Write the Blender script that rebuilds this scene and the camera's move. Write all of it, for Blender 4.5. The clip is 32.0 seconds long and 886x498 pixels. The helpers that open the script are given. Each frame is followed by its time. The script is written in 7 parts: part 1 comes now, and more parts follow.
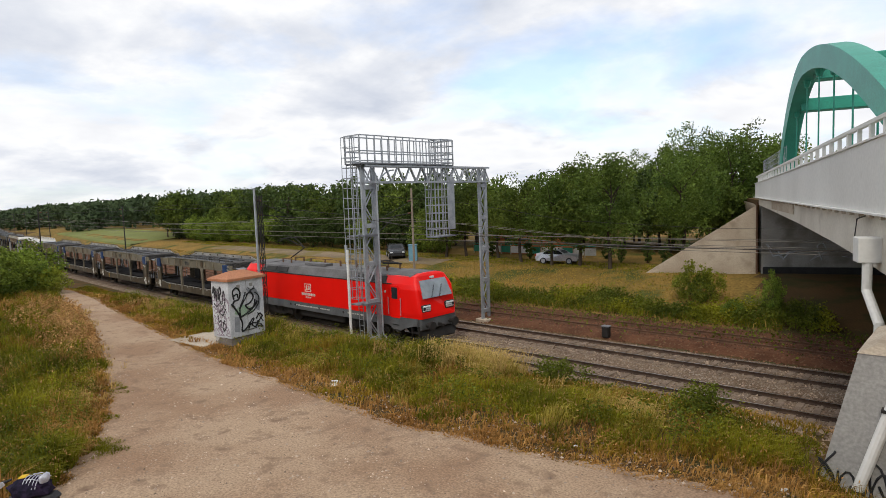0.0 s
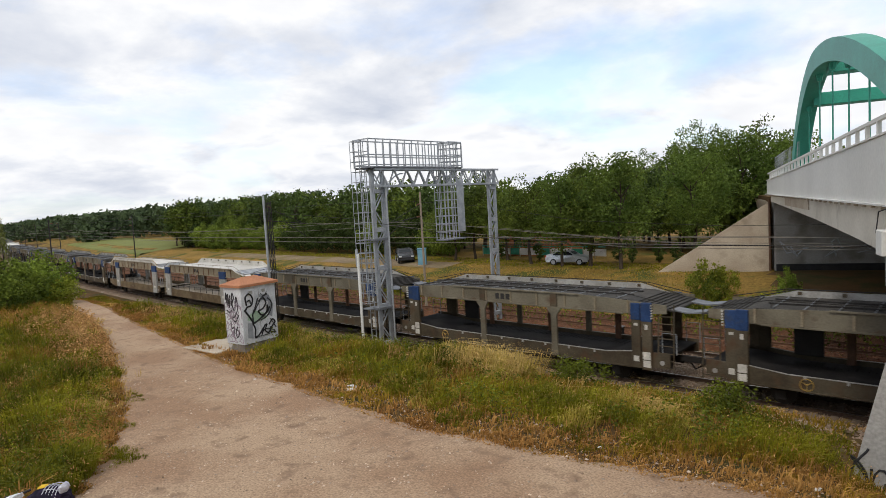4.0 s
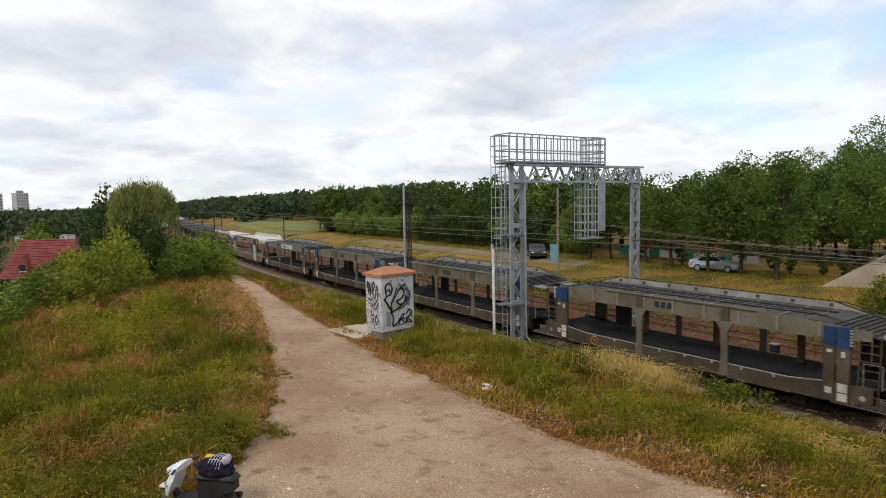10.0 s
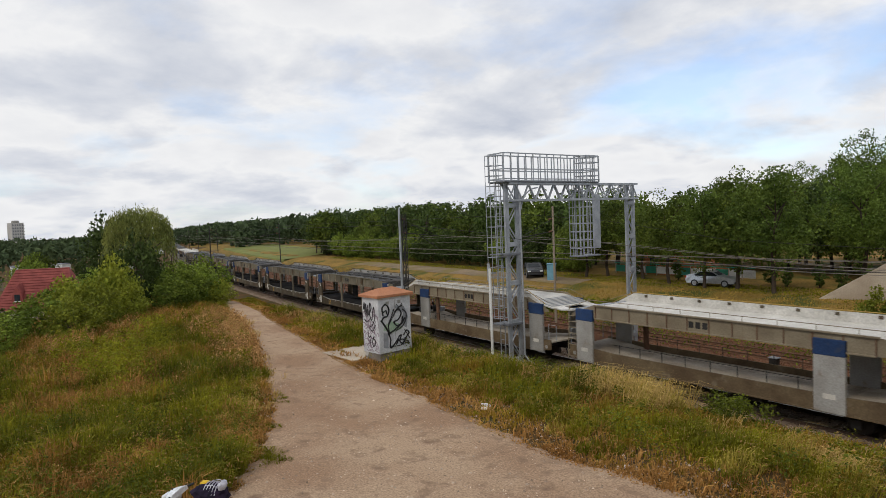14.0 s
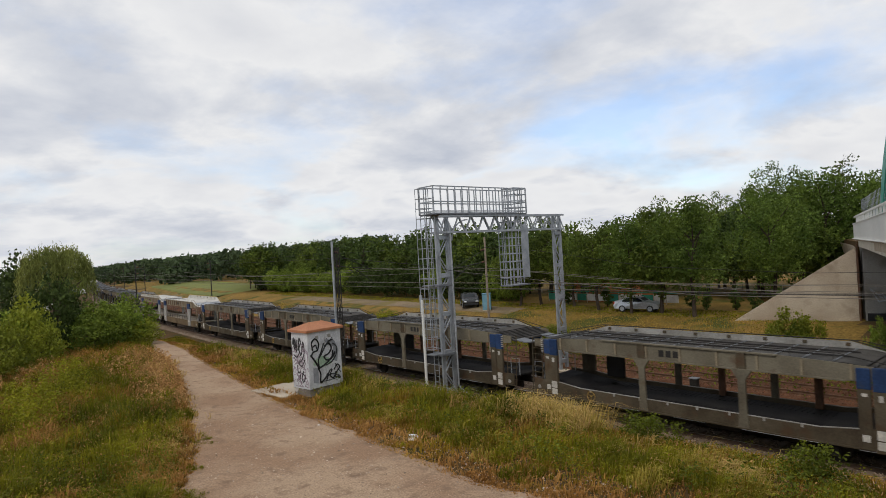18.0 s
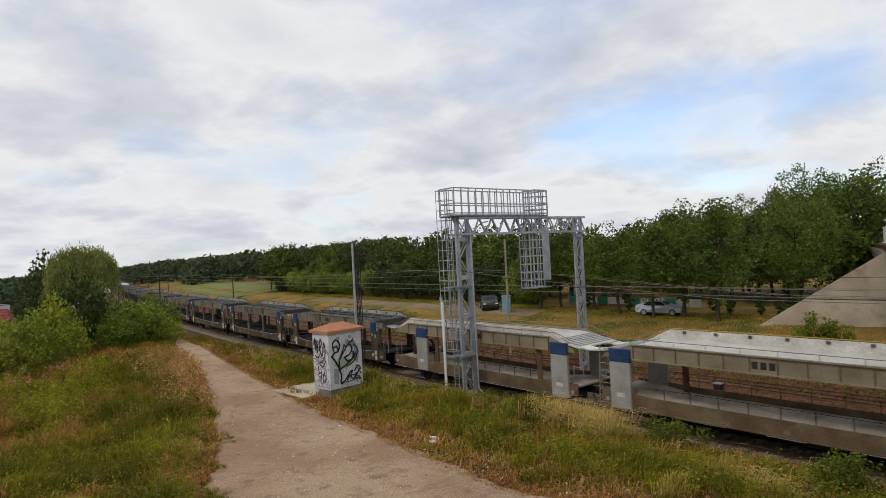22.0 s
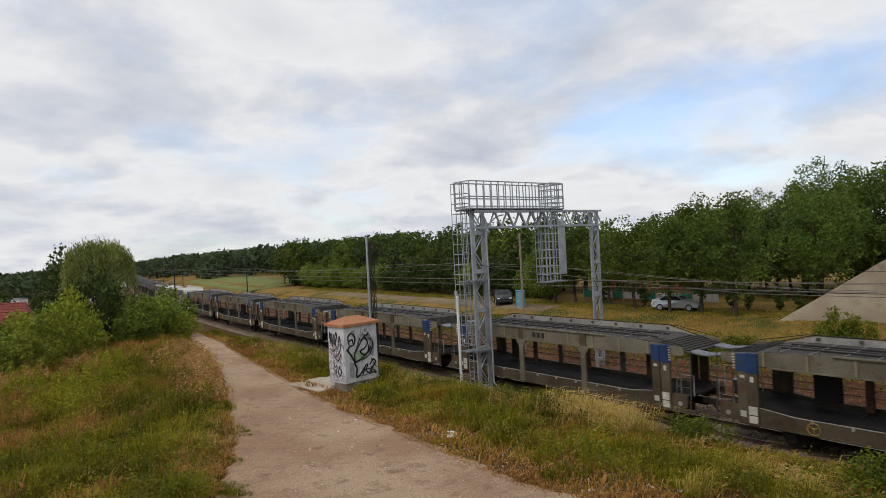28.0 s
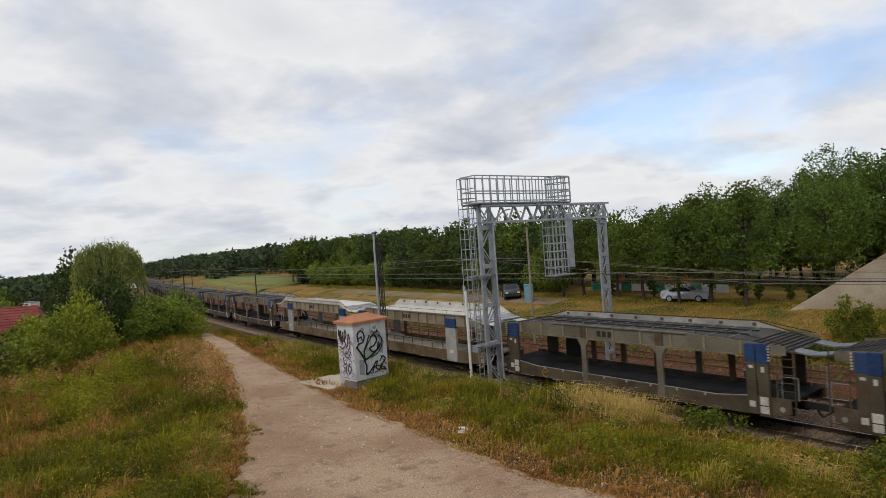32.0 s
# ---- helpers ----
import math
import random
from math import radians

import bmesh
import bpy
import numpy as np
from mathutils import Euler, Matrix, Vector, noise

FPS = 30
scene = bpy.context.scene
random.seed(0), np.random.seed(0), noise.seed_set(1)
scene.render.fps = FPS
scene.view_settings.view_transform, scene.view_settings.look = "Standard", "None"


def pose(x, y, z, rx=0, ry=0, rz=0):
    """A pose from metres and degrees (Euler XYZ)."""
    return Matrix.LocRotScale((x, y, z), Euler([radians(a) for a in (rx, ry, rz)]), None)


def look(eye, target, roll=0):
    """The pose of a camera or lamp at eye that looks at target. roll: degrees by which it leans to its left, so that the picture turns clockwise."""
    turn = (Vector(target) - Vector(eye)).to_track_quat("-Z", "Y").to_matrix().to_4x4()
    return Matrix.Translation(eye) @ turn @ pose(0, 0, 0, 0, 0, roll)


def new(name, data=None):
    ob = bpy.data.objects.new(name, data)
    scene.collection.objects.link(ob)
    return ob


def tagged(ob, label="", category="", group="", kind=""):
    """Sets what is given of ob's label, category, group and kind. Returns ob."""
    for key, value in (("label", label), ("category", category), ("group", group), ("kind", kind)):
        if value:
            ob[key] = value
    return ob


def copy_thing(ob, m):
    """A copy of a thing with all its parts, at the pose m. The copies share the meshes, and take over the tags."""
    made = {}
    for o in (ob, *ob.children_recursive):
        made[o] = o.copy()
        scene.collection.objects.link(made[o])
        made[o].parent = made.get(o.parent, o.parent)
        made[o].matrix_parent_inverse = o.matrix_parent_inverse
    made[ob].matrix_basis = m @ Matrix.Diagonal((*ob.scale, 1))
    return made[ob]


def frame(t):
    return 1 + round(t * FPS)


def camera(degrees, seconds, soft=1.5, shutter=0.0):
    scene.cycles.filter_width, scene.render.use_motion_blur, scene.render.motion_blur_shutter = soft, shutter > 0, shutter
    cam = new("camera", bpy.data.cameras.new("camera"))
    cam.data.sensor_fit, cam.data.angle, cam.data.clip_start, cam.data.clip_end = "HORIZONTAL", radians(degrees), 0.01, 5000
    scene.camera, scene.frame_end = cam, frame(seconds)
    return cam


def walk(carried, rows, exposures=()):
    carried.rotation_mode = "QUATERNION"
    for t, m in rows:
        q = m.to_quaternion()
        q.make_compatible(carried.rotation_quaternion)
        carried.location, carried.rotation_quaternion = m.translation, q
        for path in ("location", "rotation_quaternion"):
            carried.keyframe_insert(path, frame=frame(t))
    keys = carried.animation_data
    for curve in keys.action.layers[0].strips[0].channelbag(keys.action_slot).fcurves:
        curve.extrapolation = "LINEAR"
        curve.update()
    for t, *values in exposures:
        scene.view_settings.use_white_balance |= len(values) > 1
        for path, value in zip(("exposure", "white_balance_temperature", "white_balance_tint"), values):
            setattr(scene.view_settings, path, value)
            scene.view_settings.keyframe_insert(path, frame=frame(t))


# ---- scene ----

# ---------------------------------------------------------------- camera
FOV = 72.0
cam = camera(FOV, 32.0, soft=0.6, shutter=0.12)


def view(x, y, z, yaw, pitch, roll):
    return pose(x, y, z, 0, 0, yaw) @ pose(0, 0, 0, 90 + pitch) @ pose(0, 0, 0, 0, 0, roll)


EXPOSURES = [(0, -0.13), (8, -0.13), (11, -0.2), (17, -0.42), (32, -0.42)]
# seconds, x, y, z, yaw, pitch, roll
PATH = [
    (0, 0.454, -0.013, 7.692, 42.45, -4.76, -2.12),
    (1, 0.319, -0.07, 7.688, 42.19, -4.35, -2.22),
    (2, 0.265, -0.057, 7.638, 42.22, -4.02, -2.38),
    (3, 0.232, -0.044, 7.615, 42.41, -4.13, -2.86),
    (3.5, 0.217, -0.04, 7.618, 43.05, -4.27, -2.98),
    (5.5, 0.174, -0.005, 7.625, 42.74, -4.75, -3.98),
    (6, 0.171, -0.007, 7.629, 42.94, -5.01, -4),
    (7, 0.144, -0.005, 7.622, 42.68, -4.66, -3.46),
    (8, 0.038, 0.036, 7.665, 42.82, -5.32, -3.62),
    (8.5, -0.044, 0.029, 7.711, 46.62, -4.93, -2.92),
    (9, -0.154, -0.04, 7.753, 51.17, -4.63, -1.75),
    (9.5, -0.23, -0.058, 7.767, 53.88, -4.88, -0.89),
    (10, -0.276, -0.1, 7.786, 55.18, -4.6, -1.08),
    (11, -0.336, -0.192, 7.811, 56.62, -3.95, -0.95),
    (12, -0.336, -0.145, 7.77, 55.57, -3.37, -0.79),
    (13, -0.356, -0.114, 7.699, 55.02, -2.78, -1.95),
    (14, -0.265, -0.064, 7.731, 54.83, -2.61, -2.25),
    (14.5, -0.235, -0.039, 7.726, 53.94, -2.31, -2.33),
    (16.5, 0.049, 0.059, 7.69, 50.7, -1.38, -2.22),
    (17, 0.115, 0.06, 7.696, 49.25, -0.34, -3.18),
    (18, 0.241, 0.045, 7.729, 49.01, 0.1, -3.28),
    (19, 0.26, 0.05, 7.715, 48.43, -0.66, -2.15),
    (20, 0.163, 0.043, 7.71, 50.23, -0.27, -2.68),
    (21, 0.136, 0.053, 7.72, 50.51, -0.34, -2.68),
    (22, 0.15, 0.022, 7.719, 50.78, 0.4, -2.98),
    (23, 0.229, 0.046, 7.702, 49.23, -0.19, -2.81),
    (24, 0.116, 0.028, 7.698, 50.45, 0.06, -2.68),
    (25, 0.025, 0.041, 7.685, 50.62, -0.16, -2.87),
    (26, -0.083, 0.038, 7.664, 51.46, -0.15, -2.65),
    (26.5, -0.104, 0.041, 7.665, 51.78, 0.12, -2.93),
    (28.5, -0.149, 0.061, 7.657, 52.14, -0.14, -2.86),
    (29, -0.162, 0.061, 7.665, 52.6, -0.19, -2.9),
    (30, -0.169, 0.089, 7.667, 52.42, -0.72, -3.78),
    (31, -0.16, 0.091, 7.66, 52.34, -0.6, -3.92),
    (32, -0.179, 0.083, 7.671, 52.65, -0.41, -4.06),
]
walk(cam, [(r[0], view(*r[1:])) for r in PATH], EXPOSURES)

# ---------------------------------------------------------------- sky and sun
world = bpy.data.worlds.new("overcast_sky")
scene.world = world
world.use_nodes = True
wn, wl = world.node_tree.nodes, world.node_tree.links
wn.clear()
w_out, w_bg = wn.new("ShaderNodeOutputWorld"), wn.new("ShaderNodeBackground")
w_sky, w_tc = wn.new("ShaderNodeTexSky"), wn.new("ShaderNodeTexCoord")
w_sky.sky_type, w_sky.sun_disc = "NISHITA", False
w_sky.sun_elevation, w_sky.sun_rotation = radians(47), radians(163)
# a flat layer of cloud overhead: directions are laid out on a level plane, so that it closes up towards the horizon
w_sep, w_com = wn.new("ShaderNodeSeparateXYZ"), wn.new("ShaderNodeCombineXYZ")
wl.new(w_tc.outputs["Generated"], w_sep.inputs[0])


def w_math(op, a, b):
    node = wn.new("ShaderNodeMath")
    node.operation = op
    for k, v in enumerate((a, b)):
        if isinstance(v, (int, float)):
            node.inputs[k].default_value = v
        else:
            wl.new(v, node.inputs[k])
    return node.outputs[0]


w_high = w_math("ADD", w_math("MAXIMUM", w_sep.outputs[2], 0.0), 0.24)
wl.new(w_math("DIVIDE", w_sep.outputs[0], w_high), w_com.inputs[0])
wl.new(w_math("DIVIDE", w_sep.outputs[1], w_high), w_com.inputs[1])


def w_noise(scale, detail, rough, twist, seed):
    node = wn.new("ShaderNodeTexNoise")
    node.noise_dimensions = "4D"
    for key, v in (("Scale", scale), ("Detail", detail), ("Roughness", rough), ("Distortion", twist), ("W", seed)):
        node.inputs[key].default_value = v
    wl.new(w_com.outputs[0], node.inputs["Vector"])
    return node.outputs["Fac"]


def w_ramp(fac, stops):
    node = wn.new("ShaderNodeValToRGB")
    while len(node.color_ramp.elements) < len(stops):
        node.color_ramp.elements.new(0.5)
    for e, (at, col) in zip(node.color_ramp.elements, stops):
        e.position, e.color = at, (*col, 1)
    wl.new(fac, node.inputs["Fac"])
    return node.outputs["Color"]


w_cover = w_ramp(w_noise(1.15, 8, 0.55, 0.2, 3.4), [(0.33, (0.35, 0.35, 0.35)), (0.50, (1, 1, 1))])
w_cloud = w_ramp(w_noise(1.9, 9, 0.55, 0.15, 7.7), [(0.30, (7.0, 7.5, 8.6)), (0.43, (8.9, 9.2, 9.9)), (0.53, (11.1, 11.15, 11.3)), (0.70, (9.6, 9.75, 10.2))])
w_mix = wn.new("ShaderNodeMixRGB")
wl.new(w_cover, w_mix.inputs["Fac"])
w_gain = wn.new("ShaderNodeMixRGB")
w_gain.blend_type, w_gain.inputs[0].default_value = "MULTIPLY", 1.0
w_gain.inputs[2].default_value = (2.0, 2.2, 2.5, 1)
wl.new(w_sky.outputs["Color"], w_gain.inputs[1])
wl.new(w_gain.outputs["Color"], w_mix.inputs[1])
wl.new(w_cloud, w_mix.inputs[2])
wl.new(w_mix.outputs["Color"], w_bg.inputs["Color"])
w_bg.inputs["Strength"].default_value = 0.1
wl.new(w_bg.outputs["Background"], w_out.inputs["Surface"])

sun_data = bpy.data.lights.new("sun", "SUN")
sun_data.energy, sun_data.angle, sun_data.color = 1.5, radians(12), (1.0, 0.93, 0.80)
sun = new("sun", sun_data)
sun.matrix_world = look((0, 0, 60), (-16.4, 53.5, 0))


# ---------------------------------------------------------------- materials
def material(name, col, col2=None, rough=0.7, metal=0.0, scale=3.0, fine=40.0, bump=0.2, mix=(0.35, 0.65), island=0.0, spot=None, grain=(0.78, 1.2), trans=0.0, obj=0.0, spec=0.3):
    """A surface with a broad stain pattern, a fine grain and fine relief."""
    m = bpy.data.materials.new(name)
    m.use_nodes = True
    n, l = m.node_tree.nodes, m.node_tree.links
    b = n["Principled BSDF"]
    b.inputs["Specular IOR Level"].default_value = spec if metal == 0 else 0.5
    b.inputs["Roughness"].default_value, b.inputs["Metallic"].default_value = rough, metal
    tc = n.new("ShaderNodeTexCoord")
    big, small = n.new("ShaderNodeTexNoise"), n.new("ShaderNodeTexNoise")
    big.inputs["Scale"].default_value, big.inputs["Detail"].default_value = scale, 5
    small.inputs["Scale"].default_value, small.inputs["Detail"].default_value = fine, 3
    geo = n.new("ShaderNodeNewGeometry")
    for t in (big, small):
        l.new(geo.outputs["Position"] if obj == 0 else tc.outputs["Object"], t.inputs["Vector"])
    ramp = n.new("ShaderNodeMapRange")
    ramp.inputs[1].default_value, ramp.inputs[2].default_value = mix
    l.new(big.outputs["Fac"], ramp.inputs[0])
    c1 = n.new("ShaderNodeMixRGB")
    c1.inputs[1].default_value = (*col, 1)
    c1.inputs[2].default_value = (*(col2 or [c * 0.75 for c in col]), 1)
    l.new(ramp.outputs[0], c1.inputs[0])
    val = n.new("ShaderNodeMapRange")
    val.inputs[1].default_value, val.inputs[2].default_value, val.inputs[3].default_value, val.inputs[4].default_value = 0.25, 0.75, grain[0], grain[1]
    l.new(small.outputs["Fac"], val.inputs[0])
    hsv = n.new("ShaderNodeHueSaturation")
    l.new(c1.outputs[0], hsv.inputs["Color"])
    last = val.outputs[0]
    if island:
        mul = n.new("ShaderNodeMath")
        mul.operation = "MULTIPLY_ADD"
        mul.inputs[1].default_value, mul.inputs[2].default_value = island, 1 - island / 2
        l.new(geo.outputs["Random Per Island"], mul.inputs[0])
        m2 = n.new("ShaderNodeMath")
        m2.operation = "MULTIPLY"
        l.new(mul.outputs[0], m2.inputs[0])
        l.new(last, m2.inputs[1])
        last = m2.outputs[0]
    if obj:
        oi = n.new("ShaderNodeObjectInfo")
        mul = n.new("ShaderNodeMath")
        mul.operation = "MULTIPLY_ADD"
        mul.inputs[1].default_value, mul.inputs[2].default_value = obj, 1 - obj / 2
        l.new(oi.outputs["Random"], mul.inputs[0])
        m2 = n.new("ShaderNodeMath")
        m2.operation = "MULTIPLY"
        l.new(mul.outputs[0], m2.inputs[0])
        l.new(last, m2.inputs[1])
        last = m2.outputs[0]
    l.new(last, hsv.inputs["Value"])
    out = hsv.outputs[0]
    if spot:
        sp, sc, lo, hi = spot
        sn = n.new("ShaderNodeTexNoise")
        sn.inputs["Scale"].default_value, sn.inputs["Detail"].default_value = sc, 6
        l.new(geo.outputs["Position"] if obj == 0 else tc.outputs["Object"], sn.inputs["Vector"])
        sr = n.new("ShaderNodeMapRange")
        sr.inputs[1].default_value, sr.inputs[2].default_value = lo, hi
        l.new(sn.outputs["Fac"], sr.inputs[0])
        c2 = n.new("ShaderNodeMixRGB")
        c2.inputs[2].default_value = (*sp, 1)
        l.new(sr.outputs[0], c2.inputs[0])
        l.new(out, c2.inputs[1])
        out = c2.outputs[0]
    l.new(out, b.inputs["Base Color"])
    if bump:
        bp = n.new("ShaderNodeBump")
        bp.inputs["Strength"].default_value, bp.inputs["Distance"].default_value = bump, 0.02
        l.new(small.outputs["Fac"], bp.inputs["Height"])
        l.new(bp.outputs[0], b.inputs["Normal"])
    if trans:
        t = n.new("ShaderNodeBsdfTranslucent")
        mx = n.new("ShaderNodeMixShader")
        mx.inputs[0].default_value = trans
        l.new(out, t.inputs["Color"])
        l.new(b.outputs[0], mx.inputs[1])
        l.new(t.outputs[0], mx.inputs[2])
        l.new(mx.outputs[0], n["Material Output"].inputs["Surface"])
    return m


M_EARTH = material("meadow_soil", (0.085, 0.055, 0.024), (0.12, 0.068, 0.028), 0.95, scale=0.35, fine=14, bump=0.6, spot=((0.06, 0.055, 0.02), 0.5, 0.50, 0.64), spec=0.1)
M_TURF = material("far_turf", (0.27, 0.165, 0.045), (0.17, 0.115, 0.03), 0.95, scale=0.22, fine=6, bump=0.6, grain=(0.5, 1.35), spot=((0.08, 0.085, 0.02), 0.33, 0.52, 0.64), spec=0.1)
M_PATH = material("gravel_path", (0.382, 0.272, 0.183), (0.286, 0.183, 0.117), 0.95, scale=0.4, fine=26, bump=0.8, grain=(0.62, 1.34), mix=(0.40, 0.62), spot=((0.19, 0.124, 0.084), 2.6, 0.54, 0.76), spec=0.1)
M_BALLAST = material("ballast_bed", (0.20, 0.145, 0.10), (0.115, 0.075, 0.05), 0.95, scale=0.9, fine=18, bump=1.0, grain=(0.6, 1.4), spot=((0.30, 0.25, 0.205), 12.0, 0.53, 0.64), spec=0.15)
M_STONE = material("ballast_stone", (0.36, 0.275, 0.205), (0.17, 0.115, 0.08), 0.95, scale=1.2, fine=20, bump=0.3, island=1.0, spec=0.15)
M_RAIL = material("rail_steel", (0.10, 0.062, 0.042), (0.06, 0.038, 0.027), 0.7, 0.3, scale=2, fine=30)
M_RAILTOP = material("polished_rail", (0.42, 0.40, 0.38), (0.35, 0.33, 0.31), 0.3, 1.0, scale=2, fine=30, bump=0.05)
M_SIDING = material("rusty_old_ballast", (0.135, 0.062, 0.034), (0.075, 0.034, 0.02), 0.95, scale=0.7, fine=12, bump=0.9, spot=((0.16, 0.10, 0.06), 8.0, 0.56, 0.68), spec=0.1)
M_SLEEPER = material("concrete_sleeper", (0.22, 0.165, 0.125), (0.14, 0.10, 0.072), 0.9, scale=2, fine=30, obj=0.3, spec=0.2)
M_CONC = material("weathered_concrete", (0.49, 0.42, 0.33), (0.37, 0.30, 0.225), 0.9, scale=0.5, fine=18, bump=0.25, spot=((0.28, 0.225, 0.165), 1.1, 0.56, 0.75))
M_CONCW = material("pale_concrete", (0.36, 0.35, 0.33), (0.28, 0.27, 0.255), 0.85, scale=0.6, fine=18, bump=0.2, spot=((0.24, 0.235, 0.22), 1.5, 0.6, 0.8))
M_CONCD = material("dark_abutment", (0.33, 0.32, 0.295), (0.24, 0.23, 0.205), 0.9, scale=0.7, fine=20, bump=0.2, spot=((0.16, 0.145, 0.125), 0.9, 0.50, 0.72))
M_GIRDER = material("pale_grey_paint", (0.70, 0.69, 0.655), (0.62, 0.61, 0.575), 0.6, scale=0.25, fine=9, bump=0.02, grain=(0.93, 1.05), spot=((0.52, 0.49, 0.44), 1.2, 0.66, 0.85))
M_BEAM = material("cream_concrete", (0.62, 0.58, 0.50), (0.50, 0.46, 0.385), 0.85, scale=0.4, fine=12, bump=0.1, grain=(0.9, 1.08), spot=((0.36, 0.32, 0.26), 1.0, 0.58, 0.78))
M_GREEN = material("bridge_green_paint", (0.045, 0.33, 0.24), (0.035, 0.26, 0.19), 0.45, scale=0.8, fine=20, bump=0.03)
M_GALV = material("galvanised_steel", (0.40, 0.42, 0.45), (0.30, 0.32, 0.345), 0.5, 0.35, scale=2.5, fine=35, bump=0.05)
M_GALVD = material("dull_grating", (0.22, 0.23, 0.25), (0.16, 0.17, 0.185), 0.6, 0.4, scale=2.5, fine=35, bump=0.05)
M_WHITE = material("white_paint", (0.72, 0.72, 0.70), (0.62, 0.61, 0.58), 0.6, scale=2.0, fine=30, bump=0.05)
M_BLACK = material("black_paint", (0.018, 0.018, 0.02), (0.03, 0.03, 0.032), 0.55, scale=3, fine=30, bump=0.05)
M_DARK = material("dark_steel", (0.026, 0.024, 0.023), (0.018, 0.015, 0.013), 0.7, 0.2, scale=2, fine=30, bump=0.1)
M_RUST = material("rusty_brown", (0.16, 0.085, 0.05), (0.10, 0.055, 0.035), 0.85, scale=3, fine=30)
M_BLUEBOX = material("light_blue_box", (0.16, 0.33, 0.43), (0.13, 0.27, 0.36), 0.5, scale=2, fine=30, bump=0.03)
M_GLASS = material("dark_window_glass", (0.02, 0.025, 0.03), (0.03, 0.035, 0.04), 0.3, scale=1, fine=8, bump=0.0)
M_GLASS.node_tree.nodes["Principled BSDF"].inputs["Specular IOR Level"].default_value = 0.12
M_CONCPOST = material("brown_mast_concrete", (0.30, 0.25, 0.19), (0.24, 0.19, 0.14), 0.9, scale=2, fine=24)
M_WIRE = material("weathered_wire", (0.20, 0.175, 0.14), (0.15, 0.13, 0.11), 0.6, 0.2, scale=2, fine=20, bump=0.0)
M_BARK = material("tree_bark", (0.075, 0.055, 0.04), (0.05, 0.038, 0.028), 0.95, scale=4, fine=30, bump=0.5)


# ---------------------------------------------------------------- building helpers
def part(name, bm, mat, parent=None, label="", smooth=False, kind=""):
    me = bpy.data.meshes.new(name)
    bm.to_mesh(me)
    bm.free()
    if smooth:
        for p in me.polygons:
            p.use_smooth = True
    me.materials.append(mat)
    ob = new(name, me)
    if parent is not None:
        ob.parent = parent
    if label:
        tagged(ob, label)
    if kind:
        tagged(ob, kind=kind)
    return ob


def raw(name, verts, faces, mat, parent=None, kind=""):
    """A mesh straight from arrays of corners and faces."""
    me = bpy.data.meshes.new(name)
    me.from_pydata(verts, [], faces)
    me.materials.append(mat)
    ob = new(name, me)
    if parent is not None:
        ob.parent = parent
    if kind:
        tagged(ob, kind=kind)
    return ob


def empty(name, m, label, category, group="", kind=""):
    ob = new(name)
    ob.empty_display_size = 0.2
    ob.matrix_world = m
    return tagged(ob, label, category, group, kind)


def box(bm, c, s, bevel=0.0, m=None):
    """A box round c of size s, with bevelled edges."""
    r = bmesh.ops.create_cube(bm, size=1.0)
    vs = r["verts"]
    for v in vs:
        v.co = Vector((v.co.x * s[0] + c[0], v.co.y * s[1] + c[1], v.co.z * s[2] + c[2]))
    if bevel:
        es = list({e for v in vs for e in v.link_edges})
        vs = list({v for f in bmesh.ops.bevel(bm, geom=es, offset=bevel, segments=1, affect="EDGES")["faces"] for v in f.verts} | {v for v in vs if v.is_valid})
    if m is not None:
        bmesh.ops.transform(bm, matrix=m, verts=vs)
    return vs


def rod(bm, a, b, r, n=6, r2=None):
    """A round bar from a to b."""
    a, b = Vector(a), Vector(b)
    d = b - a
    if d.length < 1e-6:
        return
    q = d.to_track_quat("Z", "Y").to_matrix()
    r2 = r if r2 is None else r2
    lo = [bm.verts.new(a + q @ Vector((r * math.cos(6.2832 * i / n), r * math.sin(6.2832 * i / n), 0))) for i in range(n)]
    hi = [bm.verts.new(b + q @ Vector((r2 * math.cos(6.2832 * i / n), r2 * math.sin(6.2832 * i / n), 0))) for i in range(n)]
    for i in range(n):
        bm.faces.new((lo[i], lo[(i + 1) % n], hi[(i + 1) % n], hi[i]))
    bm.faces.new(lo[::-1])
    bm.faces.new(hi)


def chain(bm, pts, r, n=6):
    """One bent round bar through the points."""
    pts = [Vector(p) for p in pts]
    last = None
    for i, p in enumerate(pts):
        d = (pts[min(len(pts) - 1, i + 1)] - pts[max(0, i - 1)]).normalized()
        u = d.cross(Vector((0.31, 0.17, 0.93)) if abs(d.z) < 0.9 else Vector((1, 0.2, 0))).normalized()
        w = d.cross(u)
        ring = [bm.verts.new(p + u * (r * math.cos(6.2832 * k / n)) + w * (r * math.sin(6.2832 * k / n))) for k in range(n)]
        if last:
            for k in range(n):
                bm.faces.new((last[k], last[(k + 1) % n], ring[(k + 1) % n], ring[k]))
        else:
            bm.faces.new(ring[::-1])
        last = ring
    bm.faces.new(last)


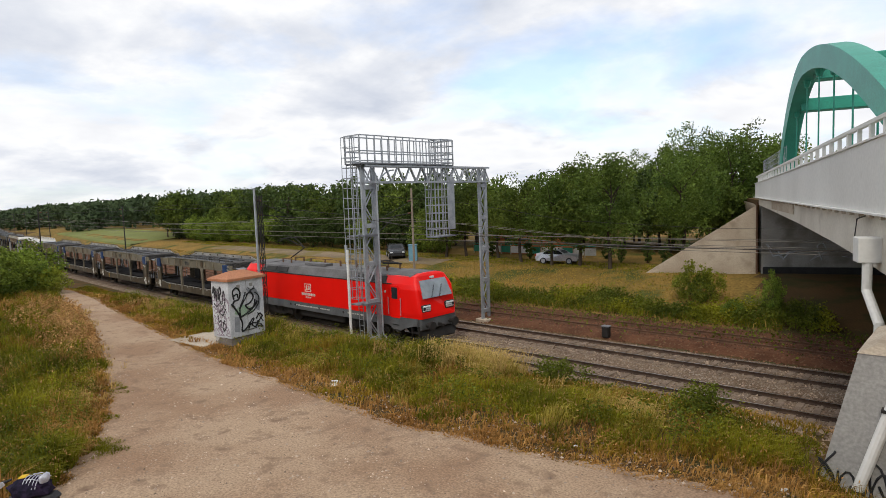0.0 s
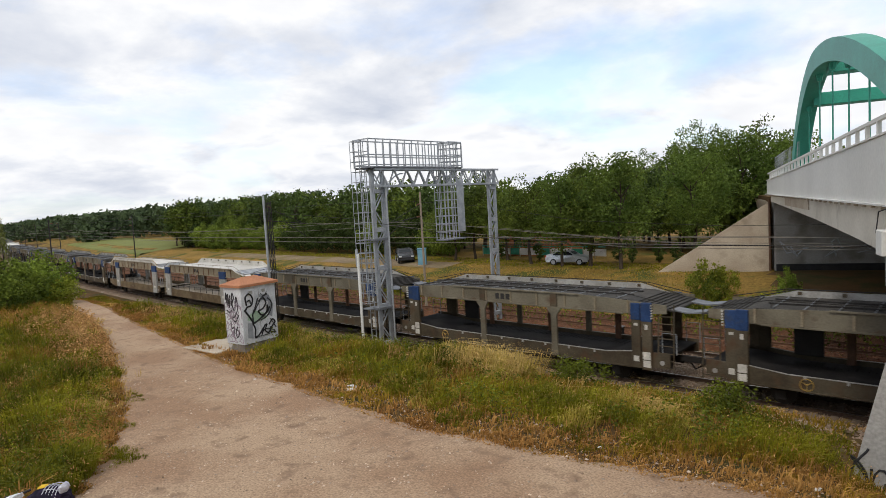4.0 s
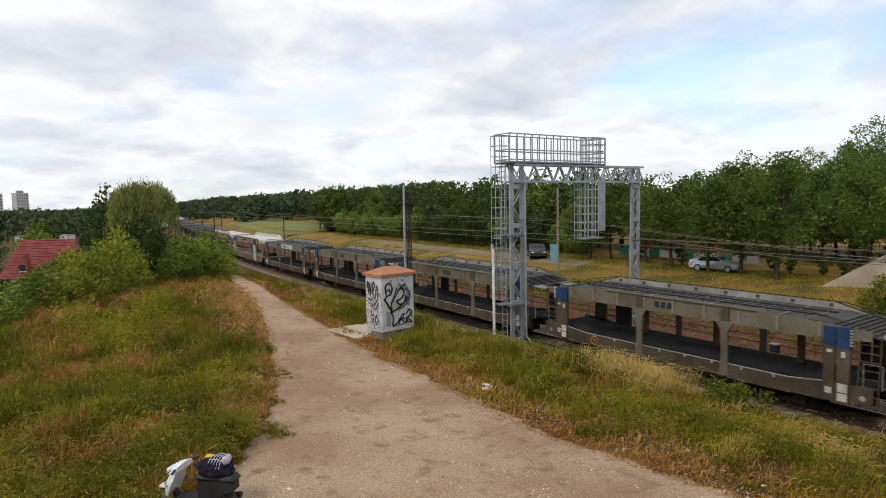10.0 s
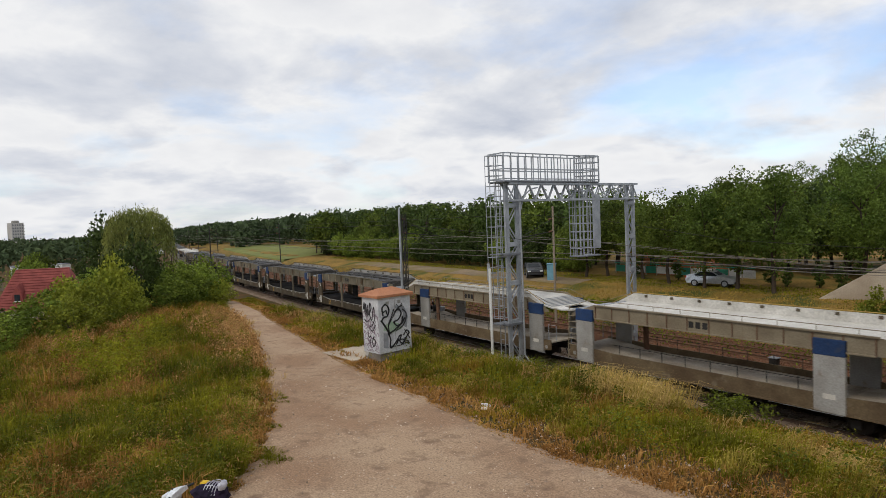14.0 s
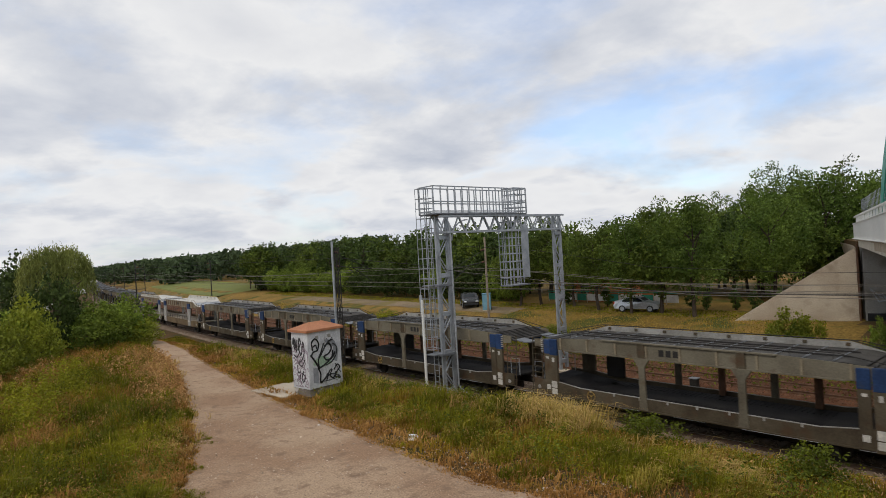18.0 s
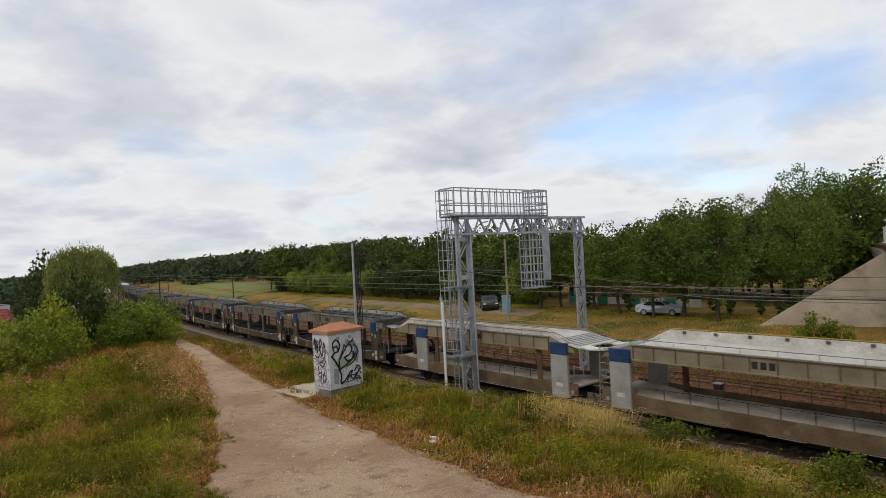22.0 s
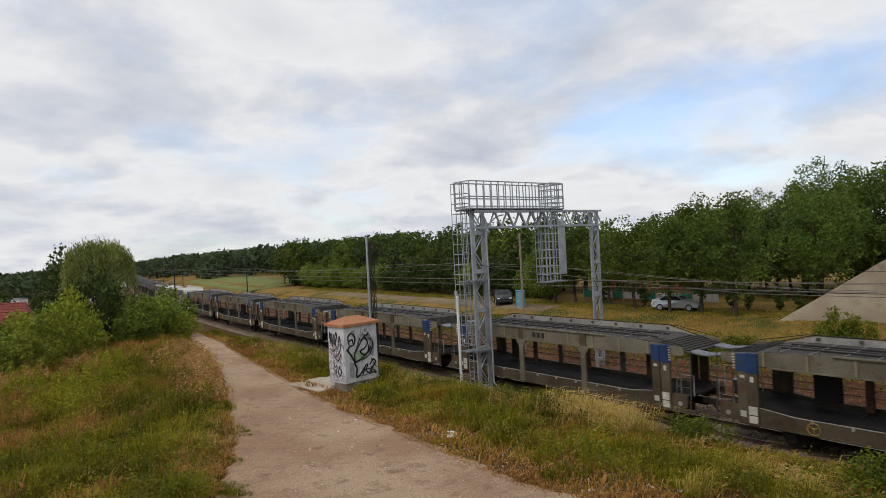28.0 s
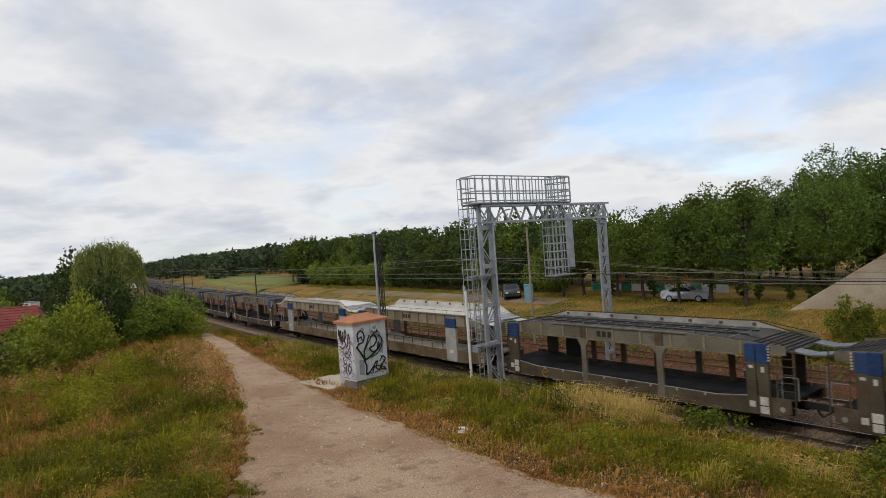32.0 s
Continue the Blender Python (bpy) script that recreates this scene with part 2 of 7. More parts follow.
def beam(bm, a, b, w, h):
    """A square bar from a to b."""
    a, b = Vector(a), Vector(b)
    d = b - a
    q = d.to_track_quat("Z", "Y").to_matrix()
    cs = [(-w / 2, -h / 2), (w / 2, -h / 2), (w / 2, h / 2), (-w / 2, h / 2)]
    lo = [bm.verts.new(a + q @ Vector((x, y, 0))) for x, y in cs]
    hi = [bm.verts.new(b + q @ Vector((x, y, 0))) for x, y in cs]
    for i in range(4):
        bm.faces.new((lo[i], lo[(i + 1) % 4], hi[(i + 1) % 4], hi[i]))
    bm.faces.new(lo[::-1])
    bm.faces.new(hi)


def prism(bm, outline, y0, y1):
    """An outline in x and z, drawn out from y0 to y1."""
    lo = [bm.verts.new((x, y0, z)) for x, z in outline]
    hi = [bm.verts.new((x, y1, z)) for x, z in outline]
    n = len(outline)
    for i in range(n):
        bm.faces.new((lo[i], lo[(i + 1) % n], hi[(i + 1) % n], hi[i]))
    bm.faces.new(lo[::-1])
    bm.faces.new(hi)


def one(fn, *a, **k):
    """A new bmesh with one shape in it."""
    bm = bmesh.new()
    fn(bm, *a, **k)
    return bm


def sm(x, a, b):
    t = min(1.0, max(0.0, (x - a) / (b - a)))
    return t * t * (3 - 2 * t)


# ---------------------------------------------------------------- plan: x along the railway, y across it, z from the rail heads
TRACK_Y, TRACK_BEND = 23.6, 5.21


def track_y(x):
    """The middle of the first track."""
    if x < -190:
        return TRACK_Y + TRACK_BEND * 1.7 ** 2 - 2 * TRACK_BEND * 0.017 * (x + 190)
    return TRACK_Y + TRACK_BEND * ((x + 20) / 100) ** 2


def track_turn(x):
    return track_y(x + 0.5) - track_y(x - 0.5)


def path_y(x):
    """The middle line of the footpath."""
    return 7.2 if x > -18 else 7.2 + (-18 - x) * 0.17


def ground_z(x, y):
    v = y - track_y(x)
    if v > 3:
        z = -0.32 + 0.25 * sm(v, 6.8, 9) + 1.55 * sm(v, 9.5, 22) + 6.0 * sm(v, 70, 220) * sm(-x, 60, 160)
    else:
        p = 2.65 + 0.35 * sm(x, -20, -4) - 1.3 * sm(-x, 28, 75)
        p -= min(4.5, 0.05 * max(0.0, path_y(x) - 9 - y) * sm(-x, 10, 30) + 0.15 * max(0.0, path_y(x) - 6 - y) * sm(-x, 38, 62))
        z = -0.32 + (p + 0.32) * sm(-v, 3.6, 11.2)
        # hollow at the pier's foot
        z -= 0.8 * math.exp(-((x + 0.2) ** 2 + (y - 12.0) ** 2) / 2.4)
    r2 = (x - 0.6) ** 2 + (y + 0.8) ** 2
    z += 2.6 * math.exp(-r2 / 7.0) if v < 0 else 0
    z += 0.10 * noise.noise((x * 0.25, y * 0.25, 0)) * (0.2 if -3 < v < 9 else 1.0)
    return z


def ground_sheet():
    xs = [-2600, -1800, -1200, -800, -560, -420, -330, -270, -220] + [-190 + 5 * i for i in range(22)] + [-80 + 1.0 * i for i in range(121)] + [46, 52, 60, 75, 95, 130, 200, 320, 600, 1100, 1800, 2600]
    ys = [-2600, -1500, -900, -500, -300, -200, -140, -100, -75, -60, -50, -42, -36] + [-31 + 1.0 * i for i in range(100)] + [72, 76, 81, 87, 95, 105, 120, 140, 165, 200, 260, 360, 520, 800, 1300, 2000, 2800]
    verts = [(x, y, ground_z(x, y)) for x in xs for y in ys]
    n = len(ys)
    faces = [(i * n + j, (i + 1) * n + j, (i + 1) * n + j + 1, i * n + j + 1) for i in range(len(xs) - 1) for j in range(n - 1)]
    ob = raw("ground", verts, faces, M_EARTH, kind="structure")
    ob.data.materials.append(M_TURF)
    for p in ob.data.polygons:
        p.use_smooth = True
        if p.center.y > track_y(p.center.x) + 10.5 and p.center.x < -12.4 + 0.361 * (47.4 - p.center.y):
            p.material_index = 1
    return tagged(ob, "rough meadow ground with green and dried grass", "ground", kind="structure")


ground_sheet()


def footpath():
    """The gravel footpath, which widens to a trodden place near the bridge."""
    left = [(-80, 21.2), (-62, 15.6), (-48, 12.6), (-33, 9.8), (-27, 8.55), (-20.3, 6.75), (-16.5, 5.55), (-14.5, 4.7), (-12.4, 3.5), (-10.6, 2.3), (-8, 0.1), (-2, -5)]
    right = [(-80, 22.6), (-62, 17.2), (-48, 14.2), (-33, 11.4), (-28, 10.7), (-21.5, 9.8), (-17, 9.3), (-13, 8.9), (-9, 8.6), (-6, 8.8), (-3, 9.4), (7, 11.5)]
    cols = 14

    def along(ps, t):
        i = min(len(ps) - 2, int(t))
        f = t - i
        return [ps[i][k] * (1 - f) + ps[i + 1][k] * f for k in (0, 1)]

    verts, faces, rows = [], [], 440
    for i in range(rows + 1):
        t = i / rows * (len(left) - 1)
        a, b = along(left, t), along(right, t)
        ja = 0.05 * noise.noise((i * 0.12, 0, 5)) + 0.02 * noise.noise((i * 0.5, 3, 5))
        jb = 0.04 * noise.noise((i * 0.12, 9, 5)) + 0.015 * noise.noise((i * 0.5, 6, 5))
        for j in range(cols + 1):
            f = (j / cols * 1.14 - 0.07) * (1 + jb - ja) + ja
            x, y = a[0] + (b[0] - a[0]) * f, a[1] + (b[1] - a[1]) * f
            verts.append((x, y, ground_z(x, y) + 0.2 * math.exp(-((x - 0.6) ** 2 + (y + 0.8) ** 2) / 14.0) + (0.035 if 0 < j < cols else -0.05) + 0.012 * noise.noise((x * 2, y * 2, 1))))
    for i in range(rows):
        for j in range(cols):
            k = i * (cols + 1) + j
            faces.append((k, k + cols + 1, k + cols + 2, k + 1))
    ob = raw("footpath", verts, faces, M_PATH)
    for p in ob.data.polygons:
        p.use_smooth = True
    tagged(ob, "dusty gravel footpath with trodden edges", "path", kind="structure")


footpath()


def railway(v0, name, rail_mat, x0=-420, x1=45, z=0.0, label=""):
    """Ballast, sleepers and two rails along the bend, v0 from the first track's middle."""
    bed = empty(name, Matrix(), label, "railway track", "tracks", "structure")
    xs = [x0 + (x1 - x0) * i / 120 for i in range(121)]
    cross = [(-2.3, -0.55), (-1.6, -0.16), (1.6, -0.16), (2.3, -0.55)]
    verts = [(x, track_y(x) + v0 + c[0], z + c[1]) for x in xs for c in cross]
    faces = [(4 * i + j, 4 * i + 4 + j, 4 * i + 5 + j, 4 * i + 1 + j) for i in range(120) for j in range(3)]
    raw("ballast", verts, faces, M_SIDING if rail_mat is M_RUST else M_BALLAST, bed)
    prof = [(-0.07, -0.16), (0.07, -0.16), (0.07, -0.13), (0.012, -0.11), (0.012, -0.045), (0.036, -0.03), (0.036, 0.0), (-0.036, 0.0), (-0.036, -0.03), (-0.012, -0.045), (-0.012, -0.11), (-0.07, -0.13)]
    for s in (-0.75, 0.75):
        n = len(prof)
        verts = [(x, track_y(x) + v0 + s + p[0], z + p[1]) for x in xs for p in prof]
        faces = [(n * i + j, n * i + n + j, n * i + n + (j + 1) % n, n * i + (j + 1) % n) for i in range(120) for j in range(n)]
        raw("rail", verts, faces, rail_mat, bed)
        verts = [(x, track_y(x) + v0 + s + d, z + 0.002) for x in xs for d in (-0.028, 0.028)]
        faces = [(2 * i, 2 * i + 2, 2 * i + 3, 2 * i + 1) for i in range(120)]
        if rail_mat is M_RAIL:
            raw("running_surface", verts, faces, M_RAILTOP, bed)
    return bed


TRACK_1 = railway(0.0, "track_1", M_RAIL, label="main line track with worn steel rails on stone ballast")
TRACK_2 = railway(4.0, "track_2", M_RAIL, label="second main line track with worn steel rails")
TRACK_3 = railway(8.6, "track_3", M_RUST, z=0.1, label="disused siding with rusty rails sunk in weeds")


def sleepers():
    """Concrete sleepers, near ones as pieces of their own, the rest joined."""
    bm = bmesh.new()
    prism(bm, [(-0.14, -0.3), (0.14, -0.3), (0.11, -0.135), (-0.11, -0.135)], -1.25, 1.25)
    me = bpy.data.meshes.new("sleeper")
    bm.to_mesh(me)
    bm.free()
    me.materials.append(M_SLEEPER)
    for bed, v0 in ((TRACK_1, 0.0), (TRACK_2, 4.0)):
        for i in range(70):
            x = -31 + 0.6 * i
            ob = new("sleeper", me)
            ob.parent = bed
            ob.matrix_world = pose(x, track_y(x) + v0, 0, 0, 0, math.degrees(math.atan(track_turn(x))))


sleepers()


def ballast_stones():
    """Loose crushed stone on the shoulders and between the rails."""
    rng = random.Random(11)
    verts, faces = [], []
    for i in range(21000):
        x = rng.uniform(-30, 8)
        v = rng.uniform(-2.2, 6.6) if rng.random() < 0.75 else rng.uniform(-3.4, -1.5)
        y = track_y(x) + v
        d = min(abs(v), abs(v - 4))
        z = -0.15 if d < 1.55 else -0.16 - min(0.2, (d - 1.55) * 0.45)
        r = rng.uniform(0.028, 0.06)
        n = len(verts)
        a = rng.uniform(0, 6.28)
        for k in range(4):
            verts.append((x + r * math.cos(a + 1.57 * k) * rng.uniform(0.7, 1.2), y + r * math.sin(a + 1.57 * k) * rng.uniform(0.7, 1.2), z - 0.01))
        verts.append((x + rng.uniform(-0.02, 0.02), y + rng.uniform(-0.02, 0.02), z + r * rng.uniform(0.5, 1.1)))
        faces += [(n, n + 1, n + 4), (n + 1, n + 2, n + 4), (n + 2, n + 3, n + 4), (n + 3, n, n + 4)]
    ob = raw("ballast_stones", verts, faces, M_STONE, kind="stuff")
    tagged(ob, "loose brown-grey crushed stone along the rails", "ballast", kind="stuff")


ballast_stones()


def bank_stones():
    """Brown stones spilt down the bank beside the pier."""
    rs = np.random.RandomState(19)
    n = 2600
    x = rs.uniform(-7.5, 0.5, n)
    y = 12.2 + 0.25 * np.abs(x + 2.0) + rs.uniform(0, 1, n) * 4.5
    verts, faces = [], []
    for a, b in zip(x, y):
        r = rs.uniform(0.025, 0.07)
        z, k, c = ground_z(a, b), len(verts), rs.uniform(0, 6.28)
        for j in range(4):
            verts.append((a + r * math.cos(c + 1.57 * j), b + r * math.sin(c + 1.57 * j) * 0.8, z - 0.01))
        verts.append((a + rs.uniform(-0.01, 0.01), b, z + r * rs.uniform(0.5, 1.0)))
        faces += [(k, k + 1, k + 4), (k + 1, k + 2, k + 4), (k + 2, k + 3, k + 4), (k + 3, k, k + 4)]
    tagged(raw("bank_stones", verts, faces, M_STONE), "brown stones spilt on the bank beside the pier", "stones", kind="stuff")


bank_stones()


def path_stones():
    """Pebbles and crumbs trodden out of the path."""
    rng = random.Random(12)
    verts, faces = [], []
    while len(faces) < 56000:
        x = rng.uniform(-24, 1)
        y = rng.uniform(-1, 10.2)
        if not -20 < x < 2 or y < 0.6 * (x + 12) * 0 + (6.6 - (x + 20.3) * 0.45):
            continue
        r = rng.uniform(0.008, 0.024) if rng.random() < 0.93 else rng.uniform(0.025, 0.05)
        z = ground_z(x, y) + 0.03
        n = len(verts)
        a = rng.uniform(0, 6.28)
        for k in range(4):
            verts.append((x + r * math.cos(a + 1.57 * k), y + r * math.sin(a + 1.57 * k) * 0.8, z))
        verts.append((x, y, z + r * rng.uniform(0.5, 0.9)))
        faces += [(n, n + 1, n + 4), (n + 1, n + 2, n + 4), (n + 2, n + 3, n + 4), (n + 3, n, n + 4)]
    ob = raw("path_stones", verts, faces, material("path_pebble", (0.50, 0.40, 0.31), (0.20, 0.14, 0.10), 0.95, scale=2.5, fine=30, bump=0.2, island=0.9))
    tagged(ob, "small pale stones scattered over the footpath", "gravel", kind="stuff")


path_stones()


def siding_bed():
    """Rust-brown old ballast under and beside the disused siding."""
    xs = [-130 + 2.0 * i for i in range(88)]
    vs = (6.2, 7.2, 8.4, 9.6, 10.8, 11.9)
    verts = [(x, track_y(x) + v, ground_z(x, track_y(x) + v) + (0.03 if 0 < k < 5 else -0.1)) for x in xs for k, v in enumerate(vs)]
    faces = [(6 * i + j, 6 * i + 6 + j, 6 * i + 7 + j, 6 * i + 1 + j) for i in range(87) for j in range(5)]
    tagged(raw("siding_bed", verts, faces, M_SIDING), "rust-brown old ballast of the disused siding", "ballast", kind="structure")


siding_bed()


def siding_stones():
    """Loose rusty stones over the disused siding."""
    rs = np.random.RandomState(29)
    verts, faces = [], []
    for x, v in zip(rs.uniform(-46, 4, 9000), rs.uniform(6.2, 11.6, 9000)):
        y = track_y(x) + v
        z = max(ground_z(x, y) + 0.03, -0.05 if abs(v - 8.6) < 1.6 else -9.0)
        r, c, k = rs.uniform(0.03, 0.075), rs.uniform(0, 6.28), len(verts)
        for j in range(4):
            verts.append((x + r * math.cos(c + 1.57 * j), y + r * math.sin(c + 1.57 * j) * 0.8, z - 0.01))
        verts.append((x, y, z + r * rs.uniform(0.5, 1.0)))
        faces += [(k, k + 1, k + 4), (k + 1, k + 2, k + 4), (k + 2, k + 3, k + 4), (k + 3, k, k + 4)]
    m = material("rusty_stone", (0.20, 0.095, 0.055), (0.085, 0.04, 0.025), 0.95, scale=1.4, fine=20, bump=0.2, island=1.0, spec=0.1)
    tagged(raw("siding_stones", verts, faces, m), "rust-brown stones strewn over the disused siding", "stones", kind="stuff")


siding_stones()


# ---------------------------------------------------------------- the train
M_RED = material("traffic_red_paint", (0.86, 0.006, 0.003), (0.80, 0.006, 0.003), 0.35, scale=0.15, fine=0.2, bump=0.0, obj=0.001)
M_LOCOGREY = material("grey_underframe_paint", (0.125, 0.13, 0.135), (0.085, 0.088, 0.09), 0.6, scale=1.5, fine=20, bump=0.05, obj=0.001)
M_LOCOROOF = material("dusty_grey_roof", (0.15, 0.145, 0.145), (0.10, 0.095, 0.095), 0.7, scale=1.2, fine=20, bump=0.08, obj=0.001)
M_WAGD = material("grimy_olive_grey_paint", (0.105, 0.086, 0.058), (0.058, 0.044, 0.028), 0.75, scale=0.8, fine=16, bump=0.12, spot=((0.085, 0.048, 0.026), 1.8, 0.54, 0.76), obj=0.25, spec=0.2)
M_WAGL = material("faded_grey_paint", (0.27, 0.225, 0.155), (0.19, 0.15, 0.10), 0.75, scale=0.9, fine=16, bump=0.1, spot=((0.20, 0.14, 0.09), 1.6, 0.58, 0.8), obj=0.2)
M_WAGG = material("worn_grey_green_paint", (0.175, 0.155, 0.115), (0.115, 0.098, 0.07), 0.75, scale=0.8, fine=16, bump=0.12, spot=((0.10, 0.065, 0.04), 1.8, 0.58, 0.78), obj=0.25, spec=0.2)
M_POSTL = material("pale_bluish_grey_paint", (0.36, 0.35, 0.33), (0.27, 0.255, 0.23), 0.7, scale=1.2, fine=18, bump=0.08, spot=((0.20, 0.14, 0.09), 2.4, 0.62, 0.8), obj=0.2, spec=0.25)
M_SILL = material("rust_stained_sill", (0.17, 0.125, 0.072), (0.105, 0.07, 0.04), 0.8, scale=1.1, fine=16, bump=0.12, spot=((0.26, 0.22, 0.16), 1.6, 0.60, 0.8), obj=0.2, spec=0.2)
# near-black base carries the deep shade between the two decks
M_DECKD = material("worn_shaded_deck", (0.016, 0.015, 0.016), (0.034, 0.031, 0.030), 0.8, scale=0.9, fine=14, bump=0.2, obj=0.2, spec=0.12)
M_DECKU = material("grey_zinc_parapet", (0.36, 0.35, 0.33), (0.24, 0.23, 0.21), 0.65, 0.05, scale=1.2, fine=14, bump=0.15, obj=0.25, spec=0.25)
M_DECKG = material("black_deck_grating", (0.040, 0.037, 0.034), (0.075, 0.068, 0.060), 0.7, scale=1.6, fine=26, bump=0.3, obj=0.2, spec=0.2)
M_DECKL = material("bright_zinc_deck", (0.62, 0.60, 0.56), (0.46, 0.44, 0.40), 0.6, 0.05, scale=1.0, fine=14, bump=0.12, obj=0.2)
M_DECKB = material("worn_pale_deck", (0.42, 0.37, 0.30), (0.26, 0.215, 0.165), 0.75, scale=0.9, fine=14, bump=0.2, obj=0.2)
M_BLUE = material("faded_blue_panel", (0.024, 0.055, 0.145), (0.018, 0.038, 0.10), 0.65, scale=1.5, fine=16, bump=0.04, spot=((0.05, 0.055, 0.065), 2.5, 0.55, 0.75), obj=0.3, spec=0.2)
M_YELLOW = material("ochre_yellow_paint", (0.45, 0.30, 0.07), (0.30, 0.19, 0.05), 0.6, scale=3, fine=24, bump=0.03, obj=0.1)
M_LABEL = material("dirty_white_plate", (0.62, 0.59, 0.53), (0.45, 0.43, 0.39), 0.7, scale=3, fine=24, bump=0.03, obj=0.2)
M_SIGN = material("pale_blue_sign", (0.42, 0.50, 0.52), (0.36, 0.43, 0.45), 0.5, scale=1.5, fine=16, bump=0.02, obj=0.05)
# windscreen base colour is lightened to carry the sky's reflection
M_SCREEN = material("painted_sky_glass", (0.30, 0.34, 0.36), (0.22, 0.25, 0.27), 0.08, scale=1.0, fine=4, bump=0.0, obj=0.001, spec=0.6)
M_LAMP = material("headlamp_glass", (0.78, 0.80, 0.80), (0.66, 0.68, 0.69), 0.15, 0.2, scale=4, fine=20, bump=0.0, obj=0.001)
TRAIN = []


def wheelset(parent, x, r=0.42):
    bm = bmesh.new()
    for y in (-0.75, 0.75):
        rod(bm, (x, y - 0.065, r), (x, y + 0.065, r), r, 20)
        rod(bm, (x, y - 0.10 * (1 if y > 0 else -1) - 0.02, r), (x, y - 0.10 * (1 if y > 0 else -1) + 0.02, r), r + 0.03, 20)
    rod(bm, (x, -1.0, r), (x, 1.0, r), 0.08, 10)
    part("wheelset", bm, M_DARK, parent)


def plate(parent, name, x0, x1, z0, z1, y, t, mat, label="", bevel=0.0):
    return part(name, one(box, ((x0 + x1) / 2, y, (z0 + z1) / 2), (x1 - x0, t, z1 - z0), bevel), mat, parent, label)


def bars(parent, x0, z0, w, h, y, mat, n, name="marking", rng=None):
    """Lettering too small to read, as short bars in one row."""
    bm = bmesh.new()
    step = w / n
    for i in range(n):
        box(bm, (x0 + step * (i + 0.4), y, z0 + h / 2), (step * 0.7, 0.006, h))
    part(name, bm, mat, parent)


def running_gear(top, light):
    sill = M_WAGL if light else M_WAGD
    for x in (-5.0, 5.0):
        wheelset(top, x)
        for s in (-1, 1):
            bm = bmesh.new()
            box(bm, (x, s * 1.05, 0.42), (0.34, 0.2, 0.34), 0.03)
            prism(bm, [(x - 0.75, 0.78), (x - 0.55, 0.62), (x - 0.2, 0.5), (x + 0.2, 0.5), (x + 0.55, 0.62), (x + 0.75, 0.78)], s * 1.0 - 0.05, s * 1.0 + 0.05)
            part("axle_box", bm, M_DARK, top)
    bm = bmesh.new()
    for s in (-1, 1):
        box(bm, (0, s * 0.55, 0.75), (14.2, 0.12, 0.3))
    for i in range(7):
        box(bm, (-6 + 2 * i, 0, 0.78), (0.12, 2.5, 0.2))
    part("underframe", bm, M_DARK, top)
    bm = bmesh.new()
    box(bm, (1.2, -0.7, 0.55), (1.3, 0.4, 0.35), 0.05)
    part("brake_box", bm, M_DARK, top)
    part("air_tank", one(rod, (-2.3, -0.6, 0.6), (-0.9, -0.6, 0.6), 0.2, 12), M_DARK, top)
    for e in (-1, 1):
        bm = bmesh.new()
        beam(bm, (e * 7.2, 0, 0.95), (e * 7.98, 0, 0.95), 0.16, 0.22)
        chain(bm, [(e * 7.3, 0.35, 0.9), (e * 7.6, 0.4, 0.45), (e * 7.95, 0.35, 0.7)], 0.035)
        part("coupler", bm, M_DARK, top)


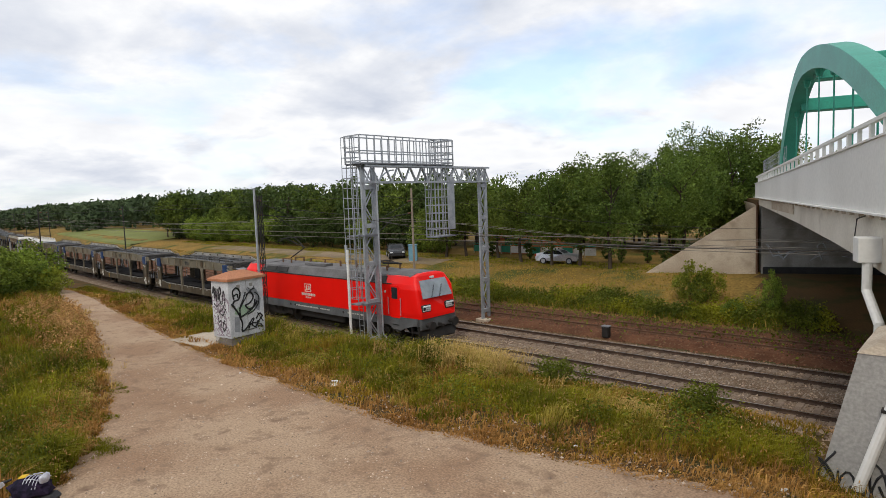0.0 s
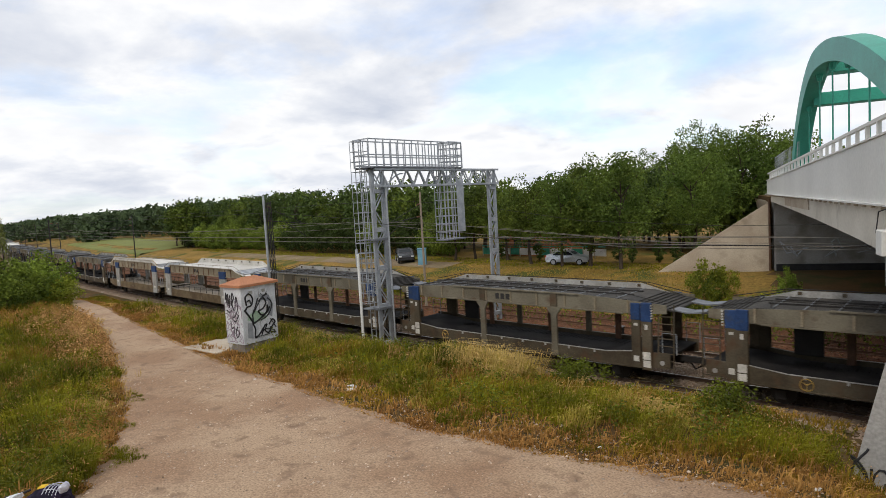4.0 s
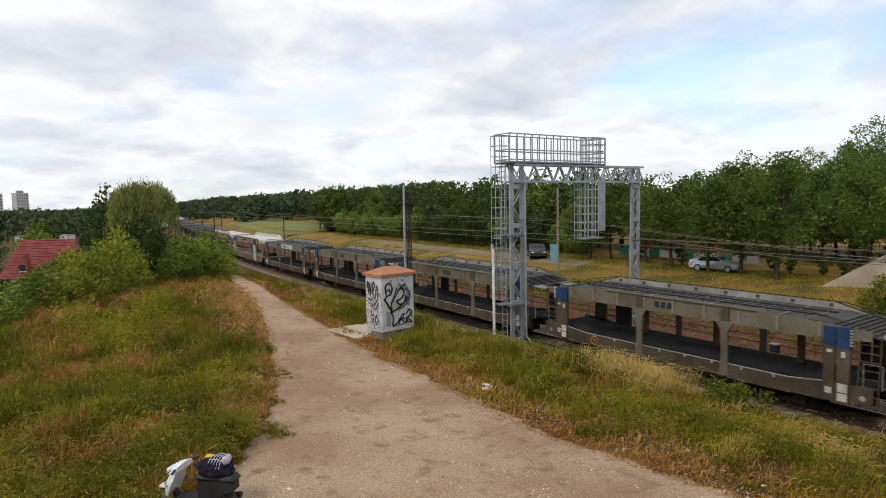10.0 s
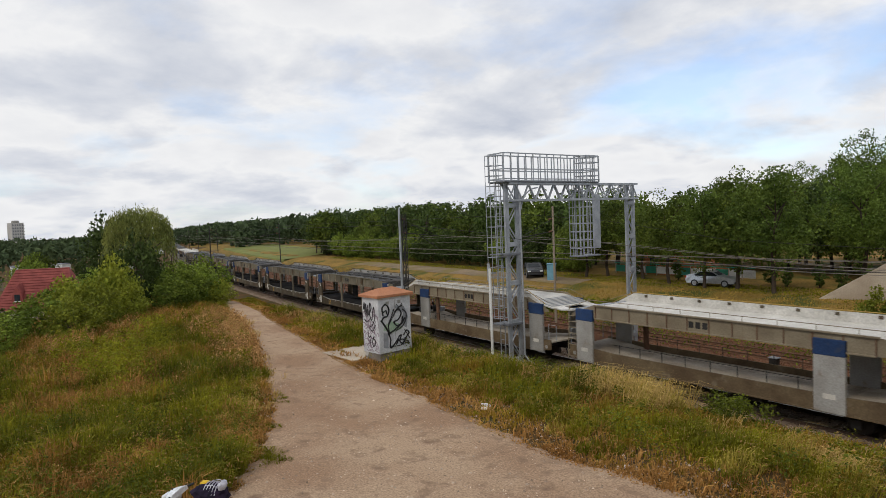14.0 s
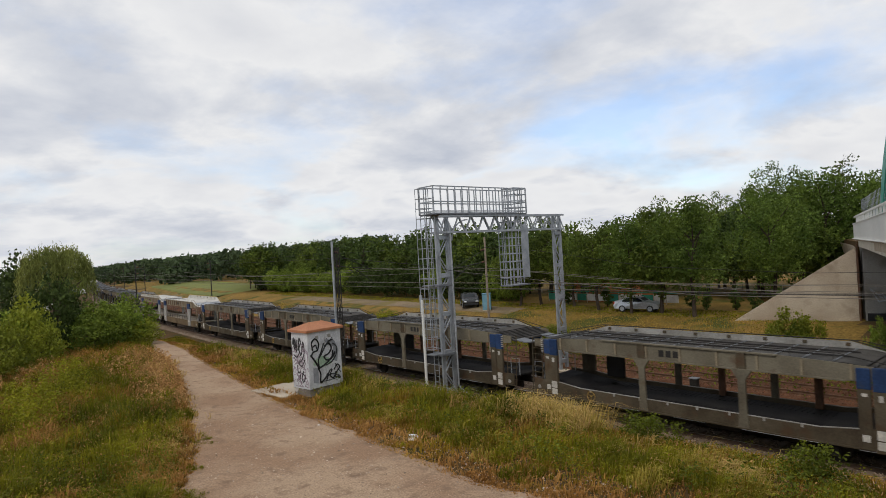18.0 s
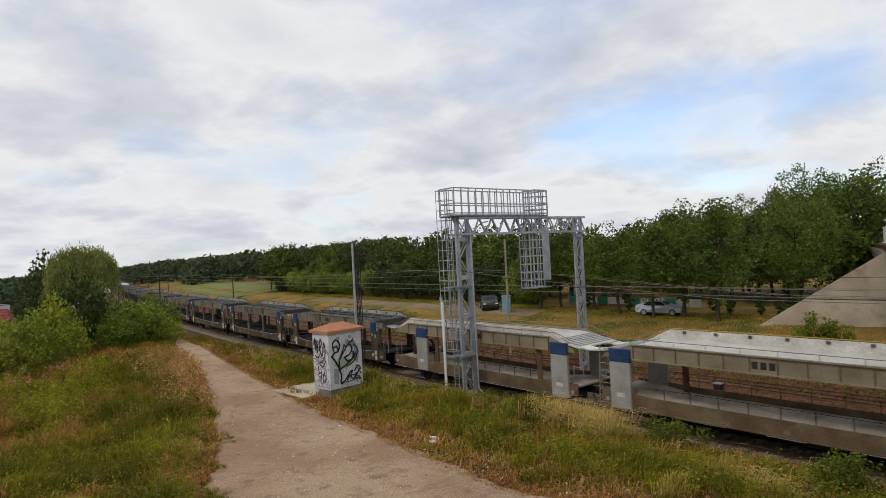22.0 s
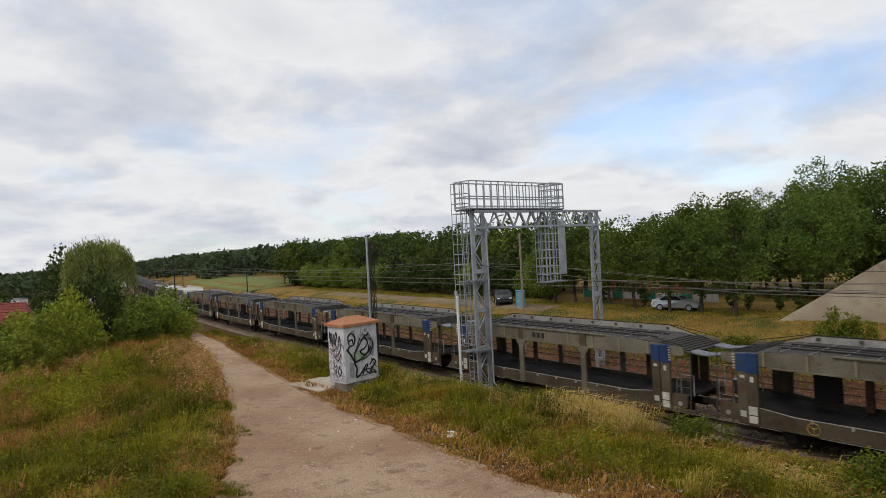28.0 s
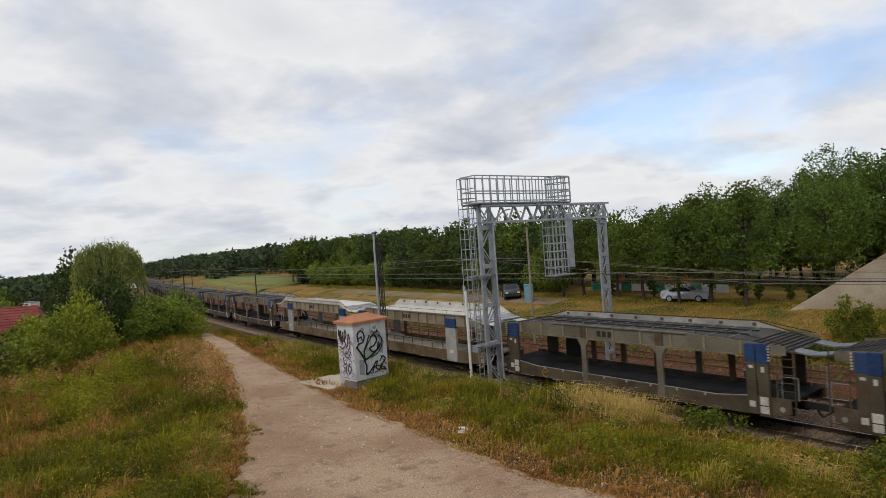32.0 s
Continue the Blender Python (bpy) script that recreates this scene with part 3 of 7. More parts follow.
def car_carrier(light):
    """One unit of an empty two-deck car carrier, 16 m long, middle at the origin."""
    label = "light grey two-deck car carrier wagon with wide blue-topped posts, empty" if light else "grimy olive-grey two-deck car carrier wagon with blue end posts, empty"
    top = empty("car_carrier_wagon", Matrix(), label, "freight wagon", "wagons of the car train")
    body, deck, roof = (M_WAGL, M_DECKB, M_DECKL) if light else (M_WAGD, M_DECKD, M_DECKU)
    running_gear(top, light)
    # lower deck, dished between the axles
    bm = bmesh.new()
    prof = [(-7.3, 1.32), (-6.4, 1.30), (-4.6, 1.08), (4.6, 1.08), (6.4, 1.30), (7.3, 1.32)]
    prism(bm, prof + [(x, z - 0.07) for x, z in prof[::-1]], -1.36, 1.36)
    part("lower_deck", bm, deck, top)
    bm = bmesh.new()
    for s in (-1, 1):
        for i in range(46):
            box(bm, (-4.5 + 0.2 * i, s * 0.9, 1.09), (0.05, 0.62, 0.02))
    part("tread_strip", bm, deck, top, kind="stuff")
    for s in (-1, 1):
        bm = bmesh.new()
        lip = 1.34 if light else 1.24
        prof = [(-7.35, 1.42), (-6.2, 1.42), (-4.7, lip), (4.7, lip), (6.2, 1.42), (7.35, 1.42)]
        prism(bm, prof + [(7.35, 0.92), (5.9, 0.72), (-5.9, 0.72), (-7.35, 0.92)], s * 1.44 - 0.035, s * 1.44 + 0.035)
        box(bm, (0, s * 1.47, 0.76), (11.6, 0.12, 0.05))
        part("side_sill", bm, M_SILL if light else body, top)
        if not light:
            rim = bmesh.new()
            chain(rim, [(-6.0, s * 1.47, 1.40), (-4.7, s * 1.47, 1.25), (4.7, s * 1.47, 1.25), (6.0, s * 1.47, 1.40)], 0.022, 5)
            part("sill_rim", rim, M_POSTL, top)
            knobs = bmesh.new()
            for i in range(8):
                box(knobs, (-4.2 + 1.2 * i, s * 1.49, 1.20), (0.07, 0.06, 0.12))
            part("lashing_knob", knobs, M_POSTL, top, kind="stuff")
        # upper side girder with ribs and flanges
        up = bmesh.new()
        if light:
            prof = [(-7.2, 2.98), (-5.9, 3.46), (5.9, 3.46), (7.2, 2.98), (7.2, 2.86), (-7.2, 2.86)]
        else:
            prof = [(-7.25, 3.28), (-5.0, 3.42), (-3.2, 3.50), (3.2, 3.50), (5.0, 3.42), (7.25, 3.28), (7.25, 2.95), (5.4, 2.84), (-5.4, 2.84), (-7.25, 2.95)]
        prism(up, prof, s * 1.42 - 0.02, s * 1.42 + 0.02)
        part("upper_side", up, body if light else M_WAGG, top)
        ribs = bmesh.new()
        for i in range(13 if light else 9):
            x = -5.7 + i * (0.95 if light else 1.425)
            box(ribs, (x, s * (1.455 if light else 1.47), 3.15), (0.035 if light else 0.07, 0.05, 0.56 if light else 0.5))
        part("rib", ribs, M_RUST if light else M_WAGL, top, kind="stuff")
        fl = bmesh.new()
        box(fl, (0, s * 1.45, 2.86), (11.4 if light else 11.0, 0.13, 0.05))
        box(fl, (0, s * 1.45, 3.48), (11.6 if light else 7.0, 0.13, 0.05))
        part("flange", fl, body if light else M_WAGG, top)
        # wire rail of the upper deck
        bm = bmesh.new()
        rx = 6.1 if light else 5.3
        chain(bm, [(-7.2, s * 1.38, 3.34), (-rx, s * 1.38, 3.70), (rx, s * 1.38, 3.70), (7.2, s * 1.38, 3.34)], 0.016, 5)
        for i in range(9):
            rod(bm, (-5.2 + 1.3 * i, s * 1.38, 3.45), (-5.2 + 1.3 * i, s * 1.38, 3.70), 0.012, 5)
        part("guard_rail", bm, M_DARK if not light else M_WAGL, top)
        # posts
        for x in ((-6.35, 4.35) if light else (-6.25, 6.25)):
            e = 1 if x > 0 else -1
            if light:
                plate(top, "end_post", x - 0.5, x + 0.5, 0.74, 2.72, s * 1.47, 0.16, M_POSTL, bevel=0.02)
                plate(top, "blue_panel", x - 0.51, x + 0.51, 2.70, 3.26, s * 1.48, 0.17, M_BLUE, "faded blue panel", 0.02)
                plate(top, "data_plate", x - 0.2, x + 0.2, 1.22, 1.40, s * 1.556, 0.008, M_LABEL)
            else:
                plate(top, "end_post", x - 0.02 + e * 0.04, x + 0.38 + e * 0.04, 0.70, 2.62, s * 1.475, 0.14, body, bevel=0.02)
                plate(top, "inner_post", x - 0.42 + e * 0.0, x - 0.05 + e * 0.0, 0.74, 2.66, s * 1.455, 0.10, body, bevel=0.02)
                plate(top, "blue_panel", x - 0.03 + e * 0.04, x + 0.39 + e * 0.04, 2.60, 3.34, s * 1.48, 0.15, M_BLUE, "faded blue panel", 0.02)
                plate(top, "blue_panel", x - 0.43, x - 0.04, 2.64, 3.30, s * 1.46, 0.11, M_BLUE, "faded blue panel", 0.02)
                for z, w, h in ((0.82, 0.3, 0.26), (1.12, 0.3, 0.3), (2.3, 0.12, 0.2)):
                    plate(top, "data_plate", x + 0.18 + e * 0.04 - w / 2, x + 0.18 + e * 0.04 + w / 2, z, z + h, s * 1.55, 0.008, M_LABEL)
                plate(top, "data_plate", x - 0.3, x - 0.14, 2.42, 2.52, s * 1.51, 0.008, M_LABEL)
                plate(top, "data_plate", x - 0.33, x - 0.12, 1.0, 1.22, s * 1.51, 0.008, M_LABEL)
                bm = bmesh.new()
                for i in range(6):
                    box(bm, (x + e * 0.44 if e > 0 else x - 0.5, s * 1.50, 2.75 + 0.1 * i), (0.05, 0.1, 0.05))
                part("hazard_block", bm, M_LABEL, top, kind="stuff")
        if light:
            bm = bmesh.new()
            for i in range(9):
                rod(bm, (-4.4 + 1.1 * i, s * 1.41, 1.3), (-4.4 + 1.1 * i, s * 1.41, 1.78), 0.018, 5)
            chain(bm, [(-4.8, s * 1.41, 1.74), (4.8, s * 1.41, 1.74)], 0.012, 5)
            part("wire_rail", bm, M_DARK, top)
        else:
            for x in (-1.65, 2.3):
                bm = bmesh.new()
                prism(bm, [(x - 0.2, 0.74), (x + 0.2, 0.74), (x + 0.14, 1.3), (x + 0.13, 2.5), (x + 0.36, 2.86), (x - 0.36, 2.86), (x - 0.13, 2.5), (x - 0.14, 1.3)], s * 1.47 - 0.05, s * 1.47 + 0.05)
                part("column", bm, M_WAGG, top)
                plate(top, "column_head", x - 0.16, x + 0.16, 2.84, 3.46, s * 1.465, 0.08, body)
        if not light:
            bm = bmesh.new()
            ring = [(-4.15 + 0.2 * math.cos(radians(20 * i)), s * 1.53, 0.99 + 0.2 * math.sin(radians(20 * i))) for i in range(19)]
            chain(bm, ring, 0.018, 5)
            for k in (30, 150, 270):
                rod(bm, (-4.15, s * 1.53, 0.99), (-4.15 + 0.2 * math.cos(radians(k)), s * 1.53, 0.99 + 0.2 * math.sin(radians(k))), 0.012, 5)
            rod(bm, (-4.15, s * 1.46, 0.99), (-4.15, s * 1.55, 0.99), 0.03, 8)
            part("brake_handwheel", bm, M_YELLOW, top, "yellow brake handwheel")
        # lettering on the girder
        bars(top, -0.9, 3.02, 0.9, 0.26, s * 1.446, M_DARK, 3, "company_mark")
        # hoop handrails and lamp discs at the ends
        for e in (-1, 1):
            bm = bmesh.new()
            chain(bm, [(e * 6.95, s * 1.2, 1.35), (e * 6.95, s * 1.2, 2.15), (e * 7.5, s * 1.2, 2.15), (e * 7.5, s * 1.2, 1.35)], 0.022, 6)
            part("handrail", bm, M_GALV, top)
            bm = bmesh.new()
            rod(bm, (e * 7.05, s * 1.44, 1.05), (e * 7.05, s * 1.50, 1.05), 0.09, 14)
            part("tie_down_disc", bm, M_POSTL, top)
    # upper deck, ramped at the ends
    bm = bmesh.new()
    prof = [(-7.5, 3.10), (-5.6, 3.42), (5.6, 3.42), (7.5, 3.10)]
    prism(bm, prof + [(x, z - 0.06) for x, z in prof[::-1]], -1.40, 1.40)
    part("upper_deck", bm, roof if light else M_DECKG, top)
    bm = bmesh.new()
    hi, x0, x1 = (3.80, 5.6, 6.9) if light else (3.66, 5.0, 6.8)
    prism(bm, [(-x1, 3.16), (x1, 3.16), (x0, hi), (-x0, hi)], 1.33, 1.37)
    part("parapet", bm, roof, top)
    part("parapet_rail", one(chain, [(-x1, 1.33, 3.24), (-x0, 1.33, hi + 0.05), (x0, 1.33, hi + 0.05), (x1, 1.33, 3.24)], 0.02, 5), M_YELLOW if light else M_DARK, top)
    bm = bmesh.new()
    for i in range(8):
        box(bm, (-4.9 + 1.4 * i, 1.31, hi - 0.1), (0.14, 0.05, 0.12))
    part("lashing_block", bm, M_WAGD, top, kind="stuff")
    bm = bmesh.new()
    for i in range(14):
        x = -7.3 + 0.2 * i if i < 7 else 6.1 + 0.2 * (i - 7)
        box(bm, (x, 0, 3.12 + (7.5 - abs(x)) * 0.168), (0.05, 2.6, 0.03))
    part("deck_grip", bm, M_DARK if not light else M_GALV, top, kind="stuff")
    for y in () if light else (-0.45, 0.45):
        part("deck_kerb", one(box, (0, y, 3.45), (11.0, 0.05, 0.06)), M_DARK, top)
    if not light:
        for i in range(12):
            part("deck_joint", one(box, (-5.2 + 0.945 * i, 0, 3.43), (0.05, 2.7, 0.03)), M_GALVD, top)
    for e in (-1, 1):
        for s in (-0.95, 0.95):
            bm = bmesh.new()
            prism(bm, [(e * 7.4, 3.12), (e * 8.0, 3.05), (e * 8.0, 3.0), (e * 7.4, 3.06)], s - 0.34, s + 0.34)
            part("bridging_flap", bm, roof if light else M_GALVD, top)
        bm = bmesh.new()
        for s in (-0.3, 0.3):
            rod(bm, (e * 7.18 + s, -1.47, 0.72), (e * 7.18 + s, -1.30, 3.30), 0.026, 5)
        for i in range(9):
            rod(bm, (e * 7.18 - 0.3, -1.46 + 0.019 * i, 0.86 + 0.28 * i), (e * 7.18 + 0.3, -1.46 + 0.019 * i, 0.86 + 0.28 * i), 0.02, 5)
        part("ladder", bm, M_WAGL if light else M_WAGD, top)
        if e < 0 and not light:
            part("shock_post", one(box, (e * 4.6, 1.2, 2.1), (0.95, 0.12, 1.6), 0.02), M_DARK, top)
    if light:
        # coupling gear on the end platform
        for x, y, r in ((6.35, -0.75, 0.2), (6.75, -0.35, 0.16), (6.45, 0.3, 0.2)):
            part("winch_drum", one(rod, (x, y - 0.25, 1.55), (x, y + 0.25, 1.55), r, 12), M_DARK, top, "black winch drum")
        bm = bmesh.new()
        beam(bm, (6.1, -1.0, 1.35), (6.5, -0.8, 2.15), 0.12, 0.12)
        beam(bm, (6.9, -1.0, 1.35), (6.6, -0.6, 1.95), 0.1, 0.12)
        part("winch_frame", bm, M_DARK, top)
        part("gear_box", one(box, (6.15, -1.05, 1.5), (0.5, 0.3, 0.3), 0.03), M_GALV, top, "scuffed silver gear box")
        for i in range(3):
            part("ramp_slat", one(box, (0, 0, 0), (0.28, 2.6, 0.06), 0.02, pose(6.55 + 0.36 * i, 0, 3.31 - 0.06 * i, 0, 9, 0)), M_GALV, top, "silver ramp slat")
    for x in ((-4.9, 3.2) if light else (0.35, 3.9, -3.3)):
        part("inner_column", one(box, (x, 1.25, 2.0), (0.28, 0.1, 1.8), 0.02), M_RUST, top)
    return top


def lofted(rings):
    """A skin over rings of equal count, closed at both ends."""
    bm = bmesh.new()
    vs = [[bm.verts.new(p) for p in r] for r in rings]
    n = len(rings[0])
    for a, b in zip(vs, vs[1:]):
        for i in range(n):
            bm.faces.new((a[i], a[(i + 1) % n], b[(i + 1) % n], b[i]))
    bm.faces.new(vs[0])
    bm.faces.new(vs[-1][::-1])
    bmesh.ops.recalc_face_normals(bm, faces=bm.faces)
    return bm


def locomotive():
    top = empty("electric_locomotive", Matrix(), "bright red electric locomotive with grey underframe and roof", "locomotive")

    def nose(z):
        return 8.95 if z < 2.35 else 8.95 - 0.26 * (z - 2.35) - 0.13 * (z - 2.35) ** 2

    side = [(1.46, 1.42), (1.50, 1.7), (1.50, 2.95), (1.44, 3.22), (1.22, 3.62), (0.75, 3.74), (0.0, 3.76)]

    def ring(f, k, w):
        half = [(nose(z) * f - k, y * w, z) for y, z in side]
        return half + [(x, -y, z) for x, y, z in half[::-1][1:]]

    # cab shells and body, red
    for e in (-1, 1):
        rings = []
        for back, w in ((2.15, 1.0), (1.2, 1.0), (0.80, 0.998), (0.55, 0.99), (0.36, 0.977), (0.22, 0.957), (0.11, 0.93), (0.04, 0.89), (0.0, 0.84)):
            rings.append([(e * x, y, z) for x, y, z in ring(1.0, back, w)])
        part("cab", lofted(rings), M_RED, top, smooth=False)
    side2 = side[:4]
    bm = bmesh.new()
    for s in (-1, 1):
        prism(bm, [(-6.9, 1.42), (6.9, 1.42), (6.9, 3.2), (-6.9, 3.2)], s * 1.47 - 0.03, s * 1.47 + 0.03)
    part("side_wall", bm, M_RED, top)
    bm = bmesh.new()
    prof = [(1.44, 3.2), (1.18, 3.66), (0.7, 3.72), (0, 3.74), (-0.7, 3.72), (-1.18, 3.66), (-1.44, 3.2)]
    part("roof", lofted([[(x, y, z) for y, z in prof] for x in (-6.95, 6.95)]), M_LOCOROOF, top)
    for s in (-1, 1):
        # grey skirt
        bm = bmesh.new()
        prism(bm, [(-8.75, 1.45), (8.75, 1.45), (8.8, 1.1), (8.1, 0.95), (7.2, 0.62), (6.6, 0.95), (-6.6, 0.95), (-7.2, 0.62), (-8.1, 0.95), (-8.8, 1.1)], s * 1.45 - 0.05, s * 1.45 + 0.05)
        part("skirt", bm, M_LOCOGREY, top)
        part("gutter", one(box, (0, s * 1.49, 3.2), (13.8, 0.06, 0.05)), M_DARK, top)
        for x in (-5.2, 4.4):
            bm = bmesh.new()
            for k in (0, 1):
                a = Vector((x + 1.35 * k, s * 1.36, 3.42))
                box(bm, (0, 0, 0), (1.25, 0.03, 0.34), 0.0, pose(a.x, a.y, a.z, s * 33, 0, 0))
            part("air_intake", bm, M_DARK, top, "black louvred air intake")
        for e in (-1, 1):
            dx = e * 7.15
            part("cab_door", one(box, (dx, s * 1.505, 2.25), (0.72, 0.03, 1.75), 0.01), M_RED, top)
            part("door_window", one(box, (dx, s * 1.522, 2.72), (0.46, 0.02, 0.62), 0.02), M_GLASS, top, "dark cab door window")
            for k in (-0.48, 0.48):
                part("door_handrail", one(rod, (dx + k, s * 1.56, 1.55), (dx + k, s * 1.56, 2.5), 0.018, 6), M_GALV, top)
            bm = bmesh.new()
            for k in range(3):
                box(bm, (dx, s * 1.42, 0.45 + 0.28 * k), (0.5, 0.22, 0.04))
            for k in (-0.25, 0.25):
                box(bm, (dx + k, s * 1.45, 0.75), (0.03, 0.06, 0.75))
            part("door_step", bm, M_DARK, top)
            part("marker_disc", one(rod, (dx - e * 0.75, s * 1.50, 2.75), (dx - e * 0.75, s * 1.53, 2.75), 0.07, 12), M_LABEL, top)
        # square emblem, number bars and small markings
        bm = bmesh.new()
        for dx, dz, w, h in ((0, 0.23, 0.66, 0.05), (0, -0.23, 0.66, 0.05), (-0.305, 0, 0.05, 0.5), (0.305, 0, 0.05, 0.5), (-0.12, 0, 0.14, 0.28), (0.12, 0, 0.14, 0.28)):
            box(bm, (-0.9 + dx, s * 1.503, 2.42 + dz), (w, 0.008, h))
        part("emblem", bm, M_LABEL, top)
        bars(top, -1.6, 1.92, 1.5, 0.16, s * 1.503, M_LABEL, 9, "number_bar")
        bars(top, -1.15, 1.76, 0.55, 0.09, s * 1.503, M_LABEL, 5, "number_bar")
        bars(top, -2.3, 1.18, 3.6, 0.07, s * 1.503, M_LABEL, 22, "marking")
        bars(top, 3.0, 1.2, 1.5, 0.07, s * 1.503, M_LABEL, 9, "marking")
        for x in (-6.0, -2.9, -2.4, 0.2, 2.6, 5.6):
            part("socket", one(rod, (x, s * 1.49, 1.22), (x, s * 1.51, 1.22), 0.08, 10), M_DARK, top)
    for e in (-1, 1):
        # windscreen, headlights, buffers, coupler
        z0, z1 = 2.48, 3.40
        bm = bmesh.new()
        ws = [bm.verts.new(v) for v in [(e * (nose(z0) + 0.016), -1.12, z0), (e * (nose(z0) + 0.016), 1.12, z0), (e * (nose(z1) + 0.016), 0.98, z1), (e * (nose(z1) + 0.016), -0.98, z1)]]
        bm.faces.new(ws)
        r = bmesh.ops.extrude_face_region(bm, geom=bm.faces[:])
        bmesh.ops.translate(bm, vec=(-e * 0.05, 0, -0.02), verts=[g for g in r["geom"] if isinstance(g, bmesh.types.BMVert)])
        part("windscreen", bm, M_SCREEN, top, "raked windscreen with the pale sky's reflection in its colour")
        bm = bmesh.new()
        rod(bm, (e * (nose(2.5) + 0.04), 0.1, 2.5), (e * (nose(3.1) + 0.04), 0.5, 3.1), 0.015, 5)
        rod(bm, (e * (nose(2.5) + 0.04), -0.5, 2.5), (e * (nose(3.1) + 0.04), -0.1, 3.1), 0.015, 5)
        part("wiper", bm, M_BLACK, top)
        for s in (-1, 1):
            lamp = part("headlight", one(box, (e * 8.905, s * 0.90, 1.95), (0.14, 0.62, 0.32), 0.04), M_LAMP, top, "clear headlight cluster")
            for k in (-0.05, 0.06):
                part("lamp_bar", one(box, (e * 8.975, s * 0.90, 1.95 + k), (0.012, 0.56, 0.022)), M_DARK, lamp)
            part("outer_lamp", one(rod, (e * 8.94, s * 1.10, 1.95), (e * 8.985, s * 1.10, 1.95), 0.09, 12), M_GLASS, lamp)
            part("headlight_bezel", one(box, (e * 8.875, s * 0.91, 1.94), (0.14, 0.72, 0.42), 0.05), M_BLACK, top)
            bm = bmesh.new()
            rod(bm, (e * 8.8, s * 0.875, 1.05), (e * 9.25, s * 0.875, 1.05), 0.12, 12)
            rod(bm, (e * 9.25, s * 0.875, 1.05), (e * 9.35, s * 0.875, 1.05), 0.24, 18)
            part("buffer", bm, M_DARK, top)
            bm = bmesh.new()
            box(bm, (e * 8.55, s * 1.35, 0.4), (0.5, 0.3, 0.04))
            box(bm, (e * 8.55, s * 1.35, 0.7), (0.5, 0.3, 0.04))
            for k in (-0.25, 0.25):
                box(bm, (e * 8.55 + k, s * 1.35, 0.7), (0.04, 0.2, 0.7))
            part("corner_step", bm, M_DARK, top)
        part("buffer_beam", one(box, (e * 8.75, 0, 1.12), (0.3, 2.7, 0.6), 0.03), M_LOCOGREY, top)
        bm = bmesh.new()
        beam(bm, (e * 8.9, 0, 1.0), (e * 9.3, 0, 0.95), 0.1, 0.16)
        prism(bm, [(e * 8.75, 0.75), (e * 8.95, 0.3), (e * 8.85, 0.22), (e * 8.6, 0.75)], -1.25, 1.25)
        part("snow_plough", bm, M_DARK, top)
        part("top_light", one(box, (e * (nose(3.5) + 0.02), 0, 3.5), (0.1, 0.3, 0.12), 0.02), M_LAMP, top)
        part("cab_roof", lofted([[(e * x, y, z) for y, z in ((1.24, 3.60), (1.0, 3.70), (0.75, 3.752), (0, 3.772), (-0.75, 3.752), (-1.0, 3.70), (-1.24, 3.60))] for x in (6.05, 8.15)]), M_LOCOROOF, top, "dark grey cab roof")
    # roof gear
    for x, up in ((-4.6, 1), (5.0, 0)):
        bm = bmesh.new()
        for s in (-0.5, 0.5):
            rod(bm, (x - 0.5, s, 3.74), (x - 0.5, s, 3.98), 0.05, 8)
            rod(bm, (x + 0.5, s, 3.74), (x + 0.5, s, 3.98), 0.05, 8)
            beam(bm, (x - 0.6, s, 4.0), (x + 0.6, s, 4.0), 0.05, 0.05)
            part("pantograph_base", bm, M_RUST, top)
            bm = bmesh.new()
        bm.free()
        arms = bmesh.new()
        if up:
            rod(arms, (x - 0.3, 0, 4.0), (x + 1.4, 0, 4.75), 0.04, 8)
            rod(arms, (x + 1.4, 0, 4.75), (x - 0.2, 0.35, 5.35), 0.03, 8)
            rod(arms, (x + 1.4, 0, 4.75), (x - 0.2, -0.35, 5.35), 0.03, 8)
            z = 5.38
            for k in (-0.15, 0.15):
                chain(arms, [(x - 0.2 + k, -0.95, z - 0.2), (x - 0.2 + k, -0.6, z), (x - 0.2 + k, 0.6, z), (x - 0.2 + k, 0.95, z - 0.2)], 0.025, 6)
        else:
            rod(arms, (x - 0.4, 0, 4.05), (x + 1.2, 0, 4.12), 0.04, 8)
            rod(arms, (x + 1.2, 0, 4.12), (x - 0.5, 0.3, 4.16), 0.03, 8)
            rod(arms, (x + 1.2, 0, 4.12), (x - 0.5, -0.3, 4.16), 0.03, 8)
            for k in (-0.15, 0.15):
                chain(arms, [(x - 0.5 + k, -0.95, 3.98), (x - 0.5 + k, -0.6, 4.18), (x - 0.5 + k, 0.6, 4.18), (x - 0.5 + k, 0.95, 3.98)], 0.025, 6)
        part("pantograph_arm", arms, M_DARK, top)
    bm = bmesh.new()
    for i in range(8):
        x = -3.0 + 0.8 * i
        rod(bm, (x, 0.3 * (-1) ** i, 3.74), (x, 0.3 * (-1) ** i, 4.0), 0.06, 8)
    chain(bm, [(-3.0, 0.3, 4.0), (-0.6, 0.3, 4.02), (1.0, -0.3, 4.02), (2.6, -0.3, 4.0)], 0.02, 6)
    part("roof_insulator", bm, M_RUST, top)
    part("roof_box", one(box, (-1.0, -0.5, 3.8), (2.2, 0.6, 0.18), 0.03), M_LOCOROOF, top)
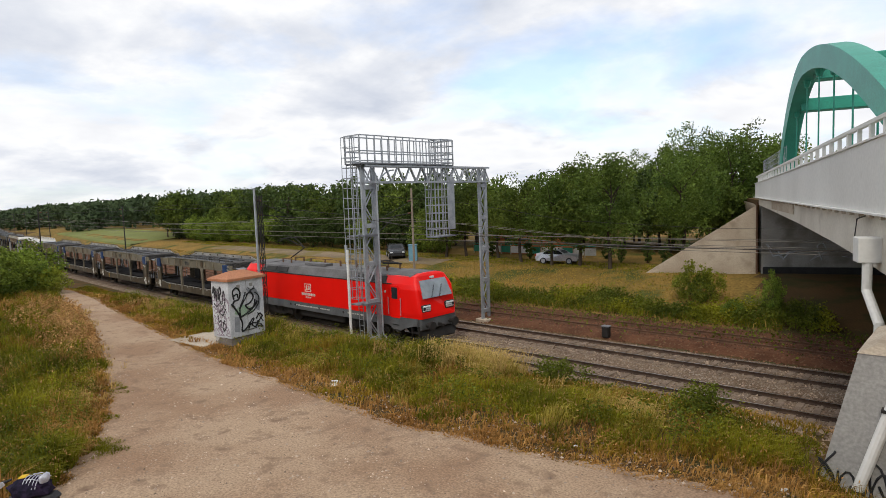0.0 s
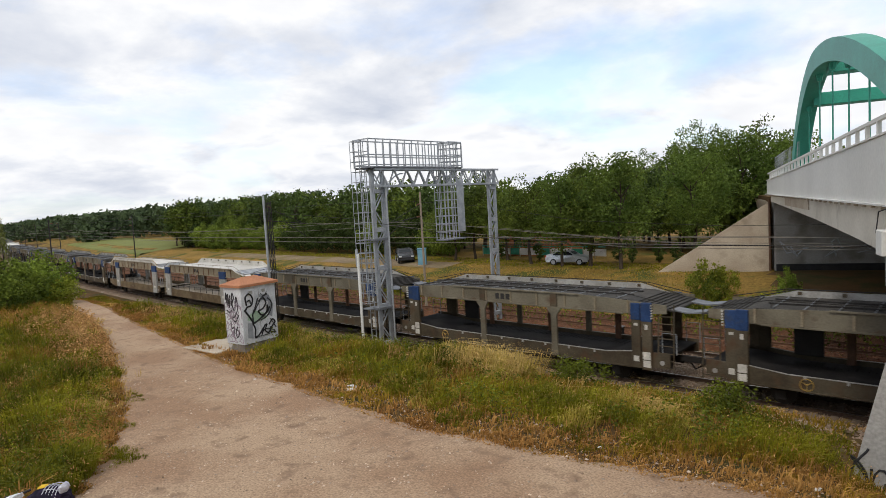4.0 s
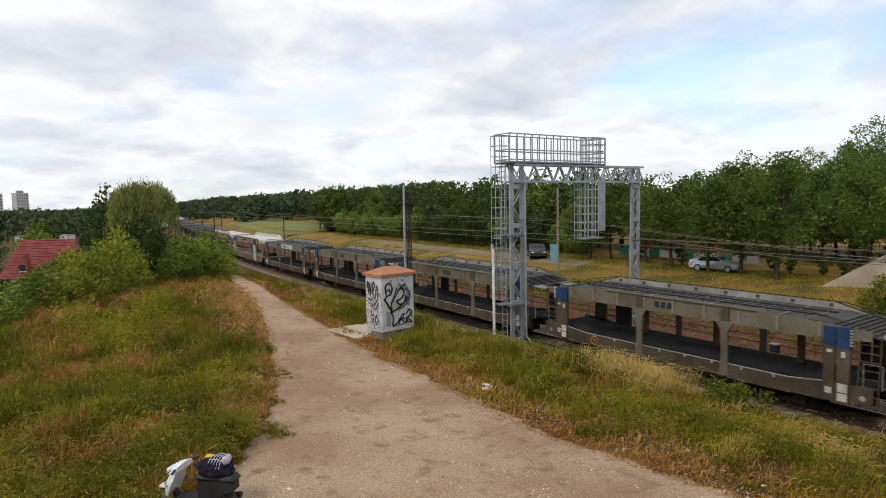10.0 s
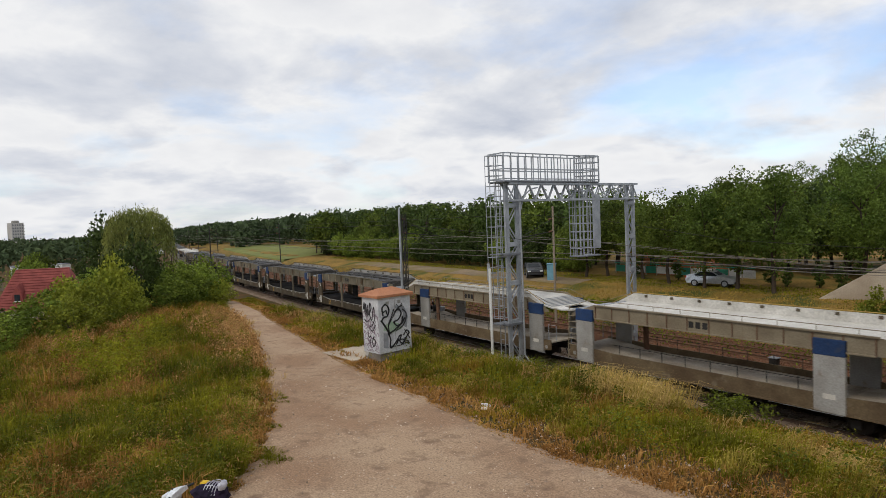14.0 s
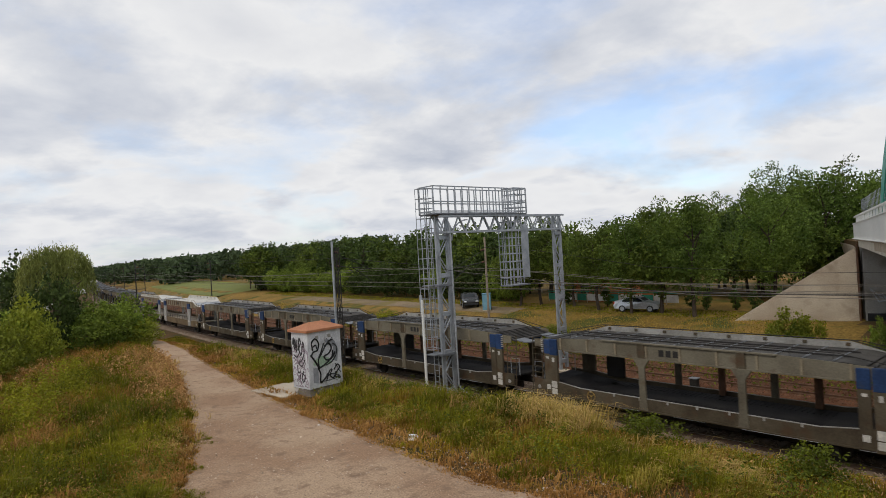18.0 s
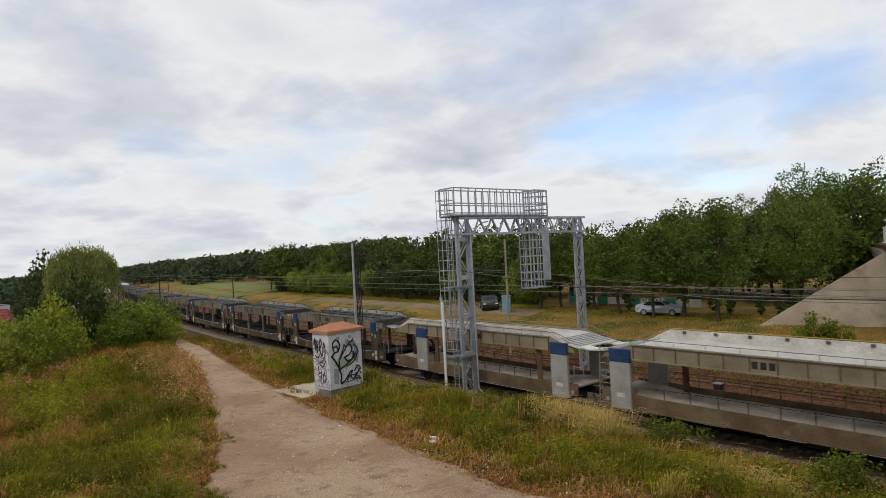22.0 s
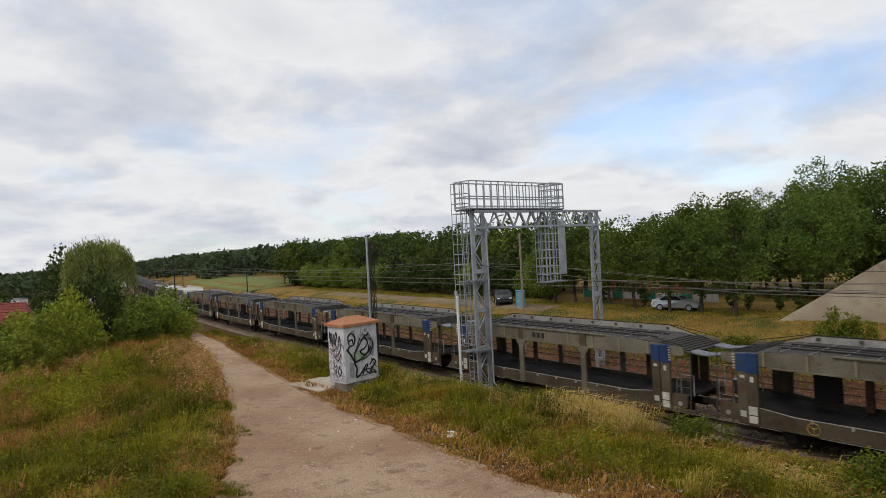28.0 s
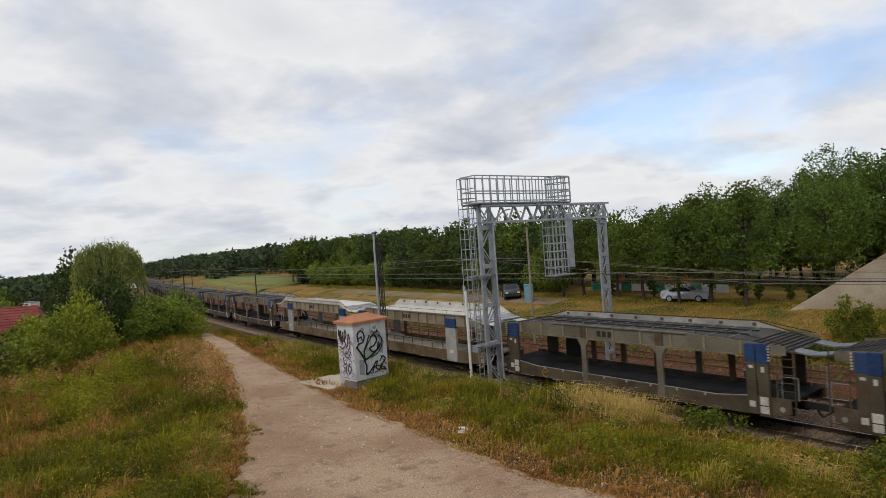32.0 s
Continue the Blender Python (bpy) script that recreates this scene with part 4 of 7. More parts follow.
    # bogies
    for bx in (-4.75, 4.75):
        bm = bmesh.new()
        for s in (-1, 1):
            prism(bm, [(bx - 2.1, 0.95), (bx - 1.9, 0.55), (bx - 0.9, 0.5), (bx - 0.5, 0.38), (bx + 0.5, 0.38), (bx + 0.9, 0.5), (bx + 1.9, 0.55), (bx + 2.1, 0.95)], s * 1.12 - 0.09, s * 1.12 + 0.09)
            for k in (-1.5, 1.5):
                box(bm, (bx + k, s * 1.25, 0.62), (0.36, 0.16, 0.36), 0.04)
            for k in (-0.4, 0.4):
                rod(bm, (bx + k, s * 1.2, 0.6), (bx + k, s * 1.2, 0.95), 0.12, 10)
        part("bogie_frame", bm, M_DARK, top)
        for k in (-1.5, 1.5):
            wheelset(top, bx + k, 0.62)
    bm = bmesh.new()
    box(bm, (0, 0, 0.72), (4.6, 2.5, 0.5), 0.08)
    part("transformer_tank", bm, M_DARK, top)
    part("inner_floor", one(box, (0, 0, 1.2), (17.2, 2.6, 0.3)), M_DARK, top)
    return top


def make_train():
    loco = locomotive()
    TRAIN.append((loco, 17.2, 4.75))
    masters = {}
    light_units = {4, 5, 12, 13, 20, 21, 32, 33}
    for k in range(44):
        kind = k in light_units
        if kind not in masters:
            ob = masters[kind] = car_carrier(kind)
        else:
            ob = copy_thing(masters[kind], Matrix())
        if k == 11:
            sign = part("sign_panel", one(box, (1.1, -1.50, 3.17), (3.6, 0.02, 0.46)), M_SIGN, ob, "pale blue painted sign panel")
            bars(ob, -0.2, 3.03, 1.1, 0.26, -1.514, M_LOCOGREY, 3, "company_mark")
        TRAIN.append((ob, -0.55 - 16.0 * k, -5.0 if kind and k % 2 else 5.0))


make_train()


# ---------------------------------------------------------------- the road bridge
BR_A, BR_B = Vector((-12.4, 47.4)), Vector((0.75, 11.0))
BR_ANGLE = math.degrees(math.atan2((BR_B - BR_A).y, (BR_B - BR_A).x))
BR_LEN = 62.0


def girder_top(u):
    return 7.9 + 0.027 * u


def bridge():
    """Local x runs from the far abutment towards the near one, local y to the inside of the deck."""
    m = pose(BR_A.x, BR_A.y, 0, 0, 0, BR_ANGLE)
    top = empty("road_bridge", m, "pale grey road bridge with green steel arches over the railway", "bridge", kind="structure")
    # edge girder with its flanges
    bm = bmesh.new()
    prism(bm, [(-1, 6.95), (BR_LEN, 6.95), (BR_LEN, girder_top(BR_LEN)), (-1, girder_top(-1))], 0.0, 0.25)
    part("edge_girder", bm, M_GIRDER, top)
    bm = bmesh.new()
    prism(bm, [(-1.0, 6.90), (BR_LEN, 6.90), (BR_LEN, 6.95), (-1.0, 6.95)], -0.12, 0.3)
    prism(bm, [(-1.0, girder_top(-1)), (BR_LEN, girder_top(BR_LEN)), (BR_LEN, girder_top(BR_LEN) + 0.05), (-1.0, girder_top(-1) + 0.05)], -0.05, 0.3)
    part("girder_flange", bm, M_GIRDER, top)
    for i in range(62):
        u = 0.2 + 1.0 * i
        bm = one(box, (u, -0.06, 6.86), (0.12, 0.1, 0.08))
        part("drip_block", bm, M_CONC, top)
    # haunched edge beam under the girder
    bm = bmesh.new()
    prism(bm, [(0.3, 6.88), (BR_LEN, 6.88), (BR_LEN, 4.9), (36.5, 4.9), (34.0, 5.35), (30.0, 5.62), (26.0, 5.80), (19.0, 6.02), (10.0, 6.22), (3.0, 6.36), (0.3, 6.40)], 0.12, 0.9)
    part("edge_beam", bm, M_BEAM, top)
    part("edge_beam_end", one(box, (13.0, 0.1, 6.62), (8.5, 0.08, 0.5)), M_CONC, top)
    # deck stretched far out of view on its inner side, to shade the ground below
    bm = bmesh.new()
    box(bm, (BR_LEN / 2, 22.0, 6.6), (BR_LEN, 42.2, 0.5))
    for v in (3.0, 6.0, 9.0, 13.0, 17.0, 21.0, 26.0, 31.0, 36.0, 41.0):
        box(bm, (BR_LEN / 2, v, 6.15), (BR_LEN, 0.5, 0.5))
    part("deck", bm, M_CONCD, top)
    bm = bmesh.new()
    prism(bm, [(-1, 6.95), (BR_LEN, 6.95), (BR_LEN, girder_top(BR_LEN)), (-1, girder_top(-1))], 11.4, 11.65)
    part("edge_girder", bm, M_GIRDER, top)
    # railing
    for i in range(48):
        u = 0.3 + 1.25 * i
        z = girder_top(u)
        part("railing_post", one(box, (u, 0.12, z + 0.24), (0.1 if i % 2 else 0.16, 0.1, 0.48)), M_GIRDER, top)
    bm = bmesh.new()
    beam(bm, (-1, 0.12, girder_top(-1) + 0.5), (BR_LEN, 0.12, girder_top(BR_LEN) + 0.5), 0.12, 0.1)
    part("handrail", bm, M_GIRDER, top)
    # mesh fence at the far end
    bm = bmesh.new()
    for i in range(22):
        u = 0.5 + 0.55 * i
        rod(bm, (u, 0.4, girder_top(u)), (u, 0.4, girder_top(u) + 1.55), 0.012, 4)
    for k in range(6):
        rod(bm, (0.5, 0.4, girder_top(0.5) + 0.3 * k), (12.05, 0.4, girder_top(12) + 0.3 * k), 0.01, 4)
    part("mesh_fence", bm, M_GALV, top)
    # arches: foot, crown and outline of the box section
    def rib(u, lift):
        if u < 17.4:
            f = max(0.0, (u - 9.4) / 8.0)
            k = 0.6 * math.sqrt(max(0.0, 1 - (1 - f) ** 2)) + 0.4 * math.sin(1.5708 * f)
        else:
            k = math.cos(1.5708 * min(1.0, (u - 17.4) / 17.2))
        return 8.0 + (5.35 + lift) * k

    for y0, lift, name in ((0.35, 0.0, "arch"), (10.6, 0.0, "arch")):
        us = [9.4 + 25.0 * (i / 48) for i in range(49)]
        bm = bmesh.new()
        rings = []
        for i, u in enumerate(us):
            a, b = max(0, i - 1), min(48, i + 1)
            tx, tz = us[b] - us[a], rib(us[b], lift) - rib(us[a], lift)
            ln = math.hypot(tx, tz)
            nx, nz = -tz / ln, tx / ln
            z = rib(u, lift)
            rings.append([bm.verts.new(p) for p in ((u, y0, z), (u, y0 + 0.7, z), (u - nx * 0.85, y0 + 0.7, z - nz * 0.85), (u - nx * 0.85, y0, z - nz * 0.85))])
        for r, s in zip(rings, rings[1:]):
            for k in range(4):
                bm.faces.new((r[k], r[(k + 1) % 4], s[(k + 1) % 4], s[k]))
        bm.faces.new(rings[0])
        bm.faces.new(rings[-1][::-1])
        bmesh.ops.recalc_face_normals(bm, faces=bm.faces)
        part(name, bm, M_GREEN, top, "green steel box arch")
        for i in range(6):
            u = 13.3 + 3.0 * i
            bm = bmesh.new()
            rod(bm, (u, y0 + 0.35, girder_top(u) - 0.2), (u, y0 + 0.35, rib(u, lift) - 0.8), 0.032, 8)
            rod(bm, (u, y0 + 0.35, rib(u, lift) - 1.15), (u, y0 + 0.35, rib(u, lift) - 0.75), 0.1, 8, 0.2)
            part("hanger", bm, M_GREEN, top)
    for u, z in ((13.6, 11.6), (17.6, 12.5), (24.0, 11.7)):
        bm = bmesh.new()
        box(bm, (u, 5.8, z), (0.9, 10.0, 0.6), 0.03)
        part("wind_brace", bm, M_GREEN, top)
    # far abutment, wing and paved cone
    # the wall is as long as the deck's added, unseen width
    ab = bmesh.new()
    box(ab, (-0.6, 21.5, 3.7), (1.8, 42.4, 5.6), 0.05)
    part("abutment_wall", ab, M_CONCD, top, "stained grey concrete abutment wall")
    part("wall_base", one(box, (0.36, 6.0, 1.6), (0.14, 11.2, 0.75)), M_BLACK, top)
    part("corner_pipe", one(rod, (0.35, 0.02, 1.3), (0.35, 0.02, 6.6), 0.06, 8), M_RUST, top)
    # drain box and pipe under the edge beam
    part("drain_box", one(box, (31.2, -0.12, 6.05), (0.55, 0.5, 0.62), 0.02), M_GIRDER, top)
    bm = bmesh.new()
    chain(bm, [(31.35, -0.15, 5.8), (31.35, -0.15, 5.05), (32.3, -0.1, 4.4), (32.3, -0.1, 4.0)], 0.11, 12)
    part("drain_pipe", bm, M_GIRDER, top, "thick pale drain pipe")
    bm = bmesh.new()
    chain(bm, [(30.6, -0.05, 6.85), (29.9, -0.08, 6.75), (29.5, -0.05, 6.2), (29.4, 0.08, 5.6)], 0.018, 6)
    part("hanging_cable", bm, M_BLACK, top)
    rng = random.Random(3)
    bm = bmesh.new()
    for k in range(3):
        c = Vector((0.32, 1.5 + 2.2 * k, 3.1))
        chain(bm, [c + Vector((0, rng.uniform(-0.9, 0.9), rng.uniform(-0.7, 0.7))) for _ in range(8)], 0.05, 5)
    part("graffiti", bm, M_GALV, top, "faint pale sprayed scrawl")
    return top


bridge()


def near_pier():
    """The battered concrete pier that stands between the path and the rails."""
    top = empty("bridge_pier", pose(0, 0, 0), "pale battered concrete bridge pier with black graffiti", "pier", kind="structure")
    lo = [(-1.95, 11.7, 1.6), (6, 11.7, 1.6), (6, 15.2, 1.6), (-1.95, 15.2, 1.6)]
    hi = [(-1.22, 12.0, 4.86), (6, 12.0, 4.86), (6, 14.4, 4.86), (-1.22, 14.4, 4.86)]
    part("shaft", lofted([lo, hi]), M_CONCW, top)
    part("cap", lofted([[(-1.24, 11.98, 4.86), (6, 11.98, 4.86), (6, 14.42, 4.86), (-1.24, 14.42, 4.86)], [(-1.0, 12.2, 4.98), (6, 12.2, 4.98), (6, 14.2, 4.98), (-1.0, 14.2, 4.98)]]), M_CONC, top)
    part("bearing_wall", one(box, (4.2, 13.6, 5.6), (5.0, 1.2, 1.6), 0.03), M_CONCD, top)
    bm = bmesh.new()
    chain(bm, [(-0.55, 11.9, 4.7), (-1.35, 11.62, 1.9)], 0.09, 12)
    part("down_pipe", bm, M_GIRDER, top, "pale plastic down pipe")
    for z in (2.6, 4.0):
        part("pipe_clip", one(box, (-1.15 + 0.29 * (z - 2.6), 11.7 + 0.1 * (z - 2.6), z), (0.24, 0.2, 0.05)), M_DARK, top)
    rng = random.Random(8)
    for k in range(6):
        x, z = -1.62 + 0.30 * k + (0.15 if k > 1 else 0), 2.85 - 0.18 * (k % 2)
        a, b, c = rng.uniform(0, 6.28), rng.uniform(1.1, 1.9), rng.uniform(2.0, 3.1)
        pts = [Vector((x + 0.13 * math.sin(a + b * 0.4 * i), 0, z + 0.30 * math.cos(c * 0.22 * i + k) - 0.012 * i)) for i in range(22)]
        for p in pts:
            p.y = 11.7 + (p.z - 1.6) * 0.092 - 0.012
        part("graffiti_stroke", one(chain, pts, 0.02, 5), M_BLACK, top, "black sprayed stroke")


near_pier()


def add_shade_bank():
    """An unseen bank, added to keep skylight off the ground around the pier."""
    bm = bmesh.new()
    prism(bm, [(10.5, 1.5), (11.2, 3.4), (16.0, 6.6), (60.0, 6.6), (60.0, 1.5)], -40.0, 9.0)
    ob = part("unseen_shade_bank", bm, M_EARTH, None)
    tagged(ob, "unseen earth bank added to block light from the right", "embankment", kind="structure")


add_shade_bank()


def paved_cone():
    """The concrete-paved slope that wraps the far abutment."""
    m = pose(BR_A.x, BR_A.y, 0, 0, 0, BR_ANGLE)
    top = empty("paved_slope", m, "sloping concrete paving beside the bridge abutment", "embankment", kind="structure")
    bm = bmesh.new()
    apex_hi = bm.verts.new((-1.5, -0.05, 6.45))
    apex_lo = bm.verts.new((0.3, -0.05, 6.35))
    base = []
    for i in range(15):
        a = radians(0 + 100 * i / 14)
        r = 7.9 + 0.7 * math.sin(a)
        base.append(bm.verts.new((0.3 - r * math.sin(a) * 1.15 * (0.06 + 0.94 * (i / 14)), -0.05 - r * math.cos(a) * (1.0 if i else 1.0), 1.15)))
    for a, b in zip(base, base[1:]):
        bm.faces.new((apex_lo, a, b))
    far = bm.verts.new((-16, -0.05, 6.5))
    bm.faces.new((apex_lo, base[-1], far, apex_hi))
    foot = bm.verts.new((0.3, -0.05, 1.0))
    bm.faces.new((apex_lo, foot, base[0]))
    bmesh.ops.recalc_face_normals(bm, faces=bm.faces)
    part("paving", bm, M_CONC, top)
    bm = bmesh.new()
    prism(bm, [(-40, 1.0), (-40, 6.7), (-1.2, 6.7), (-1.2, 1.0)], 0.2, 11.5)
    part("approach_bank", bm, M_EARTH, top)
    return top


paved_cone()


# ---------------------------------------------------------------- signal gantry
def lattice(bm, p, q, w, d, n, along_x=True, t=0.055):
    """Four corner bars and zigzag braces between p and q, w by d across."""
    p, q = Vector(p), Vector(q)
    ax = (q - p).normalized()
    u = Vector((0, 0, 1)).cross(ax)
    u = Vector((1, 0, 0)) if u.length < 0.1 else u.normalized()
    v = ax.cross(u)
    cs = [u * (a * w / 2) + v * (b * d / 2) for a, b in ((-1, -1), (1, -1), (1, 1), (-1, 1))]
    for c in cs:
        beam(bm, p + c, q + c, t * 1.5, t * 1.5)
    for i in range(n):
        a, b = p.lerp(q, i / n), p.lerp(q, (i + 1) / n)
        for k in range(4):
            c, e = cs[k], cs[(k + 1) % 4]
            beam(bm, a + (c if i % 2 else e), b + (e if i % 2 else c), t * 0.8, t * 0.8)


def cage(parent, name, x0, x1, y0, y1, z0, z1, nx, ny, nz, r=0.02, mat=None):
    """A cage of round bars; each side is open wire."""
    for i in range(nx + 1):
        for j in range(ny + 1):
            if i in (0, nx) or j in (0, ny):
                x, y = x0 + (x1 - x0) * i / nx, y0 + (y1 - y0) * j / ny
                part(name + "_bar", one(rod, (x, y, z0), (x, y, z1), r, 5), mat or M_GALV, parent)
    for k in range(nz + 1):
        z = z0 + (z1 - z0) * k / nz
        part(name + "_hoop", one(chain, [(x0, y0, z), (x1, y0, z), (x1, y1, z), (x0, y1, z), (x0, y0, z)], r, 5), mat or M_GALV, parent)


def gantry():
    gx = -23.9
    top = empty("signal_gantry", pose(gx, 0, 0), "galvanised lattice signal gantry with caged walkway and ladder", "signal gantry")
    for y, z0, w in ((21.0, -0.05, 0.70), (30.5, -0.3, 0.60)):
        bm = bmesh.new()
        for s in (-1, 1):
            beam(bm, (0, y + s * w / 2, z0 + 0.1), (0, y + s * w / 2, 9.55), 0.10, 0.24)
        n = 9
        for i in range(n):
            a, b = 0.4 + 9.0 / n * i, 0.4 + 9.0 / n * (i + 1)
            for x in (-0.11, 0.11):
                s = 1 if i % 2 else -1
                beam(bm, (x, y - s * w / 2, a), (x, y + s * w / 2, b), 0.05, 0.05)
            if i % 2 == 0:
                box(bm, (0, y, a), (0.24, w, 0.22))
        part("leg", bm, M_GALV, top)
        part("footing", one(box, (0, y, z0), (0.9, 1.1, 0.36), 0.04), M_CONC, top)
    for z in (2.3, 5.9):
        bm = bmesh.new()
        box(bm, (0.0, 20.9, z), (0.5, 1.0, 0.12))
        box(bm, (-0.45, 20.55, z), (0.7, 0.9, 0.05))
        part("leg_band", bm, M_GALVD, top)
    bm = bmesh.new()
    lattice(bm, (0, 20.6, 9.08), (0, 30.9, 9.08), 0.55, 0.86, 22, t=0.07)
    part("truss", bm, M_GALV, top)
    # walkway with its cage
    bm = bmesh.new()
    box(bm, (-0.25, 23.82, 9.62), (1.25, 7.15, 0.05))
    for i in range(16):
        box(bm, (-0.25, 20.35 + 0.462 * i, 9.58), (1.25, 0.05, 0.06))
    part("walkway", bm, M_GALVD, top)
    bm = bmesh.new()
    for x in (-0.85, 0.35):
        for i in range(15):
            y = 20.25 + 0.51 * i
            beam(bm, (x, y, 9.6), (x, y, 11.05), 0.045, 0.045)
        for z in (9.75, 10.25, 11.05):
            beam(bm, (x, 20.25, z), (x, 27.4, z), 0.04, 0.06)
    for y in (20.25, 27.4):
        for z in (9.75, 10.25, 11.05):
            beam(bm, (-0.85, y, z), (0.35, y, z), 0.04, 0.06)
    part("walkway_railing", bm, M_GALV, top)
    # hooped ladder shaft beside the near leg
    cage(top, "ladder_cage", -0.95, -0.25, 20.1, 20.7, 2.6, 11.0, 2, 2, 16, 0.018)
    bm = bmesh.new()
    for x in (-0.78, -0.42):
        rod(bm, (x, 20.65, 0.2), (x, 20.65, 9.6), 0.025, 6)
    for i in range(30):
        rod(bm, (-0.78, 20.65, 0.5 + 0.3 * i), (-0.42, 20.65, 0.5 + 0.3 * i), 0.014, 5)
    part("ladder", bm, M_GALV, top)
    # hanging service cage and signal screen
    cage(top, "service_cage", -0.55, 0.25, 25.85, 26.95, 5.45, 9.6, 2, 4, 9, 0.03)
    cage(top, "upper_cage", -0.55, 0.3, 26.4, 27.4, 9.6, 11.1, 2, 3, 4, 0.03)
    part("cage_floor", one(box, (-0.15, 26.65, 5.45), (0.85, 1.7, 0.06)), M_GALVD, top)
    part("signal_screen", one(box, (0.25, 27.2, 7.4), (0.07, 0.62, 3.1), 0.02), M_GALV, top, "plain grey signal screen seen from behind")
    bm = bmesh.new()
    for y, s in ((21.5, 1), (29.9, -1)):
        pts = [(0.2, y + s * 1.2 * (1 - math.cos(a)), 8.2 + 1.1 * math.sin(a)) for a in [1.57 * i / 8 for i in range(9)]]
        chain(bm, pts, 0.035, 6)
    part("knee_brace", bm, M_GALV, top)
    bm = bmesh.new()
    chain(bm, [(0.25, 21.35, 9.0), (0.25, 21.38, 0.6), (0.45, 21.5, 0.3), (0.9, 21.7, 0.1)], 0.05, 8)
    part("cable_duct", bm, M_GALV, top)
    bm = bmesh.new()
    box(bm, (-0.75, 19.95, 5.0), (0.16, 0.1, 0.9), 0.02)
    part("repeater_signal", bm, M_GALV, top)
    return top


gantry()


def white_post():
    top = empty("marker_post", pose(-24.5, 19.9, 0), "slim white-painted marker post with black foot", "post")
    part("shaft", one(rod, (0, 0, 0.75), (0, 0, 5.2), 0.075, 10), M_WHITE, top)
    part("foot", one(rod, (0, 0, -0.3), (0, 0, 0.75), 0.085, 10), M_BLACK, top)
    part("bracket", one(box, (0.0, 0.18, 4.95), (0.08, 0.4, 0.08)), M_GALV, top)


white_post()


# ---------------------------------------------------------------- graffiti cabinet beside the path
def cabinet():
    z0 = ground_z(-20.3, 11.4) - 0.02
    top = empty("trackside_cabinet", pose(-19.9, 10.75, z0, 0, 0, 7), "whitewashed trackside cabinet with orange roof, covered in black graffiti", "cabinet")
    W, L, H = 1.02, 1.52, 2.38
    part("plinth", one(box, (-W / 2, L / 2, 0.12), (W - 0.06, L - 0.06, 0.34), 0.01), material("stained_plinth", (0.22, 0.19, 0.16), (0.14, 0.12, 0.10), 0.9, scale=3, fine=20, bump=0.2, spot=((0.45, 0.43, 0.40), 2.2, 0.6, 0.66)), top)
    m_wall = material("whitewashed_sheet", (0.62, 0.63, 0.64), (0.50, 0.51, 0.53), 0.7, scale=1.5, fine=22, bump=0.08, spot=((0.40, 0.41, 0.43), 2.4, 0.55, 0.72))
    part("body", one(box, (-W / 2, L / 2, 0.28 + (H - 0.28) / 2), (W, L, H - 0.28), 0.012), m_wall, top)
    m_roof = material("orange_roof_sheet", (0.45, 0.20, 0.10), (0.36, 0.15, 0.075), 0.7, scale=1.5, fine=20, bump=0.08)
    bm = bmesh.new()
    o = 0.09
    pts = [(o, -o, H), (o, L + o, H), (-W - o, L + o, H), (-W - o, -o, H)]
    lo = [bm.verts.new((x, y, z - 0.02)) for x, y, z in pts]
    mid = [bm.verts.new((x, y, z + 0.07)) for x, y, z in pts]
    r1, r2 = bm.verts.new((-W / 2, 0.45, H + 0.30)), bm.verts.new((-W / 2, L - 0.45, H + 0.30))
    for i in range(4):
        bm.faces.new((lo[i], lo[(i + 1) % 4], mid[(i + 1) % 4], mid[i]))
    bm.faces.new(lo[::-1])
    bm.faces.new((mid[0], mid[1], r2, r1))
    bm.faces.new((mid[1], mid[2], r2))
    bm.faces.new((mid[2], mid[3], r1, r2))
    bm.faces.new((mid[3], mid[0], r1))
    bmesh.ops.recalc_face_normals(bm, faces=bm.faces)
    part("roof", bm, m_roof, top, "shallow orange hipped roof")
    for y in (0.42, 0.98):
        part("vent", one(box, (0.004, y, 2.14), (0.014, 0.14, 0.12)), M_CONCD, top)
    part("door_seam", one(box, (0.003, 0.76, 1.3), (0.01, 0.012, 2.0)), M_CONCD, top)
    # sprayed strokes on the two faces towards the path
    def stroke(pts, w, side, mat, label):
        bm = bmesh.new()
        for (a, b), (c, d) in zip(pts, pts[1:]):
            if side == "long":
                beam(bm, (0.006, a, b), (0.006, c, d), w, 0.008) if abs(c - a) + abs(d - b) > 0.01 else None
            else:
                beam(bm, (a, -0.006, b), (c, -0.006, d), 0.008, w)
        for a, b in pts:
            if side == "long":
                rod(bm, (0.002, a, b), (0.0095, a, b), w * 0.5, 6)
            else:
                rod(bm, (a, -0.002, b), (a, -0.0095, b), w * 0.5, 6)
        part("graffiti_stroke", bm, mat, top, label)

    def arc(cx, cz, rx, rz, a0, a1, n=12):
        return [(cx + rx * math.cos(radians(a0 + (a1 - a0) * i / n)), cz + rz * math.sin(radians(a0 + (a1 - a0) * i / n))) for i in range(n + 1)]

    def curve(pts, n=5):
        out = []
        q = [pts[0]] + list(pts) + [pts[-1]]
        for i in range(1, len(q) - 2):
            for k in range(n):
                t = k / n
                out.append(tuple(0.5 * (2 * q[i][c] + (q[i + 1][c] - q[i - 1][c]) * t + (2 * q[i - 1][c] - 5 * q[i][c] + 4 * q[i + 1][c] - q[i + 2][c]) * t * t + (3 * q[i][c] - q[i - 1][c] - 3 * q[i + 1][c] + q[i + 2][c]) * t ** 3) for c in (0, 1)))
        return out + [pts[-1]]

